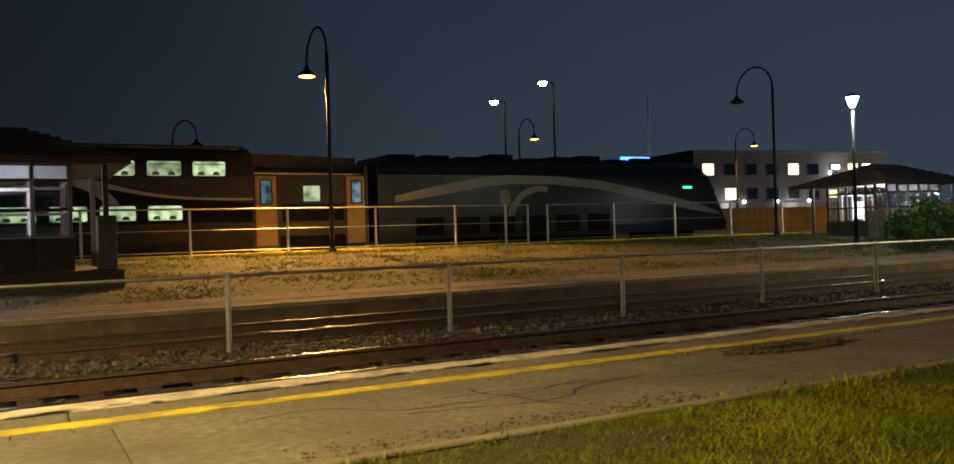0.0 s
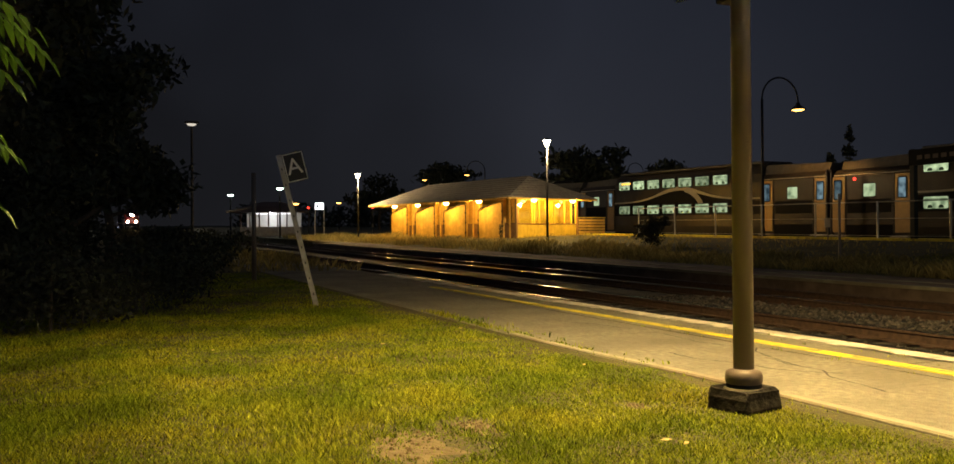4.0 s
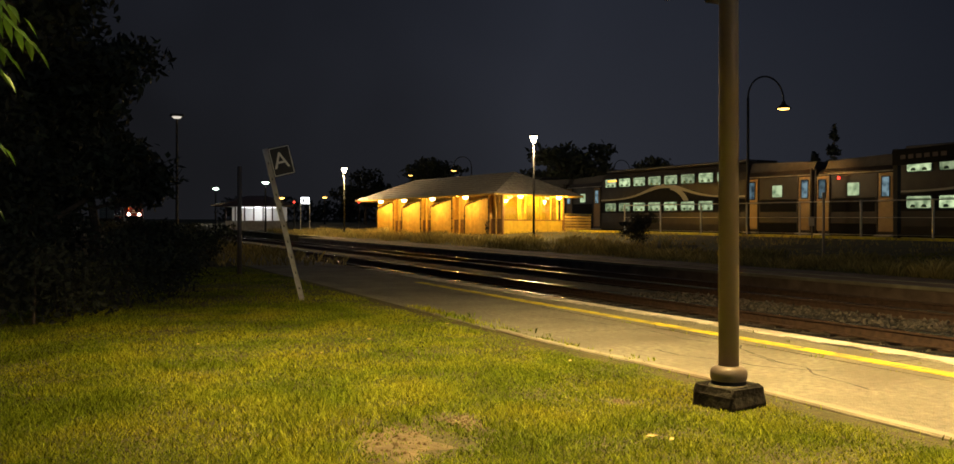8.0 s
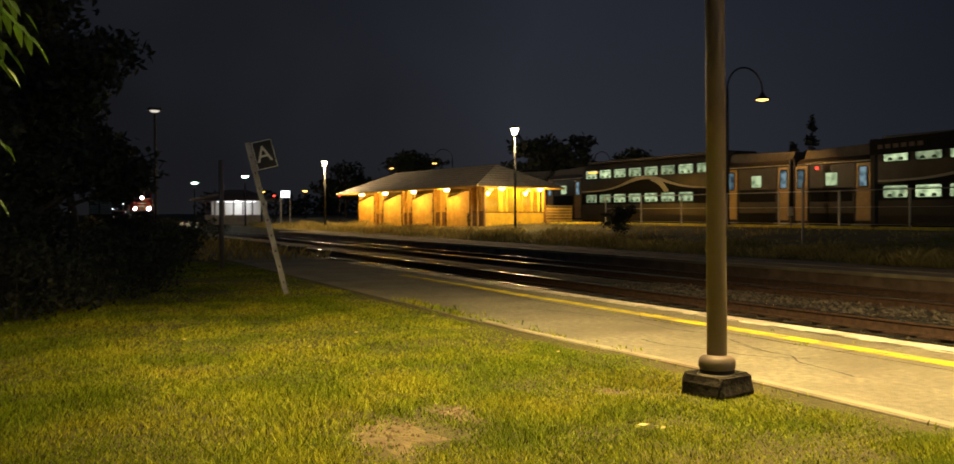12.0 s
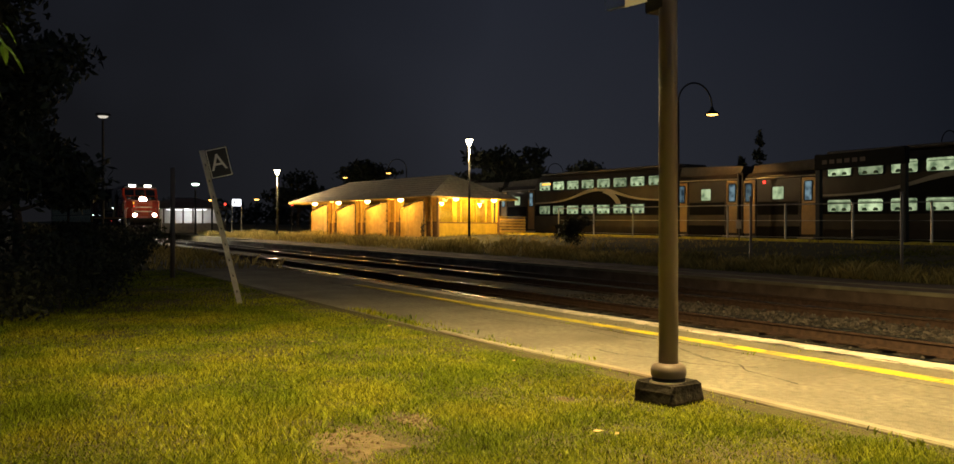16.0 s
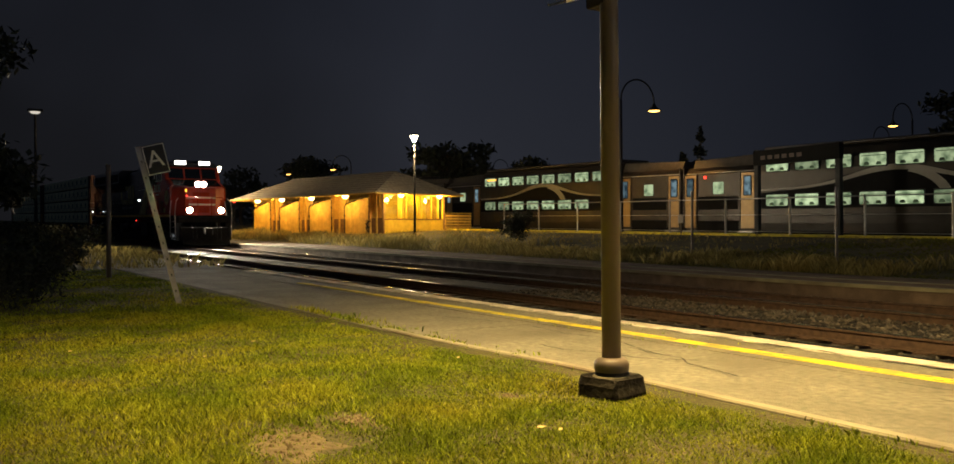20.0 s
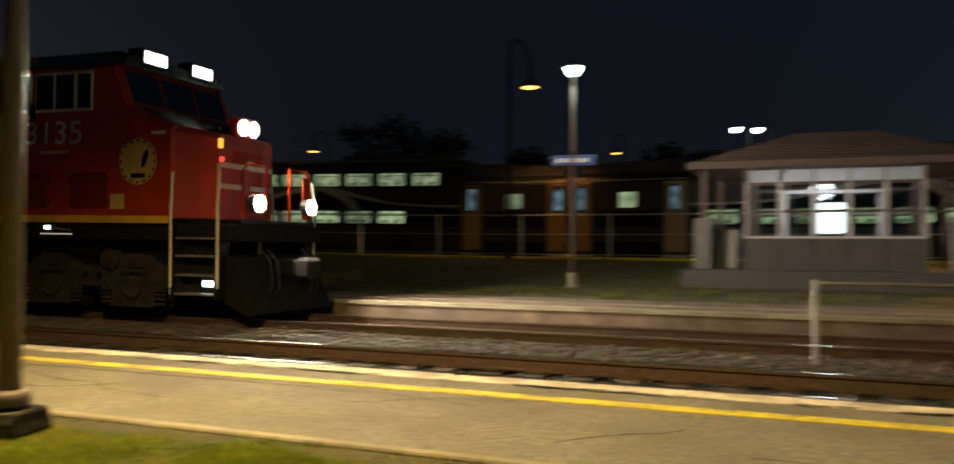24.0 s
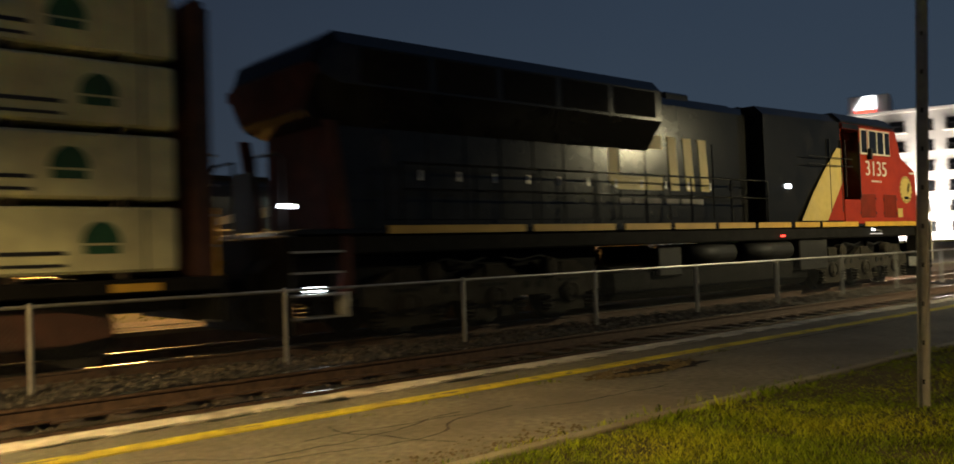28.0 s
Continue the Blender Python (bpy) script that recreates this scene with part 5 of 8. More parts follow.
def commuter_coach(xc, label, amber=True, red=False):
    base = thing("commuter_coach", label, "railway coach", xc, coach_line(xc) + 1.55, COACH_Z + rise(xc), group="parked commuter coaches")
    base.rotation_euler = (0, math.atan2(rise(xc - 12) - rise(xc + 12), 24), math.atan2(coach_line(xc + 12) - coach_line(xc - 12), 24))
    L = 25.0
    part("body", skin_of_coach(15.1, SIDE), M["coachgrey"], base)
    for s in (-1, 1):
        bm = skin_of_coach((L - 0.3 - 15.1) / 2 - 0.004, END)
        for v in bm.verts:
            v.co.x += s * (15.1 / 2 + (L - 0.3 - 15.1) / 4 + 0.002)
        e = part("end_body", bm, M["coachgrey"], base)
        bm = bmesh.new()
        rings_body(bm, [(s * 7.56, [(-1.30, 4.02), (-1.12, 4.58), (1.12, 4.58), (1.30, 4.02)]), (s * 12.2, [(-1.16, 3.94), (-0.92, 4.46), (0.92, 4.46), (1.16, 3.94)])])
        part("end_roof", bm, M["coachroof"], e, "dark tapered end roof")
        bm = bmesh.new()
        tube(bm, (s * 7.6, -1.50, 3.72), (s * 12.3, -1.50, 3.70), 0.035, n=6)
        part("rain_gutter", bm, M["steel"], e)
    bm = bmesh.new()
    box(bm, -7.3, 7.3, -1.2, 1.2, 4.70, 4.86, bevel=0.05)
    part("roof_pod", bm, M["coachroof"], base)
    # black lower window band with the arched swoosh above it
    bm = bmesh.new()
    prism(bm, [(-7.5, 1.72), (7.5, 1.72), (7.5, 2.50), (4.6, 2.72), (2.6, 3.20), (1.2, 3.48), (0.0, 3.54), (-1.2, 3.48), (-2.6, 3.20), (-4.6, 2.72), (-7.5, 2.50)], 0.012, Matrix.Translation((0, -1.562, 0)))
    part("black_band", bm, M["coachdark"], base, "black painted band with an arched top")
    bm = bmesh.new()
    prism(bm, arch_band(-7.5, 7.5, 2.66, 2.66, 0.84, 0.26), 0.012, Matrix.Translation((0, -1.570, 0)))
    part("swoosh", bm, M["coachwhite"], base, "pale arched swoosh")
    bm = bmesh.new()
    prism(bm, [(2.6 * math.cos(a), 1.85 + 1.75 * math.sin(a)) for a in [math.pi * (0.12 + 0.30 * k / 10) for k in range(11)]] + [(2.15 * math.cos(a), 1.85 + 1.45 * math.sin(a)) for a in [math.pi * (0.42 - 0.30 * k / 10) for k in range(11)]], 0.012, Matrix.Translation((0, -1.578, 0)))
    part("arc_mark", bm, M["coachwhite"], base)
    up = [(-6.85 + 1.715 * k, -6.85 + 1.715 * k + 1.26) for k in range(8)]
    coach_windows(base, up, 3.60, 4.17)
    low = [(-6.85 + 1.715 * k, -6.85 + 1.715 * k + 1.26) for k in range(7)]
    coach_windows(base, low, 1.86, 2.42)
    if amber:
        bm = bmesh.new()
        box(bm, -6.6, -5.5, -1.605, -1.56, 3.98, 4.10, bevel=0.01)
        part("destination_sign", bm, M["lit_amber"], base, "glowing amber destination sign")
    for s in (-1, 1):
        bm = bmesh.new()
        box(bm, s * 10.05 - 1.35, s * 10.05 + 1.35, -1.57, -1.548, 1.72, 2.42, bevel=0.01)
        part("dark_panel", bm, M["coachdark"], base)
        for xd in (8.05, 12.0):
            x = s * xd
            bm = bmesh.new()
            box(bm, x - 0.44, x + 0.44, -1.575, -1.545, 0.72, 3.62, bevel=0.015)
            d = part("door", bm, M["door"], base, "metal vestibule door with lamp gold in its tan colour")
            for q in (-0.49, 0.49):
                bm = bmesh.new()
                box(bm, x + q - 0.04, x + q + 0.04, -1.60, -1.545, 0.70, 3.68, bevel=0.01)
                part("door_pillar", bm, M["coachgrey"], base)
            bm = bmesh.new()
            box(bm, x - 0.25, x + 0.25, -1.59, -1.570, 2.42, 3.46, bevel=0.04)
            part("door_frame", bm, M["blackmetal"], d)
            bm = bmesh.new()
            box(bm, x - 0.20, x + 0.20, -1.60, -1.586, 2.47, 3.41, bevel=0.01)
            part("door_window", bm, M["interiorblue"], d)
            bm = bmesh.new()
            box(bm, x - 0.5, x + 0.5, -1.80, -1.50, 0.50, 0.58, bevel=0.01)
            part("door_step", bm, M["steel"], base)
        bm = bmesh.new()
        box(bm, s * 12.44 - 0.06, s * 12.44 + 0.06, -1.62, -1.52, 0.6, 4.05, bevel=0.02)
        part("end_pillar", bm, M["coachgrey"], base)
    if red:
        bm = bmesh.new()
        spin(bm, [(0.05, 0.0), (0.07, 0.03), (0.07, 0.12), (0.04, 0.15)], 10, -10.9, -1.60, 3.40)
        part("side_marker", bm, M["lit_red"], base, "small red marker lamp")
    for s in (-1, 1):
        bm = bmesh.new()
        box(bm, s * 10.0 - 0.36, s * 10.0 + 0.36, -1.585, -1.55, 2.55, 3.20, bevel=0.02)
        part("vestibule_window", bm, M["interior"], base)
    for s in (-1, 1):
        bm = bmesh.new()
        for xx in (-1.25, 1.25):
            for yy in (-0.75, 0.75):
                tube(bm, (s * 9.2 + xx, yy - 0.06, 0.42), (s * 9.2 + xx, yy + 0.06, 0.42), 0.42, n=16)
        box(bm, s * 9.2 - 1.9, s * 9.2 + 1.9, -1.05, -0.92, 0.35, 0.62, bevel=0.03)
        box(bm, s * 9.2 - 1.9, s * 9.2 + 1.9, 0.92, 1.05, 0.35, 0.62, bevel=0.03)
        part("bogie", bm, M["dark"], base)
    bm = bmesh.new()
    box(bm, -7.0, 7.0, -1.40, 1.40, 0.38, 0.56, bevel=0.03)
    part("underframe", bm, M["dark"], base)
    for s in (-1, 1):
        bm = bmesh.new()
        box(bm, s * 10.05 - 1.45, s * 10.05 + 1.45, -1.568, -1.50, 0.52, 1.12, bevel=0.02)
        part("equipment_skirt", bm, M["coachdark"], base)
    for s in (-1, 1):
        bm = bmesh.new()
        box(bm, s * 12.42 - 0.14, s * 12.42 + 0.14, -0.7, 0.7, 0.7, 3.2, bevel=0.03)
        part("gangway", bm, M["coachroof"], base)
    return base


COACH = "double-deck commuter coach with lit windows and a pale swoosh"
for xc in (-73.6, -48.5, -23.4, 1.75):
    commuter_coach(xc, COACH, red=xc == -23.4)


def commuter_loco(xc):
    base = thing("commuter_locomotive", "dark commuter locomotive with a grey swoosh and a blue roof light", "locomotive", xc, COACH_Y + 1.55, COACH_Z)
    L = 20.8
    prof = [(-1.48, 0.75), (-1.52, 1.2), (-1.52, 3.7), (-1.30, 4.2), (-0.9, 4.5), (0.9, 4.5), (1.30, 4.2), (1.52, 3.7), (1.52, 1.2), (1.48, 0.75)]
    bm = skin_of_coach(L, prof)
    for v in bm.verts:
        if v.co.x > 0:
            v.co.x -= max(0, v.co.z - 1.6) ** 1.5 * 0.42
    part("body", bm, M["hulldark"], base)
    up = [(-9.6, 2.75), (-7.5, 3.20), (-5.0, 3.62), (-3.6, 3.70), (-1.0, 3.66), (1.8, 3.45), (5.0, 2.90), (8.0, 2.30), (9.9, 1.75)]
    low = [(-9.6, 2.45), (-7.5, 2.75), (-5.0, 3.15), (-3.6, 3.28), (-1.0, 3.26), (1.8, 3.00), (4.5, 2.50), (7.5, 1.95), (9.9, 1.60)]
    bm = bmesh.new()
    prism(bm, up + low[::-1], 0.012, Matrix.Translation((0, -1.535, 0)))
    part("swoosh", bm, M["coachwhite"], base, "pale grey swoosh band")
    bm = bmesh.new()
    prism(bm, [(-1.9 + 1.9 * math.cos(a), 1.45 + 1.75 * math.sin(a)) for a in [math.pi * (0.42 + 0.55 * k / 12) for k in range(13)]] + [(-1.9 + 1.55 * math.cos(a), 1.45 + 1.45 * math.sin(a)) for a in [math.pi * (0.97 - 0.55 * k / 12) for k in range(13)]], 0.012, Matrix.Translation((0, -1.535, 0)))
    part("arc_mark", bm, M["plywood"], base)
    for k in range(6):
        bm = bmesh.new()
        box(bm, -8.6 + 1.9 * k, -7.2 + 1.9 * k, -1.540, -1.50, 0.95, 1.75, bevel=0.01)
        part("side_grille", bm, M["dark"], base)
    random.seed(9)
    for k in range(9):
        x = -9.6 + 1.75 * k
        bm = bmesh.new()
        box(bm, x, x + 1.3, -1.0, 1.0, 4.48, 4.56 + random.uniform(0.02, 0.22), bevel=0.03)
        part("roof_hatch", bm, M["dark"], base)
    bm = bmesh.new()
    box(bm, 4.0, 5.9, -0.55, -0.35, 4.62, 4.80, bevel=0.03)
    part("roof_light", bm, M["lit_blue"], base, "glowing blue roof light")
    bm = bmesh.new()
    box(bm, 7.3, 7.9, -1.56, -1.50, 3.05, 3.16)
    part("side_marker", bm, M["lit_marker"], base)
    for s in (-6.2, 6.2):
        bm = bmesh.new()
        for xx in (-1.4, 1.4):
            tube(bm, (s + xx, -0.8, 0.5), (s + xx, -0.68, 0.5), 0.5, n=18)
        box(bm, s - 2.2, s + 2.2, -1.05, -0.9, 0.4, 0.75, bevel=0.03)
        part("bogie", bm, M["dark"], base)
    bm = bmesh.new()
    box(bm, -2.6, 2.6, -1.35, 1.35, 0.3, 0.85, bevel=0.06)
    part("fuel_tank", bm, M["dark"], base)
    return base


commuter_loco(25.2)

# ---- freight locomotive ----
def side_rail(base, x0, x1, y, z0, z1, step, material):
    n = max(1, round((x1 - x0) / step))
    for k in range(n + 1):
        bm = bmesh.new()
        x = x0 + (x1 - x0) * k / n
        tube(bm, (x, y, z0), (x, y, z1), 0.022, n=6)
        part("stanchion", bm, M[material], base)
    for z in (z1, (z0 + z1) / 2 + 0.1):
        bm = bmesh.new()
        tube(bm, (x0, y, z), (x1, y, z), 0.02, n=6)
        part("handrail", bm, M[material], base)


def locomotive():
    base = thing("freight_locomotive", "red and black diesel freight locomotive with lit headlights", "locomotive")
    W = 1.50
    bm = bmesh.new()
    box(bm, -21.9, -0.02, -1.42, 1.42, 1.32, 1.62, bevel=0.03)
    part("underframe", bm, M["dark"], base)
    bm = bmesh.new()
    box(bm, -21.85, -1.22, -1.49, 1.49, 1.62, 1.70, bevel=0.01)
    part("walkway", bm, M["locoblack"], base)
    # yellow sill stripe in lengths
    for a, b in ((-4.55, -1.22), (-6.9, -4.95), (-8.25, -7.05), (-9.9, -8.45), (-11.5, -10.05), (-13.1, -11.65), (-14.7, -13.25), (-17.2, -15.0), (-20.3, -17.4)):
        for s in (-1, 1):
            bm = bmesh.new()
            box(bm, a, b, s * 1.495 - 0.012, s * 1.495 + 0.012, 1.62, 1.745)
            part("sill_stripe", bm, M["locoyellow"], base)
    # cab and wide nose
    def sec(w, z0, z1, c=0.12):
        return [(-w, z0), (-w, z1 - c), (-w + c, z1), (w - c, z1), (w, z1 - c), (w, z0)]
    bm = bmesh.new()
    rings_body(bm, [(-4.72, sec(W, 1.70, 4.42, 0.10)), (-2.43, sec(W, 1.70, 4.42, 0.10)), (-2.14, sec(W, 1.70, 3.68, 0.10)), (-1.20, sec(W, 1.70, 3.30, 0.10))])
    cab = part("cab", bm, M["locored"], base, "red cab with a sloping nose")
    # door recess at the rear of the cab
    IN = W - 0.45
    half = [(W, 1.70), (W, 2.34), (IN, 2.36), (IN, 4.20), (W, 4.22), (W, 4.32), (W - 0.10, 4.42)]
    bm = bmesh.new()
    rings_body(bm, [(x, [(-y, z) for y, z in half] + half[::-1]) for x in (-5.66, -4.724)])
    part("cab_rear", bm, M["locored"], cab, "rear of the cab with a recessed side door")
    for s in (-1, 1):
        # black sheet laid over the red end wall of the recess
        bm = bmesh.new()
        box(bm, -4.745, -4.728, min(s * (IN + 0.01), s * (W - 0.01)), max(s * (IN + 0.01), s * (W - 0.01)), 2.37, 4.19)
        part("recess_wall", bm, M["locoblack"], cab)
        bm = bmesh.new()
        box(bm, -5.52, -4.86, s * IN - 0.012, s * IN + 0.012, 2.42, 4.12, bevel=0.006)
        d = part("cab_door", bm, M["locored"], cab, "recessed red cab door")
        bm = bmesh.new()
        box(bm, -5.36, -5.02, s * IN - 0.024, s * IN + 0.024, 3.72, 4.04, bevel=0.006)
        part("door_window", bm, M["winglass"], d)
        for x in (-5.60, -4.78):
            bm = bmesh.new()
            tube(bm, (x, s * (W + 0.03), 2.40), (x, s * (W + 0.03), 3.90), 0.018, n=6)
            part("door_grab_rail", bm, M["blackmetal"], cab)
    bm = bmesh.new()
    rings_body(bm, [(-1.20, sec(1.42, 1.72, 3.27, 0.10)), (-0.92, sec(1.02, 1.72, 3.24, 0.10)), (-0.74, sec(0.80, 1.72, 3.20, 0.08))])
    part("nose", bm, M["locorednose"], base, "red blunt nose")
    bm = bmesh.new()
    rings_body(bm, [(-5.70, sec(W - 0.02, 4.38, 4.66, 0.22)), (-2.52, sec(W - 0.02, 4.38, 4.66, 0.22)), (-2.30, sec(W - 0.10, 4.38, 4.58, 0.16))])
    part("cab_roof", bm, M["locoblack"], base, "black cab roof")
    bm = bmesh.new()
    box(bm, -4.2, -3.2, -0.7, 0.7, 4.64, 4.80, bevel=0.05)
    box(bm, -3.0, -2.75, -0.3, 0.3, 4.64, 4.74, bevel=0.03)
    part("roof_unit", bm, M["locoblack"], cab)
    # black top of the nose slope and the windscreen
    bm = bmesh.new()
    prism(bm, [(-2.12, 3.692), (-1.22, 3.332), (-1.22, 3.316), (-2.12, 3.676)], 2.5, Matrix.Translation((0, -1.25, 0)))
    part("nose_top", bm, M["locoblack"], base)
    for a, b in ((-1.30, -0.50), (-0.42, 0.42), (0.50, 1.30)):
        bm = bmesh.new()
        box(bm, -0.012, 0.012, a, b, 0.06, 0.66, Matrix.Translation((-2.135, 0, 3.68)) @ Matrix.Rotation(radians(-21), 4, "Y"), bevel=0.004)
        part("windscreen", bm, M["winglass"], cab)
    for s in (-1, 1):
        for a, b in ((-4.62, -4.32), (-4.16, -3.30), (-3.20, -2.92)):
            bm = bmesh.new()
            box(bm, a - 0.045, b + 0.045, min(s * 1.46, s * 1.525), max(s * 1.46, s * 1.525), 3.585, 4.285, bevel=0.008)
            f = part("window_frame", bm, M["numwhite"], cab, "pale window frame")
            bm = bmesh.new()
            box(bm, a, b, min(s * 1.46, s * 1.535), max(s * 1.46, s * 1.535), 3.63, 4.24)
            part("pane", bm, M["winglass"], f)
        bm = bmesh.new()
        box(bm, -3.75, -3.70, min(s * 1.46, s * 1.545), max(s * 1.46, s * 1.545), 3.63, 4.24)
        part("window_bar", bm, M["numwhite"], cab)
        bm = bmesh.new()
        box(bm, -4.28, -4.18, s * (W + 0.07) - 0.06, s * (W + 0.07) + 0.06, 3.45, 3.75, bevel=0.01)
        part("mirror", bm, M["blackmetal"], cab)
        # access doors, number, emblem, sign plate
        for a, b in ((-4.75, -3.88), (-3.35, -2.55)):
            bm = bmesh.new()
            box(bm, a, b, s * W - 0.01, s * W + 0.012, 1.86, 2.50, bevel=0.006)
            d = part("access_door", bm, M["locoreddark"], cab)
            bm = bmesh.new()
            for xx in (a - 0.04, b + 0.02):
                box(bm, xx, xx + 0.03, s * W - 0.01, s * W + 0.02, 1.95, 2.02)
                box(bm, xx, xx + 0.03, s * W - 0.01, s * W + 0.02, 2.34, 2.41)
            part("hinge", bm, M["blackmetal"], d)
        lettering("road_number", "3135", 0.58, M["numwhite"], pose(-3.76, s * (W + 0.010), 3.19, 90, 0, 0 if s < 0 else 180) @ Matrix.Diagonal((1.16, 1, 1, 1)), cab)
        bm = bmesh.new()
        for k in range(8):
            box(bm, -4.05 + 0.08 * k, -4.0 + 0.08 * k, s * W - 0.004, s * W + 0.006, 2.84, 2.89)
        part("text_bar", bm, M["numwhite"], cab)
        bm = bmesh.new()
        prism(bm, [(-1.88 + 0.395 * math.cos(a), 2.67 + 0.395 * math.sin(a)) for a in [2 * math.pi * k / 32 for k in range(32)]], 0.016, Matrix.Translation((0, s * W - 0.008, 0)))
        em = part("emblem", bm, M["lococream"], cab, "round cream emblem with a dark feather shape")
        for k in range(16):
            bm = bmesh.new()
            a = 2 * math.pi * k / 16
            box(bm, -0.03, 0.03, s * W - 0.012, s * W + 0.012, -0.016, 0.016, Matrix.Translation((-1.88 + 0.36 * math.cos(a), 0, 2.67 + 0.36 * math.sin(a))) @ Matrix.Rotation(-a + math.pi / 2, 4, "Y"))
            part("emblem_dash", bm, M["locoblack"], em)
        bm = bmesh.new()
        prism(bm, [(-1.80, 2.55), (-1.72, 2.60), (-1.66, 2.75), (-1.66, 2.88), (-1.74, 2.84), (-1.80, 2.70)], 0.024, Matrix.Translation((0, s * W - 0.012, 0)))
        part("emblem_mark", bm, M["locoblack"], em)
        bm = bmesh.new()
        box(bm, -2.02, -1.72, s * W - 0.012, s * W + 0.012, 2.39, 2.47)
        part("emblem_mark", bm, M["locoblack"], em)
        bm = bmesh.new()
        box(bm, -2.46, -2.16, s * W - 0.008, s * W + 0.010, 1.86, 2.12)
        part("notice_plate", bm, M["lococream"], cab)
        bm = bmesh.new()
        box(bm, -1.60, -1.32, s * W - 0.008, s * W + 0.010, 3.13, 3.18)
        part("small_plate", bm, M["numwhite"], cab)
    # number boards over the windscreen
    for s in (-1, 1):
        bm = bmesh.new()
        box(bm, -2.60, -2.27, s * 0.66 - 0.36, s * 0.66 + 0.36, 4.44, 4.76, bevel=0.02)
        nb = part("number_board", bm, M["locoblack"], base)
        bm = bmesh.new()
        box(bm, -2.28, -2.255, s * 0.66 - 0.29, s * 0.66 + 0.29, 4.51, 4.71)
        part("number_glass", bm, M["lit_number"], nb, "glowing white number glass")
    # headlights
    bm = bmesh.new()
    box(bm, -0.92, -0.76, -0.32, 0.32, 3.18, 3.58, bevel=0.04)
    hl = part("headlight_box", bm, M["locored"], base)
    for s in (-1, 1):
        bm = bmesh.new()
        tube(bm, (-0.765, s * 0.15, 3.38), (-0.745, s * 0.15, 3.38), 0.13, n=20)
        part("headlight", bm, M["lit_head"], hl, "dazzling white headlight")
        bm = bmesh.new()
        tube(bm, (-0.765, s * 0.15, 3.38), (-0.70, s * 0.15, 3.38), 0.142, n=20, caps=False)
        part("headlight_rim", bm, M["blackmetal"], hl)
    for s in (-1, 1):
        bm = bmesh.new()
        spin(bm, [(0.15, 0.0), (0.15, 0.12)], 14)
        bm.transform(Matrix.Translation((-0.03, s * 0.84, 1.98)) @ Matrix.Rotation(radians(90), 4, "Y"))
        d = part("ditch_light", bm, M["blackmetal"], base)
        bm = bmesh.new()
        tube(bm, (0.09, s * 0.84, 1.98), (0.105, s * 0.84, 1.98), 0.128, n=18)
        part("ditch_lens", bm, M["lit_ditch"], d, "dazzling ditch light lens")
        bm = bmesh.new()
        tube(bm, (0.07, s * 0.84, 1.98), (0.14, s * 0.84, 1.98), 0.152, n=18, caps=False)
        part("ditch_rim", bm, M["blackmetal"], d)
    bm = bmesh.new()
    box(bm, -0.75, -0.70, -0.84, -0.74, 2.95, 3.12, bevel=0.01)
    part("nose_marker", bm, M["lit_amber"], base)
    bm = bmesh.new()
    box(bm, -0.75, -0.69, -0.80, -0.72, 2.72, 2.80, bevel=0.015)
    part("nose_lamp", bm, M["lit_red"], base, "small red nose lamp")
    bm = bmesh.new()
    box(bm, -1.28, -0.98, -0.55, 0.55, 3.24, 3.40, bevel=0.05)
    part("sand_hatch", bm, M["locoblack"], base)
    bm = bmesh.new()
    box(bm, -0.735, -0.725, -0.45, 0.45, 1.85, 2.95, bevel=0.004)
    part("nose_door", bm, M["locored"], base)
    for z in (2.25, 2.62):
        bm = bmesh.new()
        box(bm, -0.728, -0.715, -0.78, 0.78, z, z + 0.09)
        part("nose_band", bm, M["numwhite"], base)
    # front platform, handrails, steps, plough, coupler
    bm = bmesh.new()
    box(bm, -1.22, 0.0, -1.18, 1.18, 1.62, 1.70, bevel=0.01)
    part("front_platform", bm, M["locoblack"], base)
    for y in (-1.05, 1.05):
        bm = bmesh.new()
        bent(bm, [(-0.06, y, 1.68), (-0.06, y, 2.55), (-0.06, y * 0.88, 2.66), (-0.06, y * 0.35, 2.66), (-0.06, y * 0.35, 1.68)], 0.03, 6)
        part("end_handrail", bm, M["locored"], base, "red end handrail")
    bm = bmesh.new()
    box(bm, -0.09, -0.06, -1.02, -0.84, 1.75, 2.55, bevel=0.005)
    part("end_panel", bm, M["locored"], base)
    bm = bmesh.new()
    box(bm, -0.09, -0.06, 0.84, 1.02, 1.75, 2.55, bevel=0.005)
    part("end_panel", bm, M["locored"], base)
    for s in (-1, 1):
        for xx in (-1.16, -0.22):
            bm = bmesh.new()
            bent(bm, [(xx, s * 1.50, 0.55), (xx, s * 1.52, 1.9), (xx - 0.02, s * 1.46, 2.45), (xx - 0.16, s * 1.30, 2.62)], 0.024, 6)
            part("grab_rail", bm, M["numwhite"], base, "white grab rail")
        for k, z in enumerate((0.42, 0.74, 1.06, 1.36)):
            bm = bmesh.new()
            box(bm, -1.08, -0.30, min(s * 1.48, s * 1.20), max(s * 1.48, s * 1.20), z, z + 0.03)
            part("step", bm, M["steel"], base)
        for xx in (-1.14, -0.26):
            bm = bmesh.new()
            box(bm, xx - 0.03, xx + 0.03, min(s * 1.16, s * 1.49), max(s * 1.16, s * 1.49), 0.36, 1.64)
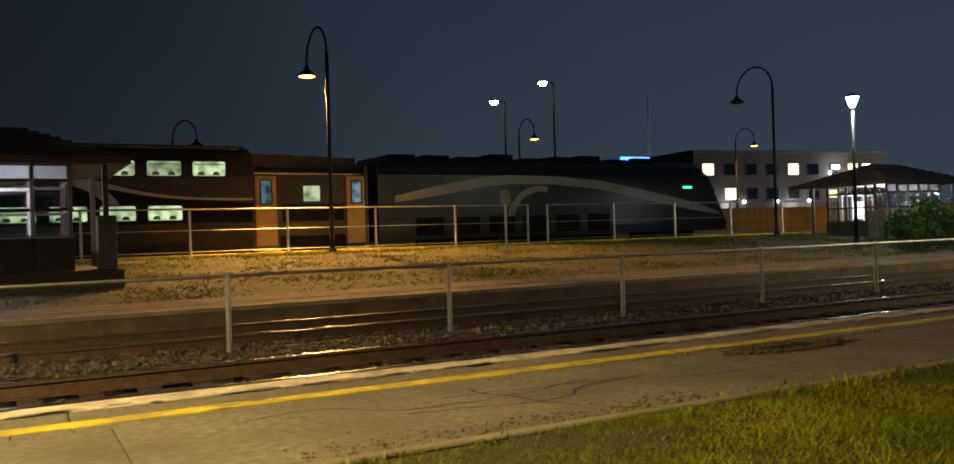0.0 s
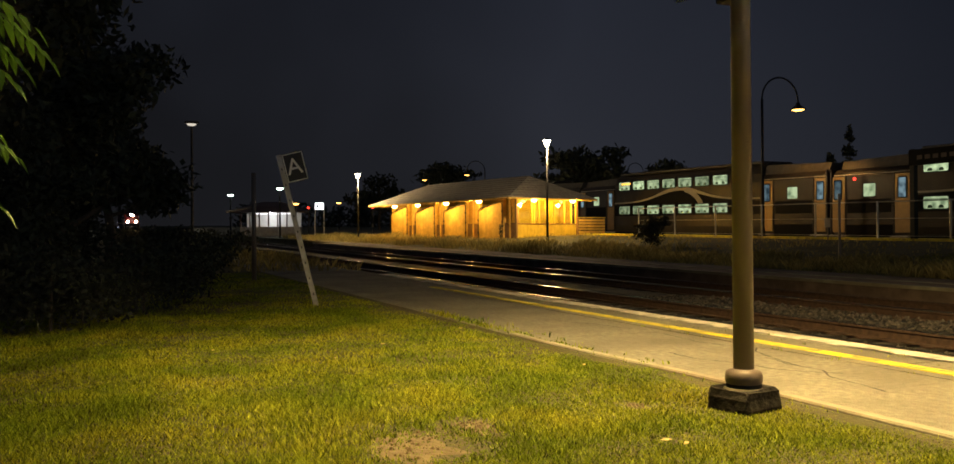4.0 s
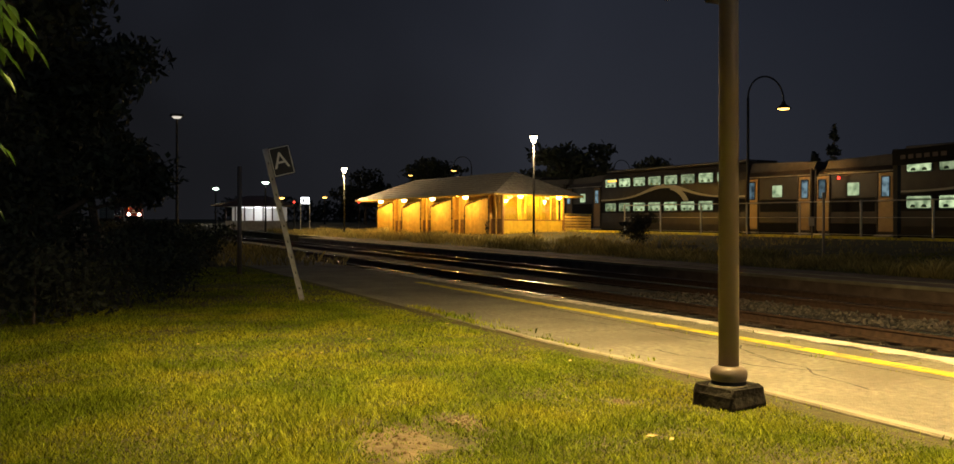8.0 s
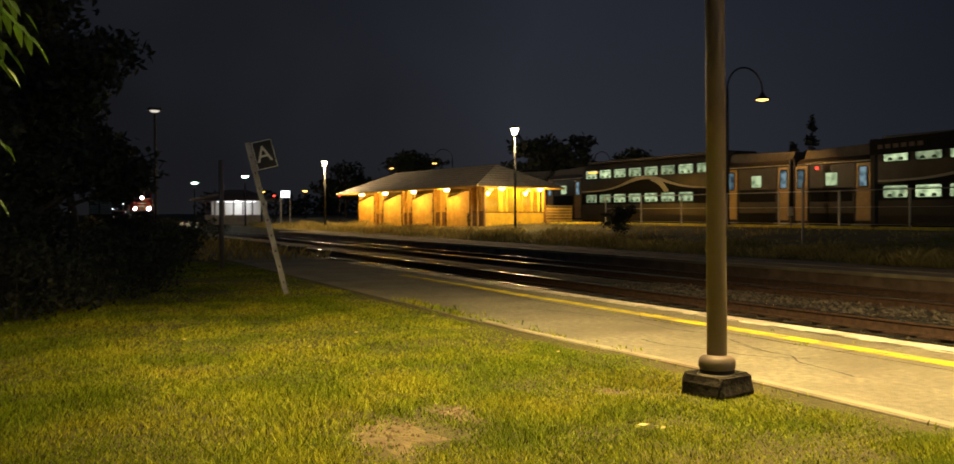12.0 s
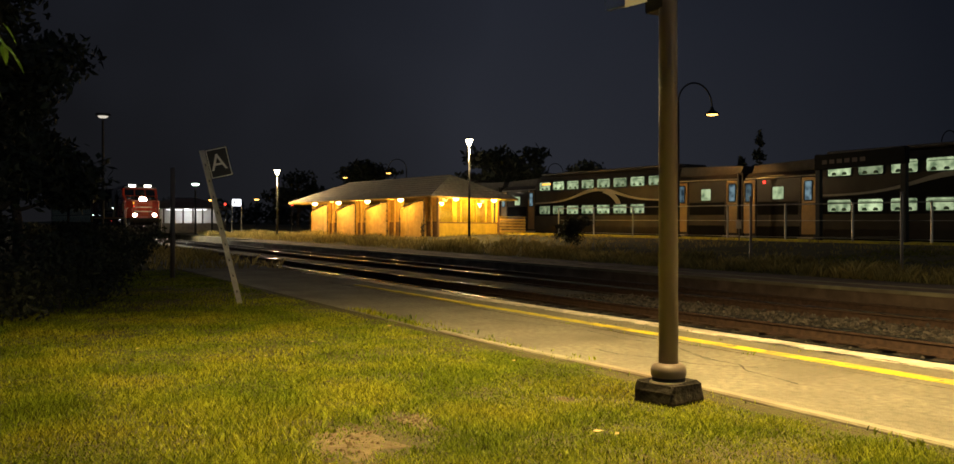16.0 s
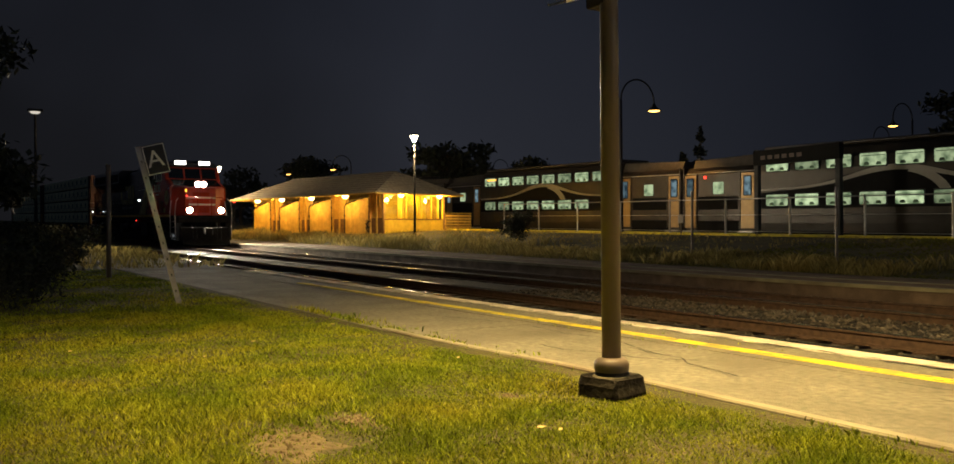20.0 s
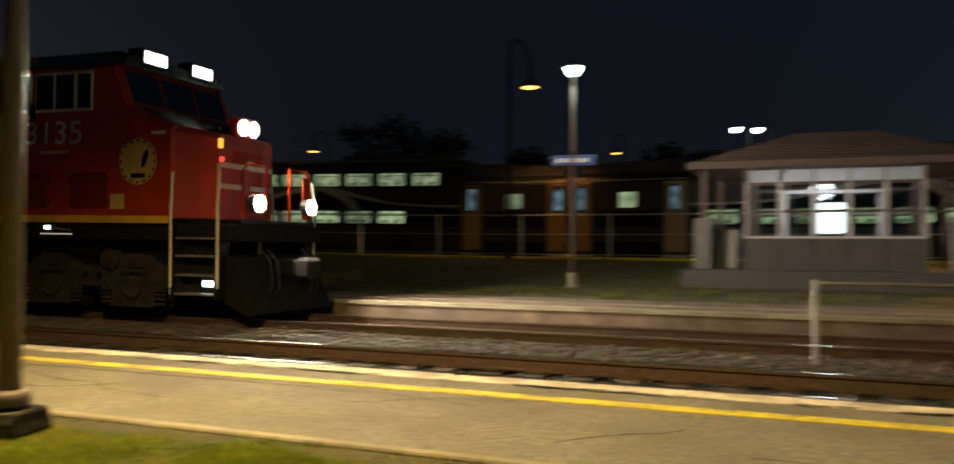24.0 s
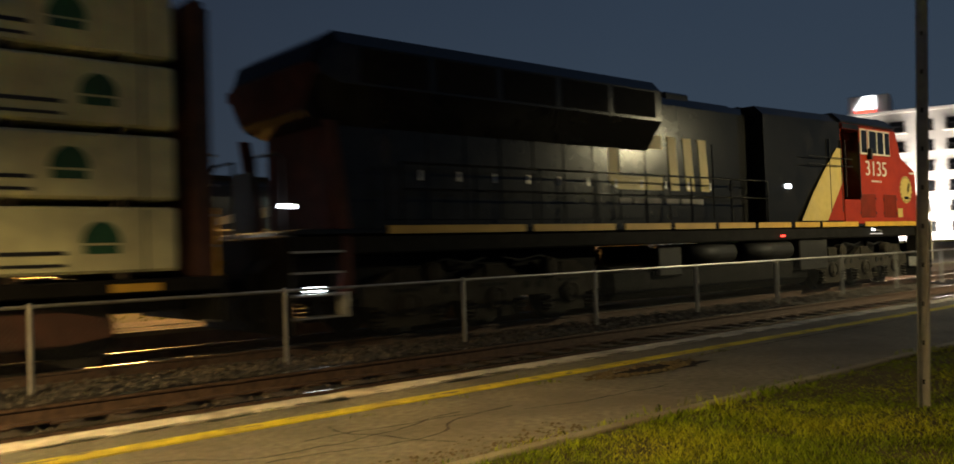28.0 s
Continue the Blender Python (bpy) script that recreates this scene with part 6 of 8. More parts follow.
            part("step_cheek", bm, M["locoblack"], base)
        bm = bmesh.new()
        box(bm, -1.10, -0.28, min(s * 1.16, s * 1.19), max(s * 1.16, s * 1.19), 0.40, 1.62)
        part("step_back", bm, M["locoblack"], base)
        bm = bmesh.new()
        box(bm, -0.72, -0.50, min(s * 1.20, s * 1.24), max(s * 1.20, s * 1.24), 0.56, 0.66, bevel=0.02)
        part("step_light", bm, M["lit_step"], base, "white step light")
        bm = bmesh.new()
        box(bm, -1.20, -1.17, min(s * 1.22, s * 1.47), max(s * 1.22, s * 1.47), 0.42, 0.70)
        part("step_plate", bm, M["signwhite"], base)
        # lamp under the cab sill, over the truck
        bm = bmesh.new()
        box(bm, -4.02, -3.86, min(s * 1.38, s * 1.45), max(s * 1.38, s * 1.45), 1.50, 1.56, bevel=0.015)
        f = part("truck_light", bm, M["lit_step"], base, "white truck light on a bracket")
        bm = bmesh.new()
        prism(bm, [(-3.88, 1.55), (-3.42, 1.50), (-3.40, 1.47), (-3.88, 1.51)], 0.10, Matrix.Translation((0, s * 1.40 - 0.05, 0)))
        part("bracket_plate", bm, M["steel"], f)
        # bar glows faintly to look lit by the truck light
        bm = bmesh.new()
        box(bm, -4.10, -3.38, min(s * 1.34, s * 1.44), max(s * 1.34, s * 1.44), 1.405, 1.425)
        part("lamp_tray", bm, M["lit_dim"], f)
    bm = bmesh.new()
    prism(bm, [(-0.25, 1.10), (-0.05, 1.05), (0.34, 0.12), (0.22, 0.08), (-0.25, 0.30)], 2.5, Matrix.Translation((0, -1.25, 0)))
    part("snow_plough", bm, M["dark"], base)
    bm = bmesh.new()
    box(bm, -0.1, 0.55, -0.14, 0.14, 0.72, 1.02, bevel=0.04)
    box(bm, 0.45, 0.75, -0.22, 0.20, 0.68, 1.06, bevel=0.06)
    part("coupler", bm, M["dark"], base)
    for y in (-0.75, -0.55, 0.55, 0.75):
        bm = bmesh.new()
        bent(bm, [(0.1, y, 1.2), (0.3, y, 1.0), (0.36, y, 0.6), (0.26, y, 0.42)], 0.025, 6)
        part("air_hose", bm, M["blackmetal"], base)
    # equipment cabin behind the cab
    bm = bmesh.new()
    rings_body(bm, [(-9.3, sec(1.36, 1.70, 4.56, 0.22)), (-5.70, sec(1.46, 1.70, 4.60, 0.22))])
    part("equipment_cabin", bm, M["locoblack"], base)
    for s in (-1, 1):
        off = s * 1.475
        bm = bmesh.new()
        prism(bm, [(-7.88, 1.78), (-6.58, 1.78), (-5.70, 2.79), (-5.70, 3.68), (-5.95, 3.68), (-6.56, 3.16), (-7.25, 2.50)], 0.02, Matrix.Translation((0, off - 0.01, 0)))
        part("cream_stripe", bm, M["lococream"], base, "slanting cream stripe")
        bm = bmesh.new()
        prism(bm, [(-6.57, 1.78), (-5.68, 1.78), (-5.68, 2.80)], 0.02, Matrix.Translation((0, off - 0.01, 0)))
        part("red_stripe", bm, M["locored"], base)
        bm = bmesh.new()
        prism(bm, [(-5.655, 2.83), (-4.95, 3.68), (-5.655, 3.68)], 0.044, Matrix.Translation((0, s * IN - 0.022, 0)))
        part("cream_stripe", bm, M["lococream"], cab)
        bm = bmesh.new()
        box(bm, -5.655, -4.70, s * W - 0.008, s * W + 0.008, 4.225, 4.36)
        part("cab_side_band", bm, M["locoblack"], cab, "black band over the stripe")
        for z in (3.40, 3.20):
            bm = bmesh.new()
            tube(bm, (-7.6, off + s * 0.10, z), (-5.3, off + s * 0.10, z), 0.014, n=6)
            part("side_handrail", bm, M["blackmetal"], base)
        for q in (-6.36, -5.74):
            bm = bmesh.new()
            box(bm, q - 0.012, q + 0.012, off - 0.018, off + 0.018, 2.0, 3.9)
            part("door_seam", bm, M["blackmetal"], base)
    # long hood with doors
    bm = bmesh.new()
    rings_body(bm, [(-20.85, sec(1.02, 1.70, 4.52, 0.20)), (-9.3, sec(1.02, 1.70, 4.52, 0.20))])
    part("long_hood", bm, M["locoblack"], base, "long black engine hood")
    for k in range(12):
        x = -10.2 - 0.82 * k
        for s in (-1, 1):
            bm = bmesh.new()
            box(bm, x - 0.76, x, s * 1.025 - 0.014, s * 1.025 + 0.014, 1.85, 3.55, bevel=0.008)
            d = part("hood_door", bm, M["locoblack"], base)
            bm = bmesh.new()
            box(bm, x - 0.12, x - 0.07, s * 1.045 - 0.012, s * 1.045 + 0.012, 2.5, 2.66)
            part("latch", bm, M["steel"], d)
    for s in (-1, 1):
        y = s * 1.045
        T = Matrix.Translation((0, y - 0.008, 0))
        # plain block shapes stand in for the railway's wordmark
        for z0, z1 in ((2.46, 2.74), (3.34, 3.62)):
            bm = bmesh.new()
            prism(bm, [(-14.3, z0), (-12.85, z0), (-12.85, z1), (-14.3, z1)], 0.016, T)
            part("side_mark", bm, M["lococream"], base, "cream bar on the hood")
        for q in (-12.62, -12.06, -11.50):
            bm = bmesh.new()
            prism(bm, [(q + 0.06, 2.46), (q + 0.36, 2.46), (q + 0.26, 3.62), (q - 0.04, 3.62)], 0.016, T)
            part("side_mark", bm, M["lococream"], base, "slanted cream bar on the hood")
        bm = bmesh.new()
        prism(bm, [(-14.58, 2.62), (-14.302, 2.46), (-14.302, 3.62), (-14.58, 3.46)], 0.016, T)
        part("side_mark", bm, M["lococream"], base, "cream bar on the hood")
        for a, b in ((-14.3, -13.9), (-13.82, -13.5), (-13.4, -12.9), (-12.75, -12.3), (-12.2, -11.9), (-11.8, -11.4)):
            bm = bmesh.new()
            box(bm, a, b, y - 0.008, y + 0.008, 2.16, 2.29)
            part("text_bar", bm, M["plywood"], base)
    # radiator wings at the rear
    def wing(z0, z1):
        return [(-1.05, z0 - 0.22), (-1.46, z0 + 0.34), (-1.46, z1 - 0.22), (-1.26, z1), (1.26, z1), (1.46, z1 - 0.22), (1.46, z0 + 0.34), (1.05, z0 - 0.22)]
    bm = bmesh.new()
    rings_body(bm, [(-21.44, wing(3.72, 4.22)), (-21.34, wing(3.62, 4.50)), (-21.05, wing(3.52, 4.68)), (-13.35, wing(3.50, 4.68))])
    part("radiator", bm, M["locoblack"], base, "flared black radiator section")
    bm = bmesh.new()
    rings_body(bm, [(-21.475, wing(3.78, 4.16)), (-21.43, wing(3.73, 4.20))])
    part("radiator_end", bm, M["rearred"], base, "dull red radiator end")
    for s in (-1, 1):
        for k in range(5):
            bm = bmesh.new()
            box(bm, -20.7 + 1.46 * k, -19.4 + 1.46 * k, s * 1.46 - 0.012, s * 1.46 + 0.012, 3.90, 4.42, bevel=0.005)
            part("radiator_grille", bm, M["dark"], base)
    for x, w, h in ((-13.0, 0.6, 0.16), (-11.6, 0.45, 0.22), (-10.4, 0.9, 0.10), (-8.4, 0.7, 0.12)):
        bm = bmesh.new()
        box(bm, x - w, x + w, -0.6, 0.6, 4.50, 4.52 + h, bevel=0.04)
        part("roof_hatch", bm, M["locoblack"], base)
    bm = bmesh.new()
    for k in range(5):
        spin(bm, [(0.035, 0.0), (0.05, 0.3)], 8, -11.0 + 0.12 * (k % 3), -0.2 + 0.1 * k, 4.54)
    part("horn", bm, M["dark"], base)
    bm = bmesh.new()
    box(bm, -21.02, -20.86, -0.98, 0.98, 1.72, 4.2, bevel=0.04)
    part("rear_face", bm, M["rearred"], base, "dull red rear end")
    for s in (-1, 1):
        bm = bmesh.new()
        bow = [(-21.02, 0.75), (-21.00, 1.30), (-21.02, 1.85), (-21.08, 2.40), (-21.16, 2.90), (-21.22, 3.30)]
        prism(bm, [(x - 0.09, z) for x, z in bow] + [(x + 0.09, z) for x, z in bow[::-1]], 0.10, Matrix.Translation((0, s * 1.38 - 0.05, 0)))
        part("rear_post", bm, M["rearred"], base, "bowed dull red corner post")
        for z in (0.42, 0.74, 1.06, 1.36):
            bm = bmesh.new()
            box(bm, -21.95, -21.1, min(s * 1.48, s * 1.2), max(s * 1.48, s * 1.2), z, z + 0.03)
            part("step", bm, M["steel"], base)
        bm = bmesh.new()
        box(bm, -21.08, -21.04, min(s * 1.22, s * 1.49), max(s * 1.22, s * 1.49), 0.42, 0.78)
        part("step_plate", bm, M["signwhite"], base)
        if s > 0:
            continue
        bm = bmesh.new()
        box(bm, -21.7, -21.4, min(s * 1.36, s * 1.42), max(s * 1.36, s * 1.42), 0.80, 0.87, bevel=0.01)
        part("step_light", bm, M["lit_step"], base)
        bm = bmesh.new()
        box(bm, -22.05, -21.85, s * 1.40 - 0.02, s * 1.40 + 0.02, 2.0, 2.06)
        part("rear_light", bm, M["lit_step"], base)
        # walkway lights and red marker on the side
        bm = bmesh.new()
        box(bm, -8.45, -8.2, min(s * 1.36, s * 1.42), max(s * 1.36, s * 1.42), 2.58, 2.68, bevel=0.015)
        part("walkway_light", bm, M["lit_step"], base, "white walkway light")
        bm = bmesh.new()
        box(bm, -8.85, -8.68, min(s * 1.44, s * 1.47), max(s * 1.44, s * 1.47), 1.40, 1.44)
        part("red_marker", bm, M["lit_red"], base)
    # pilot plate, coupler, hoses and handrails at the rear
    bm = bmesh.new()
    box(bm, -21.98, -21.90, -1.46, 1.46, 0.20, 1.62, bevel=0.02)
    part("rear_pilot", bm, M["dark"], base)
    bm = bmesh.new()
    box(bm, -22.55, -21.98, -0.14, 0.14, 0.72, 1.02, bevel=0.04)
    box(bm, -22.72, -22.42, -0.20, 0.22, 0.68, 1.06, bevel=0.06)
    part("coupler", bm, M["dark"], base)
    for y in (-0.95, -0.75, -0.55, 0.55, 0.75, 0.95):
        bm = bmesh.new()
        bent(bm, [(-21.96, y, 1.3), (-22.25, y, 1.1), (-22.34, y, 0.62), (-22.2, y, 0.40)], 0.028, 6)
        part("air_hose", bm, M["blackmetal"], base)
    for y in (-1.2, 1.2):
        bm = bmesh.new()
        bent(bm, [(-21.92, y, 1.55), (-21.92, y, 2.72), (-21.92, y * 0.88, 2.82), (-21.92, y * 0.3, 2.82), (-21.92, y * 0.3, 1.68)], 0.028, 6)
        part("end_handrail", bm, M["blackmetal"], base)
    bm = bmesh.new()
    box(bm, -21.94, -21.90, -0.36, 0.36, 1.70, 2.62, bevel=0.01)
    part("end_gate", bm, M["blackmetal"], base)
    for s in (-1, 1):
        side_rail(base, -20.0, -9.4, s * 1.46, 1.70, 2.72, 1.6, "locoblack")
    # under the sill: reservoirs, tank, boxes
    for s in (-1, 1):
        for a, b in ((-12.4, -10.7), (-10.2, -8.2)):
            bm = bmesh.new()
            tube(bm, (a, s * 1.18, 1.08), (b, s * 1.18, 1.08), 0.23, n=16)
            part("air_tank", bm, M["tank"], base, smooth=True)
        bm = bmesh.new()
        box(bm, -7.9, -6.5, min(s * 0.9, s * 1.40), max(s * 0.9, s * 1.40), 0.55, 1.30, bevel=0.03)
        part("battery_box", bm, M["tank"], base)
        bm = bmesh.new()
        box(bm, -13.5, -12.7, min(s * 0.9, s * 1.36), max(s * 0.9, s * 1.36), 0.65, 1.25, bevel=0.03)
        part("valve_box", bm, M["tank"], base)
    bm = bmesh.new()
    box(bm, -14.9, -7.1, -1.22, 1.22, 0.22, 0.90, bevel=0.14)
    part("fuel_tank", bm, M["dark"], base)
    # trucks
    axles = []
    for xc in (-4.05, -17.9):
        for s in (-1, 1):
            # one casting: a tall pedestal over each axle, arms between them
            top, low = [(-2.72, 0.84)], [(-2.72, 0.52)]
            for k in (-1, 0, 1):
                q = 1.85 * k
                top += [(q - 0.62, 0.86), (q - 0.34, 1.00), (q - 0.26, 1.06), (q + 0.26, 1.06), (q + 0.34, 1.00), (q + 0.62, 0.86)]
                low += [(q - 0.62, 0.50), (q - 0.46, 0.42), (q - 0.48, 0.24), (q - 0.60, 0.16), (q + 0.60, 0.16), (q + 0.48, 0.24), (q + 0.46, 0.42), (q + 0.62, 0.50)]
            top.append((2.72, 0.84))
            low.append((2.72, 0.52))
            bm = bmesh.new()
            prism(bm, [(xc + x, z) for x, z in low + top[::-1]], 0.14, Matrix.Translation((0, s * 1.12 - 0.07, 0)))
            t = part("truck_frame", bm, M["truck"], base, "dusty cast truck side frame")
            for k in (-1, 0, 1):
                q = xc + 1.85 * k
                bm = bmesh.new()
                spin(bm, [(0.0, 0.0), (0.20, 0.0), (0.20, 0.07), (0.165, 0.09), (0.15, 0.06), (0.10, 0.06), (0.08, 0.08), (0.0, 0.08)], 18)
                bm.transform(Matrix.Translation((q, s * 1.19, 0.50)) @ Matrix.Rotation(radians(-90 * s), 4, "X"))
                part("bearing_cap", bm, M["truck"], t)
                bm = bmesh.new()
                box(bm, q - 0.28, q + 0.28, s * 1.195 - 0.012, s * 1.195 + 0.012, 0.70, 0.76)
                part("pedestal_slot", bm, M["dark"], t)
                bm = bmesh.new()
                box(bm, q - 0.24, q + 0.24, s * 1.20 - 0.03, s * 1.20 + 0.03, 0.84, 1.08, bevel=0.02)
                part("spring_seat", bm, M["truck"], t)
                for d in (-0.58, 0.58):
                    bm = bmesh.new()
                    for c in range(4):
                        spin(bm, [(0.07, 0.0), (0.105, 0.015), (0.105, 0.04), (0.07, 0.055)], 10, q + d, s * 1.20, 0.20 + 0.075 * c)
                    part("coil_spring", bm, M["truck"], t)
            for k in (-1, 1):
                for d in (-0.16, 0.16):
                    bm = bmesh.new()
                    tube(bm, (xc + 0.925 * k + d, s * 1.18, 0.69), (xc + 0.925 * k + d, s * 1.205, 0.69), 0.075, n=12)
                    part("frame_hole", bm, M["dark"], t)
                bm = bmesh.new()
                spin(bm, [(0.0, 0.0), (0.19, 0.0), (0.19, 0.16), (0.15, 0.20), (0.06, 0.22), (0.0, 0.22)], 16)
                bm.transform(Matrix.Translation((xc + 1.35 * k, s * 1.10, 0.97)) @ Matrix.Rotation(radians(-90 * s), 4, "X"))
                c = part("brake_cylinder", bm, M["truck"], t)
                bm = bmesh.new()
                bent(bm, [(xc + 1.35 * k, s * 1.2, 1.14), (xc + 1.1 * k, s * 1.22, 1.20), (xc + 0.6 * k, s * 1.2, 1.12), (xc + 0.2 * k, s * 1.2, 1.20)], 0.02, 6)
                part("brake_pipe", bm, M["blackmetal"], c)
                bm = bmesh.new()
                box(bm, xc + 0.75 * k - 0.2, xc + 0.75 * k + 0.2, s * 1.0 - 0.05, s * 1.0 + 0.05, 1.0, 1.28, bevel=0.03)
                part("sand_pipe_bracket", bm, M["dark"], t)
        for k in (-1, 0, 1):
            bm = bmesh.new()
            for s in (-0.753, 0.753):
                tube(bm, (0, s - 0.065, 0), (0, s + 0.065, 0), 0.53, n=24)
                tube(bm, (0, s - 0.10 * (1 if s > 0 else -1), 0), (0, s - 0.065 * (1 if s > 0 else -1), 0), 0.56, n=24)
            tube(bm, (0, -0.8, 0), (0, 0.8, 0), 0.10, n=10)
            for a in range(4):
                box(bm, 0.16, 0.42, -0.84, -0.82, -0.03, 0.03, Matrix.Rotation(a * math.pi / 2, 4, "Y"))
            w = part("wheelset", bm, M["wheel"], base)
            w.location = (xc + 1.85 * k, 0, 0.53)
            axles.append(w)
        bm = bmesh.new()
        box(bm, xc - 2.95, xc + 2.95, -0.95, 0.95, 0.60, 1.34, bevel=0.05)
        part("traction_gear", bm, M["dark"], base)
    return base, axles


def lumber_car(label):
    """A bulkhead flat car with wrapped lumber in four courses; its front end is the origin."""
    base = thing("lumber_car", label, "freight car")
    L = 22.0
    bm = bmesh.new()
    box(bm, -L, -0.1, -1.45, 1.45, 0.92, 1.10, bevel=0.02)
    part("deck", bm, M["dark"], base)
    for x in (-0.35, -L + 0.25):
        bm = bmesh.new()
        box(bm, x - 0.10, x + 0.10, -1.45, 1.45, 1.10, 4.72, bevel=0.02)
        b = part("bulkhead", bm, M["rustdark"], base, "dark rusty steel bulkhead")
        for y in (-1.3, -0.65, 0, 0.65, 1.3):
            bm = bmesh.new()
            box(bm, x + 0.10, x + 0.20, y - 0.06, y + 0.06, 1.10, 4.65)
            part("bulkhead_rib", bm, M["rustdark"], b)
    # end sill, brake rigging and ladder
    for x in (-0.06, -L - 0.02):
        bm = bmesh.new()
        box(bm, x - 0.04, x + 0.04, -1.45, 1.45, 0.48, 1.12, bevel=0.01)
        part("end_sill", bm, M["dark"], base)
    bm = bmesh.new()
    spin(bm, [(0.22, 0.0), (0.26, 0.02), (0.26, 0.05), (0.22, 0.06)], 18)
    bm.transform(Matrix.Translation((-0.10, -0.6, 2.3)) @ Matrix.Rotation(radians(90), 4, "Y"))
    part("brake_wheel", bm, M["dark"], base)
    for z in (0.50, 0.85, 1.5, 1.9, 2.3, 2.7):
        bm = bmesh.new()
        tube(bm, (-0.12, -1.42, z), (-0.12, -0.98, z), 0.016, n=6)
        part("ladder_rung", bm, M["steel"], base)
    bm = bmesh.new()
    box(bm, 0.0, 0.62, -0.13, 0.13, 0.70, 1.0, bevel=0.04)
    part("coupler", bm, M["dark"], base)
    for s in (-1, 1):
        bm = bmesh.new()
        tube(bm, (-0.1, s * 1.35, 1.1), (-0.1, s * 1.35, 2.0), 0.025, n=6)
        part("end_grab", bm, M["locoyellow"], base)
    for c in range(4):
        z0 = 1.12 + 0.905 * c
        for k in range(4):
            x1 = -0.62 - 5.25 * k
            for s in (-1, 1):
                bm = bmesh.new()
                box(bm, x1 - 5.15, x1, min(s * 0.06, s * 1.36), max(s * 0.06, s * 1.36), z0 + 0.07, z0 + 0.88, bevel=0.035)
                b = part("lumber_pack", bm, M["container"], base, "lumber bundle in printed cream wrap")
                for q in range(4):
                    xx = x1 - 0.7 - 1.25 * q
                    bm = bmesh.new()
                    box(bm, xx - 0.045, xx + 0.045, min(s * 0.1, s * 1.34), max(s * 0.1, s * 1.34), z0 - 0.01, z0 + 0.075)
                    part("bearer", bm, M["tie"], b)
                for q in range(3):
                    xx = x1 - 0.95 - 1.7 * q - 0.35 * (c % 2)
                    bm = bmesh.new()
                    prism(bm, [(xx + 0.23 * math.cos(a), z0 + 0.44 + 0.26 * math.sin(a)) for a in [math.pi * j / 16 for j in range(17)]], 0.012, Matrix.Translation((0, s * 1.363 - 0.006, 0)))
                    part("print", bm, M["green"], b, "dark green arched print")
                    bm = bmesh.new()
                    box(bm, xx - 0.20, xx + 0.20, s * 1.362 - 0.006, s * 1.362 + 0.006, z0 + 0.31, z0 + 0.41)
                    part("print_bar", bm, M["green"], b)
                for q in range(3):
                    xx = x1 - 0.42 - 2.1 * q
                    bm = bmesh.new()
                    box(bm, xx - 0.012, xx + 0.012, s * 1.3605 - 0.004, s * 1.3605 + 0.004, z0 + 0.09, z0 + 0.87)
                    part("strap", bm, M["blackmetal"], b)
                bm = bmesh.new()
                for q in range(3):
                    xx = x1 - 1.75 - 1.7 * q - 0.35 * (c % 2)
                    box(bm, xx - 0.38, xx + 0.38, s * 1.362 - 0.006, s * 1.362 + 0.006, z0 + 0.30, z0 + 0.35)
                    box(bm, xx - 0.38, xx + 0.38, s * 1.362 - 0.006, s * 1.362 + 0.006, z0 + 0.16, z0 + 0.20)
                part("print_bar", bm, M["signface"], b)
    for xc in (-2.6, -L + 2.6):
        for s in (-1, 1):
            bm = bmesh.new()
            prism(bm, [(xc - 1.25, 0.40), (xc - 0.5, 0.30), (xc + 0.5, 0.30), (xc + 1.25, 0.40), (xc + 1.2, 0.62), (xc + 0.45, 0.78), (xc - 0.45, 0.78), (xc - 1.2, 0.62)], 0.14, Matrix.Translation((0, s * 1.0 - 0.07, 0)))
            part("truck_frame", bm, M["rustdark"], base)
        for k in (-0.89, 0.89):
            bm = bmesh.new()
            for s in (-0.753, 0.753):
                tube(bm, (xc + k, s - 0.06, 0.46), (xc + k, s + 0.06, 0.46), 0.46, n=20)
            tube(bm, (xc + k, -0.8, 0.46), (xc + k, 0.8, 0.46), 0.08, n=8)
            part("wheelset", bm, M["wheel"], base)
    bm = bmesh.new()
    box(bm, -L - 0.4, 0.3, -0.25, 0.25, 0.62, 0.94, bevel=0.03)
    part("centre_sill", bm, M["dark"], base)
    for k in range(6):
        bm = bmesh.new()
        box(bm, -1.5 - 3.0 * k, -0.9 - 3.0 * k, -1.47, -1.45, 0.95, 1.05)
        part("reflector_strip", bm, M["locoyellow"], base)
    return base


loco, loco_axles = locomotive()
cars = [lumber_car("bulkhead flat car stacked with cream-wrapped lumber bundles"), None]
cars[1] = copy_thing(cars[0], Matrix.Identity(4))
for c in cars:
    tagged(c, group="lumber cars")

# front of the locomotive along the line, second by second
RUN = [(0, -234.0), (4, -196.5), (8, -158.0), (12, -119.0), (15, -90.8), (17.5, -68.1), (19, -55.6), (20, -47.0), (20.5, -42.6), (21.5, -33.6), (22.5, -24.1), (23, -19.25), (23.5, -14.3), (24, -9.4), (24.5, -4.7), (25, 0.0), (25.5, 4.7), (26, 9.4), (26.5, 14.1), (27, 18.7), (27.5, 23.45), (28, 28.1)]
RUN_T, RUN_X = [r[0] for r in RUN], [r[1] for r in RUN]


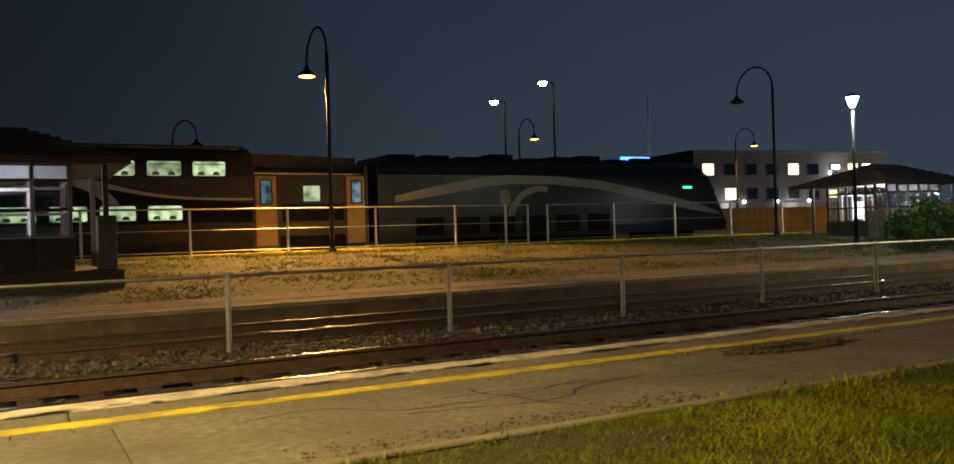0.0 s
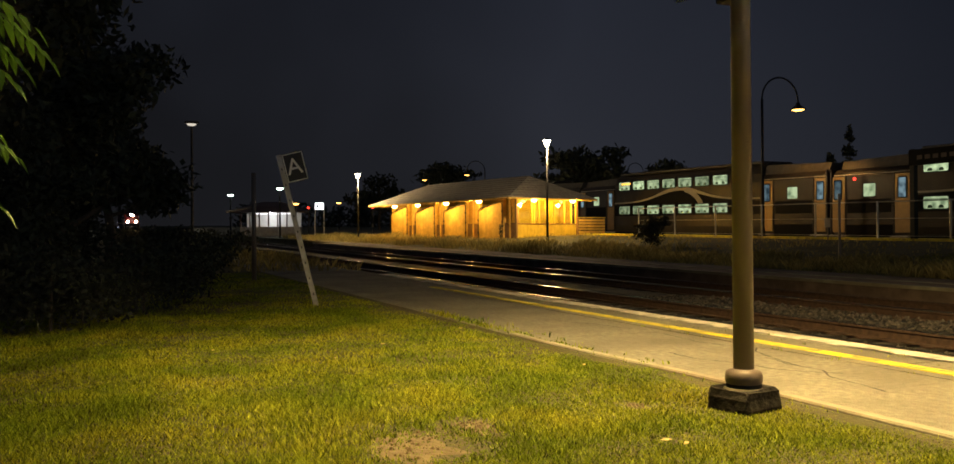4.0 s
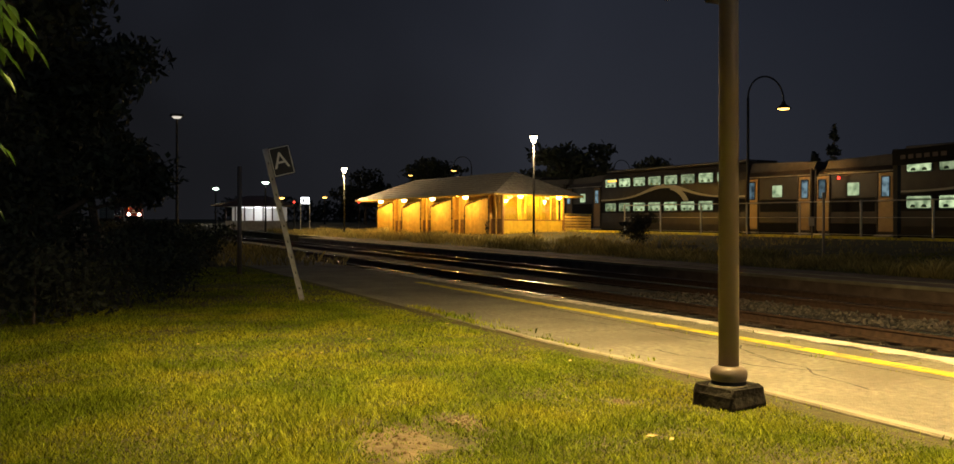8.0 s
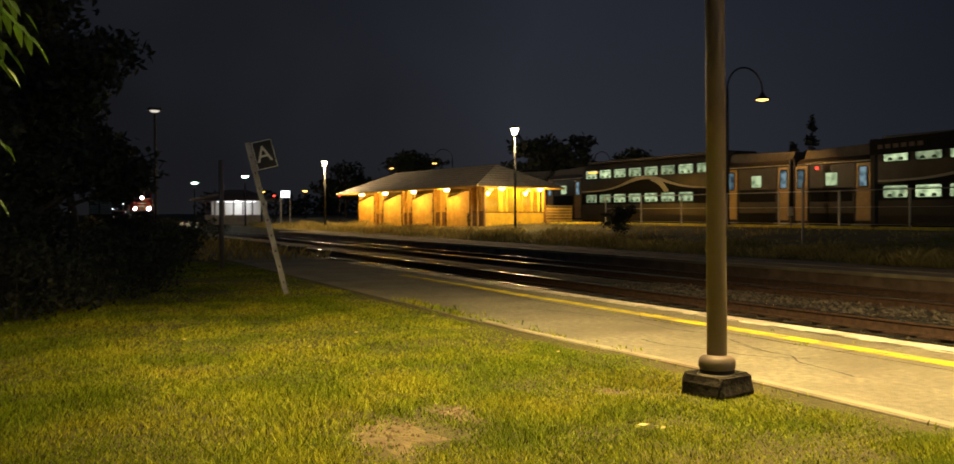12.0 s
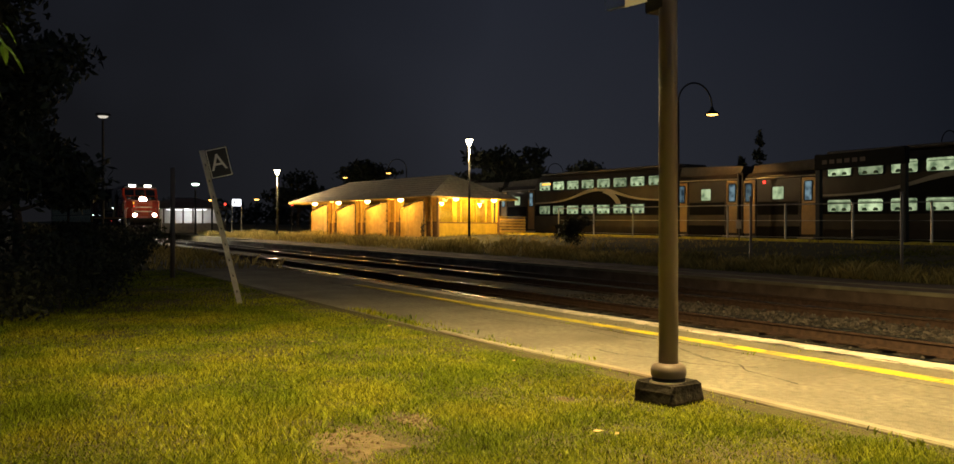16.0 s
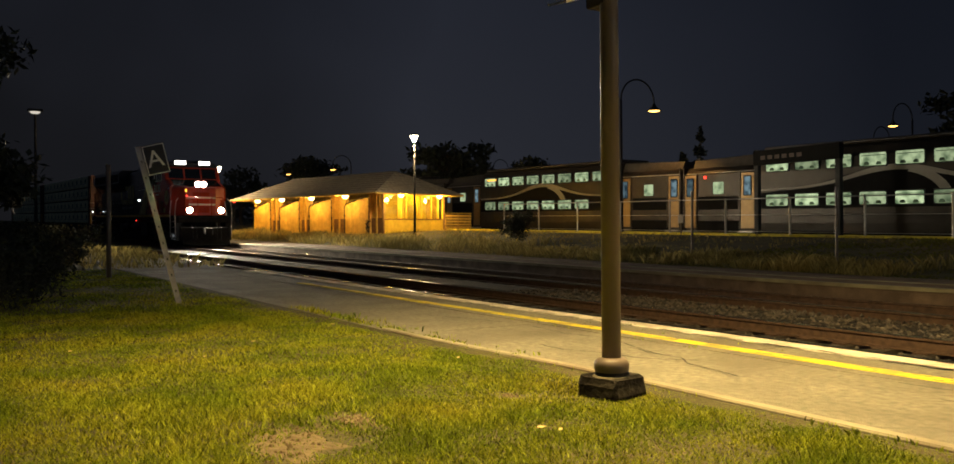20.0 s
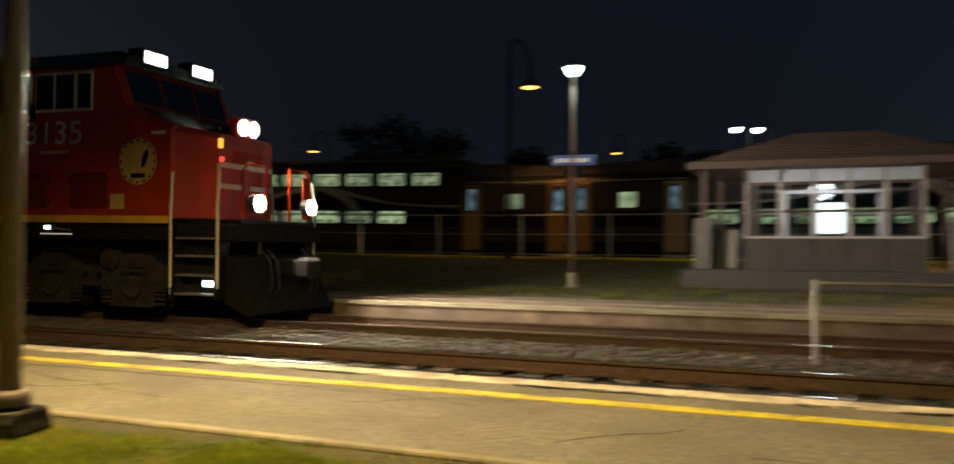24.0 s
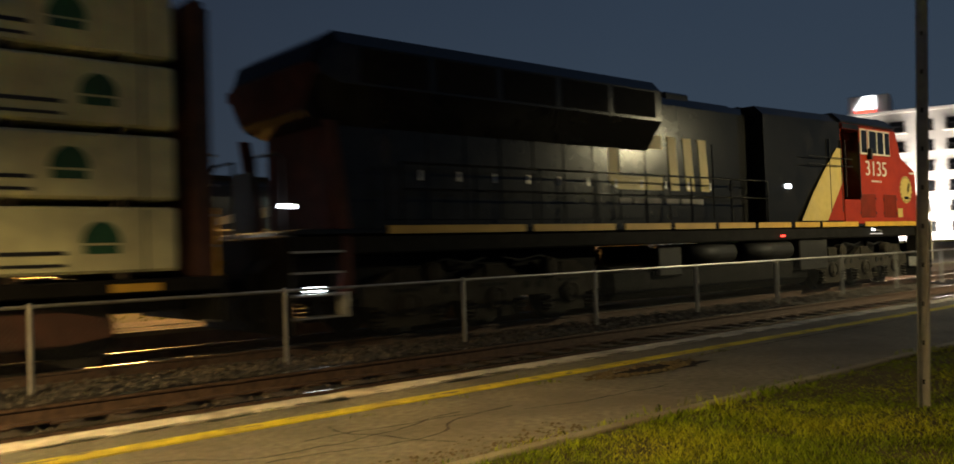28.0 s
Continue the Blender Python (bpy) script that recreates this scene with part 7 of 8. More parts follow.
def on_line(x, back):
    """Pose on the main track of a vehicle whose front is at x and whose rear is back metres behind."""
    y0, y1 = TRACK_B + bend(x), TRACK_B + bend(x - back)
    return pose(x, y0, RAIL_TOP + rise(x), 0, math.degrees(math.atan2(rise(x - back) - rise(x), back)), math.degrees(math.atan2(y0 - y1, back)))


def motions():
    walk(loco, [(t, on_line(x, 22.0)) for t, x in RUN])
    for k, c in enumerate(cars):
        walk(c, [(t, on_line(x - 22.9 - 23.0 * k, 22.0)) for t, x in RUN])
    spin_t = [0.08 * k for k in range(350)] + [28.0]
    for w in loco_axles:
        m = Matrix.Translation(w.location)
        rows = []
        for t in spin_t:
            x = float(np.interp(t, RUN_T, RUN_X))
            rows.append((t, m @ Matrix.Rotation(x / 0.53, 4, "Y")))
        walk(w, rows)

# ---- pipe fence and sign gantry by the commuter platform ----
def pipe_fence(x0, x1, y, label, step=3.5, zoff=0.0):
    base = thing("pipe_fence", label, "fence", group="pipe fences")
    n = round((x1 - x0) / step)
    bm = bmesh.new()
    tube(bm, (0, 0, -0.2), (0, 0, 1.68), 0.045, n=8)
    me = mesh_of("fence_post", bm, M["steel"])
    pts = []
    for k in range(n + 1):
        x = x0 + (x1 - x0) * k / n
        yy = y + bend(x)
        z = 0.60 + rise(x) + zoff
        pts.append((x, yy, z))
        piece("fence_post", me, base, pose(x, yy, z))
    for h in (1.64, 0.90, 0.14):
        for p, q in zip(pts, pts[1:]):
            bm = bmesh.new()
            tube(bm, (p[0], p[1], p[2] + h), (q[0], q[1], q[2] + h), 0.026 if h > 1.3 else 0.012, n=6)
            part("fence_rail", bm, M["steel"], base)


pipe_fence(-46.5, 20.0, 31.5, "galvanised pipe fence before the parked commuter train")
pipe_fence(21.0, 50.0, 31.5, "galvanised pipe fence past the commuter locomotive")


def gantry():
    base = thing("sign_gantry", "black metal station sign frame on two posts", "sign", -25.2, 30.9, 0.62)
    base.scale = (1.4, 1.4, 1.16)
    for x in (-1.52, 1.52):
        bm = bmesh.new()
        box(bm, x - 0.09, x + 0.09, -0.07, 0.07, -0.2, 3.45, bevel=0.01)
        part("post", bm, M["blackmetal"], base)
    bm = bmesh.new()
    box(bm, -1.62, 1.62, -0.10, 0.10, 2.85, 3.42, bevel=0.015)
    board = part("sign_board", bm, M["coachdark"], base)
    for k in range(6):
        bm = bmesh.new()
        box(bm, -1.3 + 0.28 * k, -1.12 + 0.28 * k, -0.108, -0.10, 3.05, 3.20)
        part("text_bar", bm, M["frame"], board)
    bm = bmesh.new()
    box(bm, -1.55, 1.55, -0.05, 0.05, 0.25, 0.32)
    part("foot_rail", bm, M["blackmetal"], base)


gantry()


def thin_post(x, y, z, h, label, plate=False):
    base = thing("thin_post", label, "post", x, y, z, group="thin posts")
    bm = bmesh.new()
    tube(bm, (0, 0, -0.1), (0, 0, h), 0.04, n=8)
    part("post", bm, M["steel" if x > 0 else "pole"], base)
    if plate:
        bm = bmesh.new()
        box(bm, -0.18, 0.18, -0.05, -0.03, h - 0.45, h - 0.02, bevel=0.004)
        part("plate", bm, M["plywood"], base)


thin_post(-20.6, 20.2, 0.1, 2.2, "thin steel post on the grass bank")
thin_post(-15.2, 20.2, 0.0, 2.2, "thin steel post on the grass bank")
thin_post(14.2, 23.6, 0.15, 2.3, "thin steel sign post on the grass bank", True)
thin_post(-31.5, 30.2, 0.5, 1.3, "short post with a small pale plate", True)
thin_post(37.4, 44.0, 0.3, 9.6, "tall thin mast behind the commuter locomotive")


# ---- buildings behind the tracks ----
def far_building():
    base = thing("apartment_building", "low dark apartment building with lit windows", "building", 73.0, 78.0, 0.3, -8.0)
    W, H, D = 30.0, 9.6, 12.0
    bm = bmesh.new()
    box(bm, 0, W, 0, D, -0.5, H)
    part("wall", bm, M["brickred"], base)
    bm = bmesh.new()
    box(bm, -0.3, W + 0.3, -0.3, D + 0.3, H, H + 0.35, bevel=0.05)
    part("roof", bm, M["coachroof"], base)
    random.seed(5)
    for r in range(3):
        for k in range(9):
            x, z = 1.2 + 3.2 * k, 0.9 + 3.0 * r
            bm = bmesh.new()
            box(bm, x - 0.08, x + 1.68, -0.06, 0.02, z - 0.08, z + 1.48, bevel=0.01)
            w = part("window", bm, M["frame"], base)
            bm = bmesh.new()
            box(bm, x, x + 1.6, -0.075, -0.055, z, z + 1.4)
            part("pane", bm, M["lit_home"] if (r, k) in ((2, 0), (2, 4), (1, 1), (1, 6), (2, 7)) else M["winglass"], w)
    for k in range(6):
        x = 2.0 + 5.0 * k
        bm = bmesh.new()
        spin(bm, [(0.05, 0.0), (0.16, 0.05), (0.18, 0.25), (0.10, 0.35)], 10, x, -0.25, 3.4)
        part("wall_lamp", bm, M["lit_white"], base, "white wall lamp")
    bm = bmesh.new()
    box(bm, 21.0, 21.9, -0.35, -0.05, 7.6, 8.1, bevel=0.03)
    part("flood_lamp", bm, M["lit_white"], base, "white flood lamp")
    m = Matrix.Translation((73.0, 78.0, 0.3)) @ Matrix.Rotation(radians(-8), 4, "Z")
    for x, z, e in ((4.5, 3.2, 160), (14.5, 3.2, 160), (21.4, 7.2, 260)):
        w = m @ Vector((x, -0.9, z))
        lamp("wall_lamp_light", w.x, w.y, w.z, e, WHITE, 0.2)


far_building()


def tower_block():
    base = thing("tower_block", "tall floodlit pale apartment block with balconies", "building", 142.0, 50.0, 0.0, -70.0)
    W, D, H = 34.0, 15.0, 20.5
    bm = bmesh.new()
    box(bm, -W / 2, W / 2, 0, D, -1.0, H)
    part("wall", bm, M["palewall"], base)
    bm = bmesh.new()
    box(bm, -W / 2 - 0.3, W / 2 + 0.3, -0.3, D, H, H + 0.5, bevel=0.05)
    part("roof", bm, M["palewall"], base)
    bm = bmesh.new()
    box(bm, -W / 2 + 0.5, -W / 2 + 6.5, 1.0, 8.0, H + 0.5, H + 3.4, bevel=0.08)
    part("roof_cabin", bm, M["palewall"], base)
    for r in range(6):
        for k in range(8):
            x, z = -W / 2 + 2.2 + 4.0 * k, 1.6 + 3.15 * r
            bm = bmesh.new()
            box(bm, x, x + 2.3, -0.05, 0.02, z, z + 1.8, bevel=0.02)
            w = part("window", bm, M["frame"], base)
            bm = bmesh.new()
            box(bm, x + 0.12, x + 2.18, -0.07, -0.045, z + 0.1, z + 1.7)
            part("pane", bm, M["lit_flat"] if (r * 5 + k * 3) % 11 == 0 else M["winglass"], w)
            if k % 2:
                bm = bmesh.new()
                box(bm, x - 0.3, x + 2.6, -1.3, -0.02, z - 0.25, z - 0.08, bevel=0.02)
                b = part("balcony", bm, M["palewall"], base)
                bm = bmesh.new()
                for q in range(7):
                    tube(bm, (x - 0.25 + 0.47 * q, -1.25, z - 0.1), (x - 0.25 + 0.47 * q, -1.25, z + 0.85), 0.03, n=6)
                tube(bm, (x - 0.3, -1.25, z + 0.85), (x + 2.6, -1.25, z + 0.85), 0.04, n=6)
                part("balcony_rail", bm, M["blackmetal"], b)
    bm = bmesh.new()
    prism(bm, [(-15.6, H + 1.2), (-14.2, H + 3.3), (-12.6, H + 3.3), (-12.6, H + 1.2)], 0.2, Matrix.Translation((0, 0.75, 0)))
    part("roof_sign", bm, M["lit_board"], base, "bright white roof sign")
    bm = bmesh.new()
    box(bm, -15.4, -12.7, 0.75, 0.95, H + 0.6, H + 1.1)
    part("roof_sign_red", bm, M["lit_red"], base)
    m = Matrix.Translation((142.0, 50.0, 0.0)) @ Matrix.Rotation(radians(-70), 4, "Z")
    for x in (-12, -4, 5, 13):
        bm = bmesh.new()
        box(bm, x - 0.4, x + 0.4, -6.4, -6.0, 0.0, 0.6, bevel=0.04)
        part("flood_lamp", bm, M["blackmetal"], base, "ground flood lamp")
        w = m @ Vector((x, -6.2, 1.2))
        lamp("facade_flood_light", w.x, w.y, w.z, 9000, (1.0, 0.93, 0.86), 0.4)


tower_block()

# a second shelter of the same kind, and the low wall behind the hedge
copy_thing(bpy.data.objects["waiting_shelter"], pose(35.9, 24.6, 0.32))
lamp("shelter_light", 35.9, 26.1, 2.55, 260, (0.90, 0.92, 1.0), 0.3)


def low_wall(x0, x1, y, h, label):
    base = thing("board_fence", label, "fence", x0, y, 0.3)
    bm = bmesh.new()
    box(bm, -0.06, 0.06, -0.02, 0.02, -0.2, h)
    me = mesh_of("board", bm, M["wood"])
    k = 0
    while x0 + k * 0.15 < x1 and k < 200:
        piece("board", me, base, pose(k * 0.15, 0, 0))
        k += 1
    for z in (0.3, h - 0.2):
        bm = bmesh.new()
        box(bm, 0, x1 - x0, 0.02, 0.07, z, z + 0.09)
        part("rail", bm, M["wood"], base)


low_wall(40.0, 68.0, 41.0, 1.9, "weathered board fence lit orange behind the platform")


# ---- small things far down the line ----
def far_hut(x, y, z):
    base = thing("far_shelter", "small distant platform shelter with lit windows", "shelter", x, y, z, 70.0)
    bm = bmesh.new()
    box(bm, -3.0, 3.0, 0.0, 3.0, 0.0, 1.0, bevel=0.02)
    part("low_wall", bm, M["plywood"], base)
    for k in range(7):
        bm = bmesh.new()
        box(bm, -3.0 + 0.97 * k, -2.88 + 0.97 * k, 0.0, 0.1, 1.0, 2.5)
        part("mullion", bm, M["frame"], base)
    bm = bmesh.new()
    box(bm, -2.95, 2.95, 2.8, 2.9, 1.0, 2.5)
    part("back_panel", bm, M["signwhite"], base)
    bm = bmesh.new()
    rings_body(bm, [(-4.2, [(-1.2, 2.5), (-1.2, 2.62), (1.5, 2.66), (4.2, 2.62), (4.2, 2.5)]), (-1.0, [(-1.2, 2.5), (0.2, 3.2), (1.5, 3.7), (2.8, 3.2), (4.2, 2.5)]), (1.0, [(-1.2, 2.5), (0.2, 3.2), (1.5, 3.7), (2.8, 3.2), (4.2, 2.5)]), (4.2, [(-1.2, 2.5), (-1.2, 2.62), (1.5, 2.66), (4.2, 2.62), (4.2, 2.5)])])
    part("roof", bm, M["tileroof"], base)
    bm = bmesh.new()
    box(bm, -2.0, 2.0, 1.3, 1.6, 2.38, 2.46)
    part("tube_lamp", bm, M["lit_room"], base)
    m = Matrix.Translation((x, y, z)) @ Matrix.Rotation(radians(70), 4, "Z")
    w = m @ Vector((0, 1.4, 2.2))
    lamp("far_shelter_light", w.x, w.y, w.z, 70, WHITE, 0.2)


far_hut(-93.0, 13.2, 1.22)


def info_box(x, y, z):
    base = thing("lit_sign_box", "lit white sign box on two thin posts", "sign", x, y, z, 78.0)
    for q in (-0.45, 0.45):
        bm = bmesh.new()
        tube(bm, (q, 0, -0.1), (q, 0, 2.6), 0.05, n=8)
        part("post", bm, M["numwhite"], base)
    bm = bmesh.new()
    box(bm, -0.42, 0.42, -0.1, 0.1, 2.6, 3.25, bevel=0.03)
    part("sign_box", bm, M["lit_board"], base, "glowing white sign box")
    bm = bmesh.new()
    box(bm, -0.25, -0.08, -0.12, -0.10, 2.75, 3.1)
    part("sign_mark", bm, M["signface"], base)


info_box(-86.0, 17.2, 1.25)


def mast_lamp(x, y, z, h, lens, label):
    base = thing("yard_lamp", label, "street lamp", x, y, z, group="far yard lamps")
    bm = bmesh.new()
    tube(bm, (0, 0, -0.1), (0, 0, h), 0.11, 0.07, 8)
    part("mast", bm, M["blackmetal"], base)
    bm = bmesh.new()
    box(bm, -0.3, 0.3, -0.45, 0.45, h, h + 0.16, bevel=0.04)
    part("lamp_head", bm, M["blackmetal"], base)
    bm = bmesh.new()
    spin(bm, [(0.05, -0.16), (0.26, -0.10), (0.33, 0.0)], 12, 0, 0, h)
    part("lamp_lens", bm, M[lens], base, "glowing lens")


mast_lamp(-62.0, 3.7, 0.0, 8.9, "lit_dim", "tall dark yard mast with a weak lamp")
mast_lamp(-84.0, 13.0, 0.6, 5.2, "lit_green", "far lamp post with a greenish glow")
mast_lamp(-98.0, 9.8, 0.6, 5.2, "lit_green", "far lamp post with a greenish glow")
mast_lamp(-88.0, 15.2, 0.6, 3.9, "lit_sodium", "far lamp post with an orange glow")
mast_lamp(-104.0, 13.6, 0.6, 3.6, "lit_sodium", "far lamp post with an orange glow")
mast_lamp(-110.0, 24.5, 0.6, 4.9, "lit_sodium", "far lamp post with an orange glow")


def signal(x, y, z, h, lens, label):
    base = thing("railway_signal", label, "signal", x, y, z, group="railway signals")
    bm = bmesh.new()
    tube(bm, (0, 0, -0.1), (0, 0, h), 0.05, n=8)
    part("mast", bm, M["blackmetal"], base)
    bm = bmesh.new()
    box(bm, -0.12, 0.12, -0.12, 0.12, h - 0.1, h + 0.4, bevel=0.02)
    part("signal_head", bm, M["blackmetal"], base)
    bm = bmesh.new()
    spin(bm, [(0.10, 0.0), (0.10, 0.05)], 12)
    bm.transform(Matrix.Translation((0.12, -0.05, h + 0.15)) @ Matrix.Rotation(radians(90), 4, "Y"))
    part("signal_lens", bm, M[lens], base, "glowing red lens")


signal(-80.0, 15.0, 1.05, 2.6, "lit_red", "small railway signal showing red")
signal(-76.5, 20.2, 1.1, 2.5, "lit_red", "small railway signal showing red")


# ---- dark hole in the platform, litter by the kerb ----
def platform_hole():
    # the hollow is drawn as a flat dark sheet
    bm = bmesh.new()
    n = 26
    rng = np.random.default_rng(3)
    vs = []
    for k in range(n):
        a = 2 * math.pi * k / n
        q = rng.uniform(0.8, 1.15)
        vs.append(bm.verts.new((6.5 + 0.66 * q * math.cos(a), 5.5 + 0.19 * q * math.sin(a), 0.006)))
    bm.faces.new(vs)
    tagged(part("pothole", bm, M["darkblock"]), "dark broken hollow in the platform surface", "pothole", kind="structure")
    verts, faces = [], []
    for k in range(240):
        a = rng.uniform(0, 6.3)
        q = rng.normal(1.0, 0.15)
        x, y = 6.3 + 0.55 * q * math.cos(a), 5.55 + 0.16 * q * math.sin(a)
        s = rng.uniform(0.008, 0.03)
        i = len(verts)
        verts += [(x - s, y - s, 0.003), (x + s, y - s * 0.8, 0.003), (x + s * 0.7, y + s, 0.003), (x - s, y + s, 0.003), (x, y, 0.003 + s)]
        faces += [(i, i + 1, i + 4), (i + 1, i + 2, i + 4), (i + 2, i + 3, i + 4), (i + 3, i, i + 4)]
    for k in range(420):
        x = rng.uniform(1.5, 4.2)
        y = rng.normal(4.36, 0.10)
        s = rng.uniform(0.004, 0.012)
        i = len(verts)
        verts += [(x - s, y - s, 0.003), (x + s, y - s * 0.8, 0.003), (x + s * 0.7, y + s, 0.003), (x - s, y + s, 0.003), (x, y, 0.003 + s)]
        faces += [(i, i + 1, i + 4), (i + 1, i + 2, i + 4), (i + 2, i + 3, i + 4), (i + 3, i, i + 4)]
    tagged(soup("rubble", verts, faces, M["bare"]), "loose crumbs of broken platform and soil", "rubble", kind="stuff")


platform_hole()


def cracks():
    """Open cracks across the platform slabs, as thin dirt-filled seams."""
    rng = np.random.default_rng(14)
    for x, y, a, n in ((-6.9, 4.7, 18, 26), (-5.6, 5.2, 170, 20), (-2.4, 5.5, 175, 22), (2.4, 5.0, 12, 30), (4.4, 5.2, 168, 24), (-10.0, 5.1, 25, 22), (0.6, 4.8, 160, 18), (-8.2, 5.5, 8, 34), (-4.6, 4.9, 150, 26), (-3.3, 5.3, 20, 30), (-1.6, 4.7, 70, 14), (3.4, 4.6, 100, 16), (-7.4, 5.9, 172, 24), (1.5, 5.4, 5, 40), (5.8, 4.9, 175, 22)):
        verts, faces = [], []
        d = radians(a)
        for k in range(n):
            w = rng.uniform(0.004, 0.014)
            verts += [(x - w * math.sin(d), y + w * math.cos(d), 0.0035), (x + w * math.sin(d), y - w * math.cos(d), 0.0035)]
            d += rng.normal(0, 0.22)
            d += 0.15 * (radians(a) - d)
            x += 0.07 * math.cos(d)
            y += 0.07 * math.sin(d)
        for k in range(n - 1):
            faces.append((2 * k, 2 * k + 1, 2 * k + 3, 2 * k + 2))
        tagged(soup("platform_crack", verts, faces, M["joint"]), "jagged dirt-filled crack in the platform", "crack", kind="structure")


cracks()


def worn_edge():
    """Chips along the white edge paint where bare concrete and dirt show through."""
    rng = np.random.default_rng(52)
    verts, faces = [], []
    for k in range(260):
        x = rng.uniform(-14, 16)
        inner = rng.random() < 0.6
        y = rng.normal(6.465, 0.018) if inner else rng.normal(6.735, 0.016)
        rx, ry = rng.uniform(0.03, 0.22), rng.uniform(0.012, 0.05 if inner else 0.028)
        n = 9
        i = len(verts)
        for q in range(n):
            a = 2 * math.pi * q / n
            f = rng.uniform(0.55, 1.2)
            verts.append((x + rx * f * math.cos(a), min(y + ry * f * math.sin(a), EDGE_NEAR - 0.003) + bend(x), 0.0095))
        faces.append(tuple(range(i, i + n)))
    tagged(soup("worn_edge_paint", verts, faces, M["asphalt"]), "worn chips in the white platform edge", "worn paint", kind="stuff")
    verts, faces = [], []
    for k in range(110):
        x, y = rng.uniform(-12, 14), rng.normal(6.03, 0.055)
        rx, ry = rng.uniform(0.015, 0.10), rng.uniform(0.006, 0.022)
        n = 8
        i = len(verts)
        for q in range(n):
            a = 2 * math.pi * q / n
            f = rng.uniform(0.5, 1.2)
            verts.append((x + rx * f * math.cos(a), y + ry * f * math.sin(a) + bend(x), 0.0085))
        faces.append(tuple(range(i, i + n)))
    tagged(soup("worn_line_paint", verts, faces, M["asphalt"]), "worn chips in the yellow line", "worn paint", kind="stuff")


worn_edge()

# ---- track details ----
def ties(base, yc):
    """Wooden ties: single pieces near the lawn, one joined part farther off."""
    h = RAIL_TOP
    bm = bmesh.new()
    box(bm, -0.115, 0.115, -1.30, 1.30, -0.34, -0.172, bevel=0.012)
    me = mesh_of("tie", bm, M["tie"])
    random.seed(int(yc * 10))
    x = -26.0
    while x < 46:
        piece("tie", me, base, pose(x + random.uniform(-0.03, 0.03), yc + bend(x) + random.uniform(-0.05, 0.05), h + rise(x) + random.uniform(-0.012, 0.006), 0, 0, random.uniform(-1.5, 1.5)))
        x += 0.54
    bm = bmesh.new()
    x = -26.5
    while x > -110:
        box(bm, x - 0.115, x + 0.115, yc + bend(x) - 1.3, yc + bend(x) + 1.3, h + rise(x) - 0.34, h + rise(x) - 0.172)
        x -= 0.54
    tagged(part("ties_far", bm, M["tie"], base), kind="stuff")
    # tie plates under the rails
    bm = bmesh.new()
    box(bm, -0.09, 0.09, -0.17, 0.17, -0.174, -0.160)
    plate = mesh_of("tie_plate", bm, M["rail"])
    x = -12.0
    while x < 20:
        for s in (-0.753, 0.753):
            piece("tie_plate", plate, base, pose(x, yc + bend(x) + s, h + rise(x)))
        x += 0.54


ties(track_a, TRACK_A)
ties(track_b, TRACK_B)


def stones(name, count, x0, x1, bands, size, seed):
    """Loose ballast stones lying on the bed, denser in the given (y0, y1, z) bands."""
    rng = np.random.default_rng(seed)
    verts, faces = [], []
    for k in range(count):
        y0, y1, z = bands[k % len(bands)]
        x = rng.uniform(x0, x1)
        y = rng.uniform(y0, y1) + bend(x)
        s = size * rng.uniform(0.5, 1.4)
        p = rng.normal(0, 1, (6, 3))
        p = np.array([[1, 0, 0], [-1, 0, 0], [0, 1, 0], [0, -1, 0], [0, 0, 1], [0, 0, -1]]) * s * rng.uniform(0.6, 1.3, (6, 1)) + p * s * 0.18
        i = len(verts)
        verts += [(x + a, y + b, z + rise(x) + c * 0.8) for a, b, c in p]
        faces += [(i + a, i + b, i + c) for a, b, c in ((0, 2, 4), (2, 1, 4), (1, 3, 4), (3, 0, 4), (2, 0, 5), (1, 2, 5), (3, 1, 5), (0, 3, 5))]
    ob = soup(name, verts, faces, M["stone"])
    return tagged(ob, "loose grey and brown ballast stones along the tracks", "ballast", kind="stuff")


z = RAIL_TOP - 0.205
stones("ballast_stones", 24000, -16, 26, [(TRACK_A - 0.66, TRACK_A + 0.66, z), (TRACK_A + 0.85, TRACK_A + 1.6, z), (FENCE_Y - 0.6, FENCE_Y + 0.6, RAIL_TOP - 0.08), (FENCE_Y - 0.9, FENCE_Y + 0.9, RAIL_TOP - 0.08), (TRACK_B - 1.6, TRACK_B - 0.85, z), (TRACK_B - 0.66, TRACK_B + 0.66, z), (TRACK_A - 1.9, TRACK_A - 0.85, z - 0.04)], 0.034, 3)

bed = bmesh.new()
strip(bed, LONG, [(TRACK_A + 1.3, RAIL_TOP - 0.235), (TRACK_A + 1.6, RAIL_TOP - 0.09), (TRACK_B - 1.6, RAIL_TOP - 0.09), (TRACK_B - 1.3, RAIL_TOP - 0.235), (TRACK_B - 1.3, RAIL_TOP - 0.6), (TRACK_A + 1.3, RAIL_TOP - 0.6)])
tagged(part("ballast_between_tracks", bed, M["ballast"]), "dark ballast strip under the wire fence", "ballast", kind="structure")


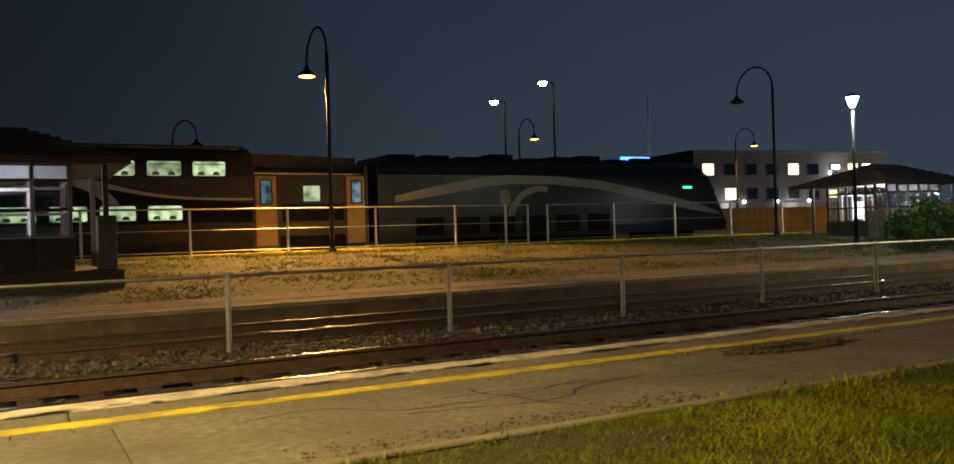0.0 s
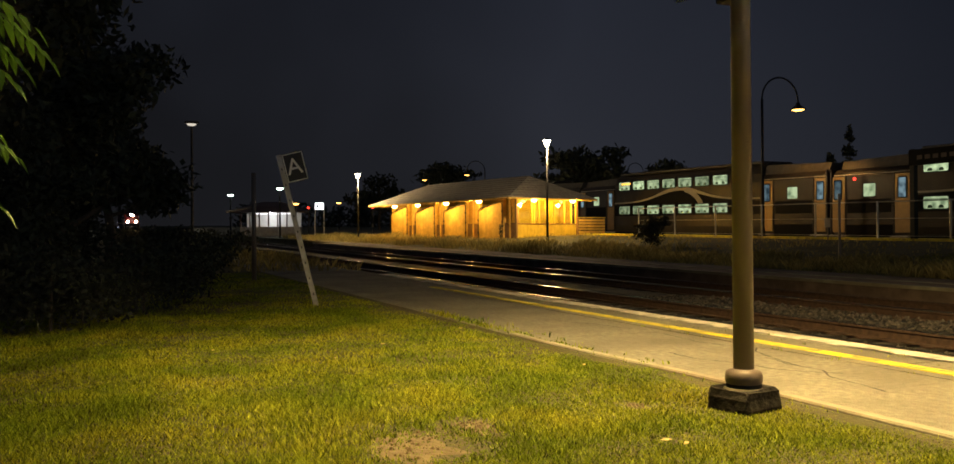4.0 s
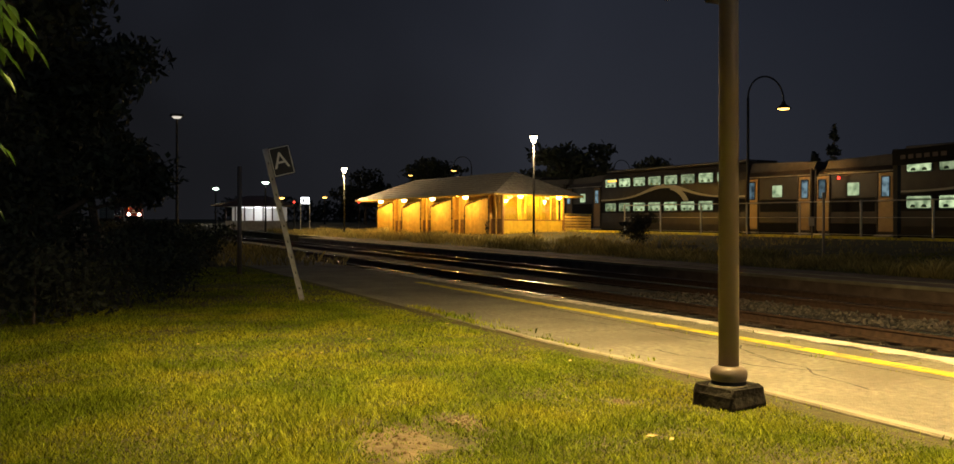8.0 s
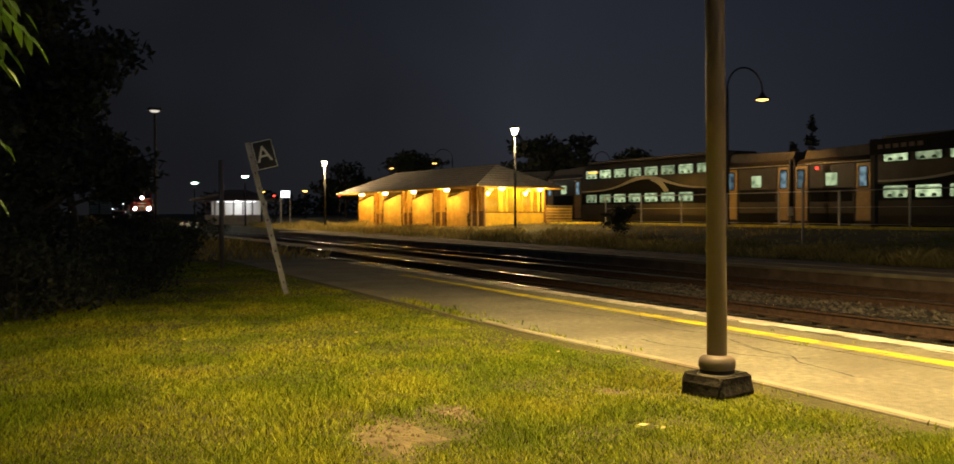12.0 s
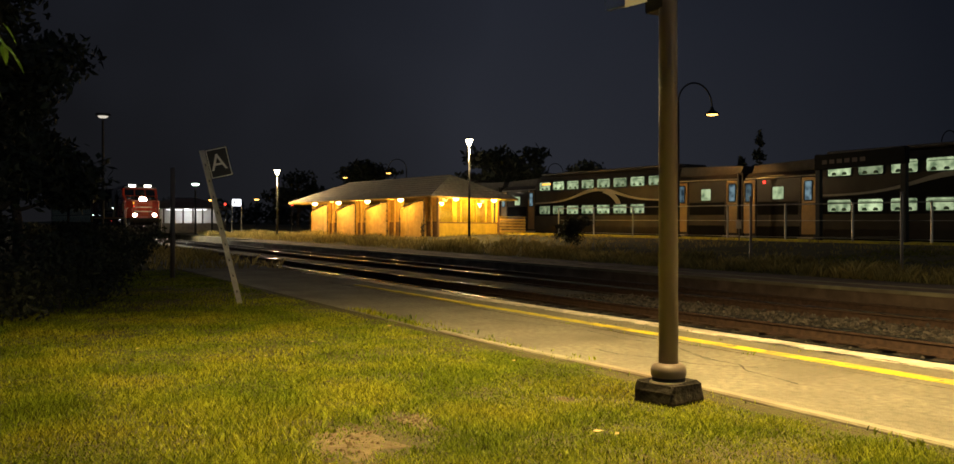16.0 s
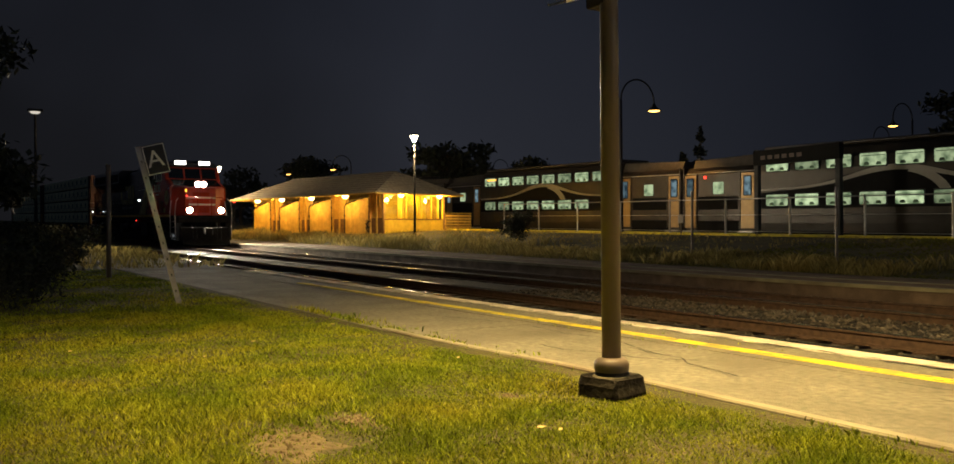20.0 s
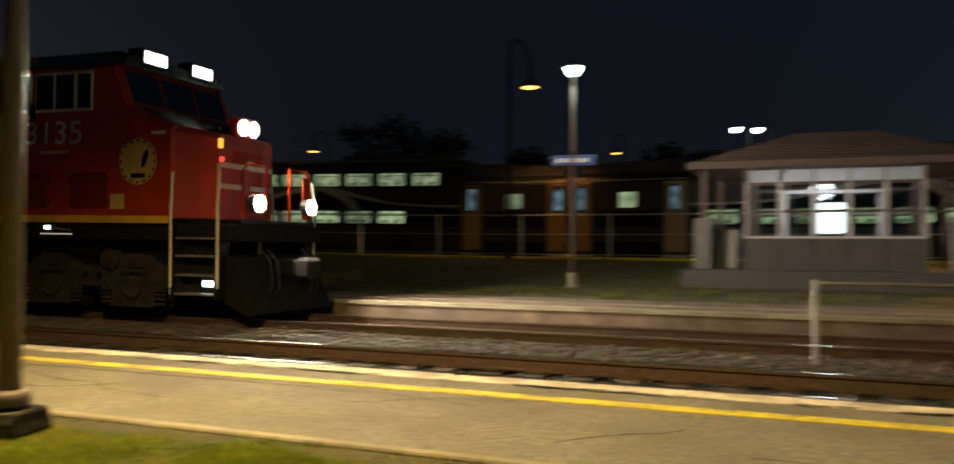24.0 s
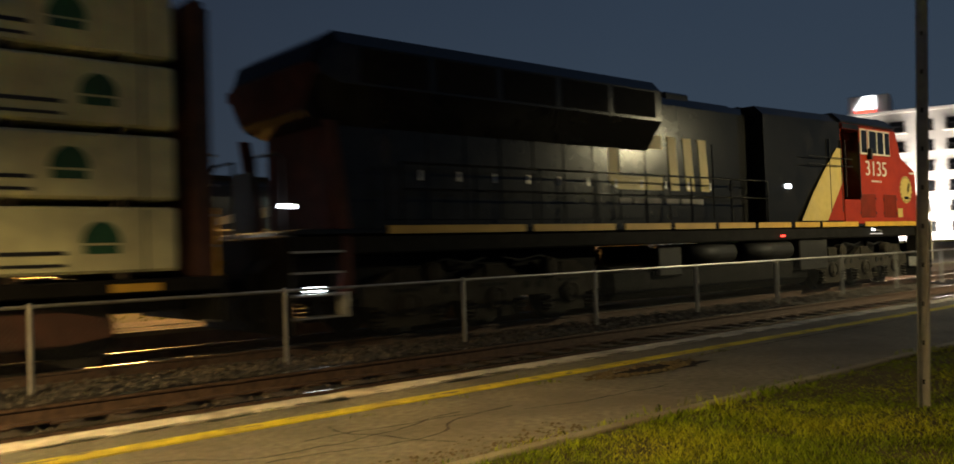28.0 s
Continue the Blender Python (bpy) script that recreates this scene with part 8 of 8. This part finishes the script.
# ---- grass ----
def field_noise(x, y, scale, seed):
    """Smooth random values between 0 and 1 over the plan, for whole arrays at once."""
    g = np.random.default_rng(seed).random((64, 64))
    u, v = x * scale, y * scale
    i, j = np.floor(u).astype(int), np.floor(v).astype(int)
    fu, fv = u - i, v - j
    fu, fv = fu * fu * (3 - 2 * fu), fv * fv * (3 - 2 * fv)
    at = lambda p, q: g[p % 64, q % 64]
    return (at(i, j) * (1 - fu) + at(i + 1, j) * fu) * (1 - fv) + (at(i, j + 1) * (1 - fu) + at(i + 1, j + 1) * fu) * fv


BARE = ((-4.42, 1.42, 0.36, 0.24), (-4.70, 1.92, 0.20, 0.10), (-4.85, 3.05, 0.10, 0.06))


def bareness(x, y):
    """Below 0 on the worn earth patches of the lawn, rising with the distance from them."""
    w = 0.9 * (field_noise(x, y, 4.5, 2) - 0.5) + 0.8 * (field_noise(x, y, 13.0, 5) - 0.5)
    return np.min([np.hypot((x - cx) / rx, (y - cy) / ry) for cx, cy, rx, ry in BARE], axis=0) - 1 + w


def triangles(name, pts, material):
    """One object out of loose triangles, given as an array (n, 3, 3)."""
    n = len(pts)
    me = bpy.data.meshes.new(name)
    me.vertices.add(3 * n)
    me.vertices.foreach_set("co", pts.astype(np.float32).ravel())
    me.loops.add(3 * n)
    me.loops.foreach_set("vertex_index", np.arange(3 * n, dtype=np.int32))
    me.polygons.add(n)
    me.polygons.foreach_set("loop_start", np.arange(0, 3 * n, 3, dtype=np.int32))
    me.update(calc_edges=True)
    me.materials.append(material)
    return new(name, me)


def lawn_grass():
    rng = np.random.default_rng(21)
    bends, rises, kerbs = np.vectorize(bend), np.vectorize(rise), np.vectorize(kerb_shift)
    sets = []
    bands = ((290000, -7.1, -1.7, -1.3, 4.05), (155000, -13.1, -6.5, -2.3, 4.06), (62000, -24.0, -12.5, -1.3, 4.05), (118000, 0.6, 6.6, 0.8, 4.30), (62000, 6.0, 14.1, 0.3, 4.3), (40000, 13.5, 30.0, -2.0, 4.25), (70000, -2.3, 1.2, 1.2, 4.05), (110000, -2.6, 1.6, -4.0, 1.8), (190000, -10.0, 14.0, -5.5, 1.5), (30000, -24.0, 30.0, -7.5, 0.5))
    for n, x0, x1, y0, y1 in bands:
        x, y = rng.uniform(x0, x1, n), rng.uniform(y0, y1, n)
        far = np.hypot(x, y)
        ragged = 0.10 + 0.35 * field_noise(x, 0 * x, 1.7, 4)
        bare = bareness(x, y)
        thin = field_noise(x, y, 1.6, 6) * 0.6 + field_noise(x, y, 5.0, 7) * 0.4
        keep = ~((x > 0.9) & (y1 - y < ragged) & (rng.random(n) < 0.85))
        keep &= ~((bare < 0) & (rng.random(n) < 0.66)) & ~((bare < 0.6) & (rng.random(n) < 0.42)) & (rng.random(n) < 0.10 + 1.40 * thin)
        keep &= rng.random(n) < np.clip(np.min([x - x0, x1 - x, y - y0], axis=0) / 0.6, 0.0, 1.0)
        short = np.clip((y1 - y) / 0.25, 0.5, 1.0)
        tall = short * (0.011 + 0.028 * field_noise(x, y, 1.1, 8) * field_noise(x, y, 3.0, 9) * 2) * rng.uniform(0.5, 1.5, n) * np.where(bare < 0.4, 0.6, 1.0)
        x, y, far, tall = x[keep], y[keep] + bends(x[keep]) + kerbs(x[keep]) * np.clip((y[keep] - 2.5) / 1.5, 0, 1), far[keep], tall[keep]
        n = len(x)
        a = rng.uniform(0, 2 * math.pi, n)
        w = rng.uniform(0.0016, 0.0032, n) * (1.0 + 0.10 * far)
        lx, ly = rng.normal(0, 0.6, (2, n)) * tall
        ca, sa = np.cos(a) * w, np.sin(a) * w
        floor = rises(x) + 0.004
        sets.append(np.stack([np.stack([x - ca, y - sa, floor], 1), np.stack([x + ca, y + sa, floor], 1), np.stack([x + lx, y + ly, floor + tall], 1)], 1))
    ob = triangles("lawn_grass", np.concatenate(sets), M["grass"])
    tagged(ob, "short patchy yellow-green lawn grass", "grass", kind="stuff")


lawn_grass()


def bare_patches():
    for cx, cy, rx, ry in BARE:
        bm = bmesh.new()
        n = 36
        rings = []
        for f, h in ((1.0, 0.003), (0.8, 0.007), (0.5, 0.010), (0.2, 0.009)):
            ring = []
            for k in range(n):
                a = 2 * math.pi * k / n
                q = f * (1 + 0.8 * noise.noise((math.cos(a) * 2.2 + cx, math.sin(a) * 2.2 + cy, 0.0)) + 0.3 * noise.noise((math.cos(a) * 7 + cx, math.sin(a) * 7 + cy, 3.0)))
                ring.append(bm.verts.new((cx + rx * q * math.cos(a), cy + ry * q * math.sin(a), h + 0.004 * noise.noise((k * 0.9, f * 5, cx)))))
            rings.append(ring)
        for p, q in zip(rings, rings[1:]):
            for k in range(n):
                bm.faces.new((p[k], p[(k + 1) % n], q[(k + 1) % n], q[k]))
        bm.faces.new(rings[-1])
        bmesh.ops.recalc_face_normals(bm, faces=bm.faces)
        tagged(part("bare_patch", bm, M["bare"]), "worn patch of bare earth in the lawn", "bare earth", kind="structure")
    rng = np.random.default_rng(8)
    verts, faces = [], []
    for k in range(160):
        cx, cy, rx, ry = BARE[k % len(BARE)]
        x, y = rng.normal(cx, 0.5 * rx), rng.normal(cy, 0.5 * ry)
        s = rng.uniform(0.005, 0.020)
        i = len(verts)
        verts += [(x + s * rng.uniform(0.6, 1.4) * math.cos(q), y + s * rng.uniform(0.6, 1.4) * math.sin(q), 0.010) for q in (0, 1.5, 3.0, 4.6)] + [(x, y, 0.012 + s * 0.6)]
        faces += [(i, i + 1, i + 4), (i + 1, i + 2, i + 4), (i + 2, i + 3, i + 4), (i + 3, i, i + 4)]
    tagged(soup("earth_clods", verts, faces, M["bare"]), "small clods of dry earth", "earth", kind="stuff")
    # fallen leaves and litter on the lawn
    for k in range(26):
        x, y = rng.uniform(-11, -2.5), rng.uniform(0.6, 3.9)
        s = rng.uniform(0.018, 0.034)
        bm = bmesh.new()
        a = rng.uniform(0, 6.3)
        pts = [(0, 0, 0.030), (s, 0.4 * s, 0.036), (2.2 * s, 0, 0.030), (s, -0.4 * s, 0.028)]
        vs = [bm.verts.new((x + p[0] * math.cos(a) - p[1] * math.sin(a), y + p[0] * math.sin(a) + p[1] * math.cos(a), p[2] + 0.006)) for p in pts]
        bm.faces.new((vs[0], vs[1], vs[2], vs[3]))
        tagged(part("fallen_leaf", bm, M["lococream"] if k % 3 else M["tie"]), "small dry fallen leaf on the lawn", "leaf", "fallen leaves")


bare_patches()


def tufts(name, count, area, tall, width, seed, material, label, lean=0.35, gaps=0.25):
    """Tall weeds or dry grass standing over an area (x0, x1, y0, y1)."""
    rng = np.random.default_rng(seed)
    verts, faces = [], []
    x0, x1, y0, y1 = area
    while len(faces) < count * 2:
        x, y = rng.uniform(x0, x1), rng.uniform(y0, y1)
        clump = noise.noise((x * 0.45, y * 0.6, seed)) + 0.5 * noise.noise((x * 1.7, y * 1.9, seed + 3)) + 0.35
        if rng.random() > clump + gaps:
            continue
        y += bend(x)
        h = tall * rng.uniform(0.35, 1.0) * (0.55 + 0.6 * max(0, clump))
        g = ground_z(x, y)
        if 4.25 < y - bend(x) < EDGE_NEAR or EDGE_FAR < y - bend(x) < 17.3:
            g = rise(x)
        for s in range(3):
            a = rng.uniform(0, 6.3)
            lx, ly = rng.normal(0, lean, 2) * h
            ca, sa = math.cos(a) * width, math.sin(a) * width
            ox, oy = rng.normal(0, 0.03, 2)
            i = len(verts)
            verts += [(x + ox - ca, y + oy - sa, g - 0.02), (x + ox + ca, y + oy + sa, g - 0.02), (x + ox + lx * 0.4 + ca, y + oy + ly * 0.4 + sa, g + h * 0.6), (x + ox + lx, y + oy + ly, g + h)]
            faces += [(i, i + 1, i + 2), (i, i + 2, i + 3)]
    ob = soup(name, verts, faces, material)
    return tagged(ob, label, "grass", kind="stuff")


tufts("tall_weeds", 15000, (-80, -30, 17.2, 22.5), 0.55, 0.0055, 5, M["weeds"], "tall dry yellow weeds in front of the shed", 0.26, -0.08)
tufts("bank_weeds", 9000, (-31, -12, 17.2, 20.6), 0.42, 0.006, 15, M["weeds"], "dark uneven weeds along the far platform")
tufts("bank_grass", 42000, (-20, 34, 17.4, 31.0), 0.10, 0.014, 6, M["bankgrass"], "mown grass bank beside the commuter platform", 0.9)
tufts("bank_grass_left", 5000, (-62, -18, 19.5, 31.0), 0.20, 0.010, 7, M["weeds"], "uneven grass bank before the parked coaches")
tufts("platform_end_weeds", 4500, (-60, -24, 3.2, 7.2), 0.38, 0.012, 9, M["weeds"], "weeds over the far end of the platform")
tufts("joint_weeds", 160, (-9, 8, 5.70, 5.78), 0.045, 0.004, 16, M["grass"], "tiny weeds in the platform joint")
tufts("line_weeds", 90, (-9, 8, 6.08, 6.46), 0.04, 0.004, 17, M["grass"], "tiny weeds beside the yellow line")
tufts("edge_weeds", 4600, (-12, 9, 3.96, 4.27), 0.075, 0.005, 10, M["grass"], "small weeds along the lawn kerb")
tufts("fence_weeds", 500, (-2, 26, FENCE_Y - 0.5, FENCE_Y + 0.5), 0.22, 0.006, 11, M["weeds"], "sparse weeds in the ballast below the fence").location.z = 0.12


# ---- trees and hedges ----
def leaf_cloud(rng, blobs, count, leaf, verts, faces, long=1.6):
    """Leaves scattered through a set of (x, y, z, rx, ry, rz) blobs, thinning towards their rims."""
    wts = np.array([b[3] * b[4] * b[5] for b in blobs]) ** 0.7
    pick = rng.choice(len(blobs), count, p=wts / wts.sum())
    for k in pick:
        cx, cy, cz, rx, ry, rz = blobs[k]
        d = rng.normal(0, 1, 3)
        d /= np.linalg.norm(d)
        r = rng.random() ** 0.45 * rng.uniform(0.75, 1.12)
        x, y, z = cx + rx * d[0] * r, cy + ry * d[1] * r, cz + rz * d[2] * r
        if z < 0.02:
            continue
        u = rng.normal(0, 1, 3)
        u /= np.linalg.norm(u)
        v = np.cross(u, rng.normal(0, 1, 3))
        v /= np.linalg.norm(v) + 1e-9
        s = leaf * rng.uniform(0.6, 1.3)
        p = np.array([x, y, z])
        i = len(verts)
        verts += [tuple(p - u * s * long * 0.5), tuple(p + v * s * 0.35), tuple(p + u * s * long * 0.5), tuple(p - v * s * 0.35)]
        faces.append((i, i + 1, i + 2, i + 3))


def tree(x, y, h, spread, label, seed, leaves=2600, leaf=0.30, z=0.0, material="leaf", crown_from=0.3, name="tree"):
    rng = np.random.default_rng(seed)
    base = thing(name, label, "tree" if name == "tree" else "bush", x, y, max(z, rise(x)))
    bm = bmesh.new()
    r = 0.03 * h
    pts = [(0, 0, -0.15)] + [(rng.normal(0, 0.02 * h), rng.normal(0, 0.02 * h), h * f) for f in (0.2, 0.4, 0.6, 0.8)]
    for k, (a, b) in enumerate(zip(pts, pts[1:])):
        tube(bm, a, b, r * (1 - 0.2 * k), r * (0.8 - 0.2 * k) + 0.01, 8)
    part("trunk", bm, M["bark"], base)
    blobs = []
    for k in range(7):
        a = rng.uniform(0, 6.3)
        f = rng.uniform(crown_from, 0.72)
        ln = spread * rng.uniform(0.45, 0.9)
        s = (0, 0, h * f)
        e = (ln * math.cos(a), ln * math.sin(a), h * min(0.95, f + rng.uniform(0.08, 0.25)))
        bm = bmesh.new()
        tube(bm, s, e, r * 0.4, r * 0.12, 6)
        part("limb", bm, M["bark"], base)
        blobs.append((*e, spread * rng.uniform(0.3, 0.5), spread * rng.uniform(0.3, 0.5), h * rng.uniform(0.08, 0.16)))
    if name == "bush":
        blobs += [(0, 0, h * 0.3, spread * 0.75, spread * 0.75, h * 0.32), (0, 0, h * 0.55, spread * 0.6, spread * 0.6, h * 0.3)]
    blobs.append((0, 0, h * 0.82, spread * 0.5, spread * 0.5, h * 0.18))
    blobs.append((0, 0, h * 0.55, spread * 0.7, spread * 0.7, h * 0.2))
    verts, faces = [], []
    leaf_cloud(rng, blobs, leaves, leaf, verts, faces)
    ob = soup("crown", verts, faces, M[material])
    ob.parent = base
    tagged(ob, kind="stuff")
    return base


def hedge(name, line, width, height, label, seed, leaves, leaf, material="leaf"):
    """A dense hedge of leaves along a line of (x, y) points, with stems inside."""
    rng = np.random.default_rng(seed)
    x0, y0 = line[0]
    base = thing(name, label, "hedge", x0, y0, rise(x0))
    blobs = []
    for (ax, ay), (bx, by) in zip(line, line[1:]):
        n = max(2, int(math.hypot(bx - ax, by - ay) / (width * 0.6)))
        for k in range(n):
            f = (k + rng.uniform(0, 1)) / n
            x, y = ax + (bx - ax) * f - x0 + rng.normal(0, width * 0.15), ay + (by - ay) * f - y0 + rng.normal(0, width * 0.15)
            hh = height * rng.uniform(0.7, 1.15)
            up = rise(x0 + x) - rise(x0)
            bm = bmesh.new()
            tube(bm, (x, y, up - 0.1), (x + rng.normal(0, 0.1), y + rng.normal(0, 0.1), up + hh * 0.8), 0.025, 0.008, 6)
            part("stem", bm, M["bark"], base)
            blobs.append((x, y, up + hh * 0.45, width * 0.55, width * 0.55, hh * 0.5))
            blobs.append((x + rng.normal(0, width * 0.3), y + rng.normal(0, width * 0.3), up + hh * 0.8, width * 0.3, width * 0.3, hh * 0.22))
    verts, faces = [], []
    leaf_cloud(rng, blobs, leaves, leaf, verts, faces)
    ob = soup("foliage", verts, faces, M[material])
    ob.parent = base
    tagged(ob, kind="stuff")
    return base


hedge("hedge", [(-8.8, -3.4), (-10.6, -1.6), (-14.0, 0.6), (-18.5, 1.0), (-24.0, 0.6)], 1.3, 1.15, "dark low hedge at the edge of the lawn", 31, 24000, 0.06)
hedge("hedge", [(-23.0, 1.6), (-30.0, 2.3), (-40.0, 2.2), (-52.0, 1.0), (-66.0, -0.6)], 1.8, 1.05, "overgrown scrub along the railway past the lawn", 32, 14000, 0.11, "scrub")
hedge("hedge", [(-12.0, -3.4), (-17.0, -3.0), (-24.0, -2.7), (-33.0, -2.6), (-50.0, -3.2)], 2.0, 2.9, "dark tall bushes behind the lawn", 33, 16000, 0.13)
DARK = "dark leafy tree at the edge of the lawn"
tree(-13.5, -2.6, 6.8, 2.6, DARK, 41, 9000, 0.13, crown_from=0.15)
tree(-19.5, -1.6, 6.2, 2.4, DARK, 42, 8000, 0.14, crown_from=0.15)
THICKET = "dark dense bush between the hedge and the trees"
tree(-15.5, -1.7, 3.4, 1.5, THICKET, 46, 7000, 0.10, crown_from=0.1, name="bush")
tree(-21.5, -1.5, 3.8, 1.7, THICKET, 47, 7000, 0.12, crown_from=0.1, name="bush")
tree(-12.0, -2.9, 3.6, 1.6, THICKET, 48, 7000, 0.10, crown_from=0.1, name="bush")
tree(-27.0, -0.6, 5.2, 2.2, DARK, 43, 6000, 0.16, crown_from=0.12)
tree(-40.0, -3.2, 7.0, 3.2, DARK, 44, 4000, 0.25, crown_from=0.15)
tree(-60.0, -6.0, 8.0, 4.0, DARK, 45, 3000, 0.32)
hedge("treeline", [(-95.0, -60.0), (-150.0, -28.0), (-185.0, -14.0), (-240.0, -20.0)], 7.0, 6.0, "dark distant tree line along the railway", 34, 7000, 0.7)
hedge("treeline", [(-210.0, 22.0), (-190.0, 40.0), (-150.0, 62.0), (-110.0, 90.0), (-60.0, 105.0)], 7.0, 5.5, "dark distant tree line beyond the yard", 35, 7000, 0.8)
FAR = "dark distant tree behind the parked train"
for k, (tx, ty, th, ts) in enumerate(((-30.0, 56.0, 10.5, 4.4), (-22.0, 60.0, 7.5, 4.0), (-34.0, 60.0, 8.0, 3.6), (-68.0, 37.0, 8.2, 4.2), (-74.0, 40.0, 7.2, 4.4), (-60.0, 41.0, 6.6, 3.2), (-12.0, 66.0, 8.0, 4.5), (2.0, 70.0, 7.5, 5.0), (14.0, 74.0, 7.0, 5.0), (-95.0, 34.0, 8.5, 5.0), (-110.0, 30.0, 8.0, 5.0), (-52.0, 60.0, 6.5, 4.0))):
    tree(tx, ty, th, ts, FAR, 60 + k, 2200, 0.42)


def conifer(x, y, h, seed):
    rng = np.random.default_rng(seed)
    base = thing("conifer", "dark narrow conifer behind the parked train", "tree", x, y, 0.3)
    bm = bmesh.new()
    tube(bm, (0, 0, -0.1), (0, 0, h), 0.12, 0.02, 8)
    part("trunk", bm, M["bark"], base)
    blobs = [(0, 0, h * f, 0.22 + 1.5 * (1 - f), 0.22 + 1.5 * (1 - f), h * 0.06) for f in (0.2, 0.32, 0.44, 0.56, 0.68, 0.8, 0.92, 0.98)]
    verts, faces = [], []
    leaf_cloud(rng, blobs, 1800, 0.22, verts, faces)
    ob = soup("crown", verts, faces, M["leaf"])
    ob.parent = base
    tagged(ob, kind="stuff")


conifer(-43.4, 43.5, 7.6, 81)
conifer(-44.8, 43.2, 6.0, 82)
# first tree takes the hedge green, second the darker leaf colour
tree(43.5, 21.2, 5.2, 2.3, "leafy tree beside the platform", 90, 4500, 0.17, z=0.1, material="hedgeleaf", crown_from=0.1)
tree(47.5, 24.5, 4.6, 2.2, "leafy tree beside the platform", 91, 3000, 0.2, z=0.1, crown_from=0.1)
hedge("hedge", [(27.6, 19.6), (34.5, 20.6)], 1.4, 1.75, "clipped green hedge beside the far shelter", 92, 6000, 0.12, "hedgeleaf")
tree(-33.7, 22.0, 1.45, 0.85, "small wispy bush in front of the pipe fence", 93, 2400, 0.08, z=0.55, crown_from=0.1, name="bush")
tree(-47.0, 20.2, 1.1, 0.2, "small sapling before the yellow shed", 94, 220, 0.05, z=0.7, crown_from=0.1, name="bush")


def sumac_bush():
    """A sumac whose long pinnate leaves hang out over the lawn, bright under the lamp."""
    rng = np.random.default_rng(77)
    base = thing("sumac_bush", "bright green sumac bush with long pinnate leaves", "bush", -2.42, -0.63)
    for k, (dx, dy, top) in enumerate(((0.0, 0.0, 2.15), (-0.22, -0.12, 2.35), (0.10, -0.30, 1.9))):
        bm = bmesh.new()
        bent(bm, [(dx, dy, -0.1), (dx + 0.02, dy + 0.03, 0.7), (dx - 0.03, dy + 0.10, 1.3), (dx, dy + 0.16, top)], 0.018, 8)
        part("stem", bm, M["bark"], base)
    fronds = [(1.29 + 0.024 * k, rng.uniform(55, 125) if k % 5 else rng.uniform(150, 330), rng.uniform(0.30, 0.43)) for k in range(36)]
    for z0, deg, ln in fronds:
        if 1.34 < z0 < 1.42:
            continue
        a = radians(deg)
        o = Vector((rng.normal(0, 0.05), 0.06 + 0.10 * (z0 - 1.0) + rng.normal(0, 0.05), z0))
        verts, faces = [], []
        n = 13
        for j in range(n):
            f = (j + 1) / n
            p = o + Vector((math.cos(a) * ln * f, math.sin(a) * ln * f, 0.10 * f - 0.24 * f * f))
            t = Vector((math.cos(a), math.sin(a), 0.10 - 0.48 * f)).normalized()
            sdir = t.cross(Vector((0, 0, 1))).normalized()
            for s in (-1, 1) if j < n - 1 else (0,):
                d = (sdir * s * 0.85 + t * (0.60 if s else 1.0) + Vector((0, 0, -0.55))).normalized()
                q = 0.085 * math.sin(math.pi * (0.22 + 0.6 * f)) * rng.uniform(0.85, 1.15)
                w = d.cross(Vector((0, 0, 1))).normalized() * 0.0105
                droop = Vector((0, 0, -0.02))
                i = len(verts)
                pts = [p, p + d * q * 0.35 + w, p + d * q * 0.7 + w * 0.7 + droop * 0.4, p + d * q + droop, p + d * q * 0.7 - w * 0.7 + droop * 0.4, p + d * q * 0.35 - w, p + d * q * 0.5 + Vector((0, 0, -0.006))]
                verts += [tuple(v) for v in pts]
                faces += [(i + m, i + (m + 1) % 6, i + 6) for m in range(6)]
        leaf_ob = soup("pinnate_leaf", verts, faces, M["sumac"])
        leaf_ob.parent = base


sumac_bush()
motions()
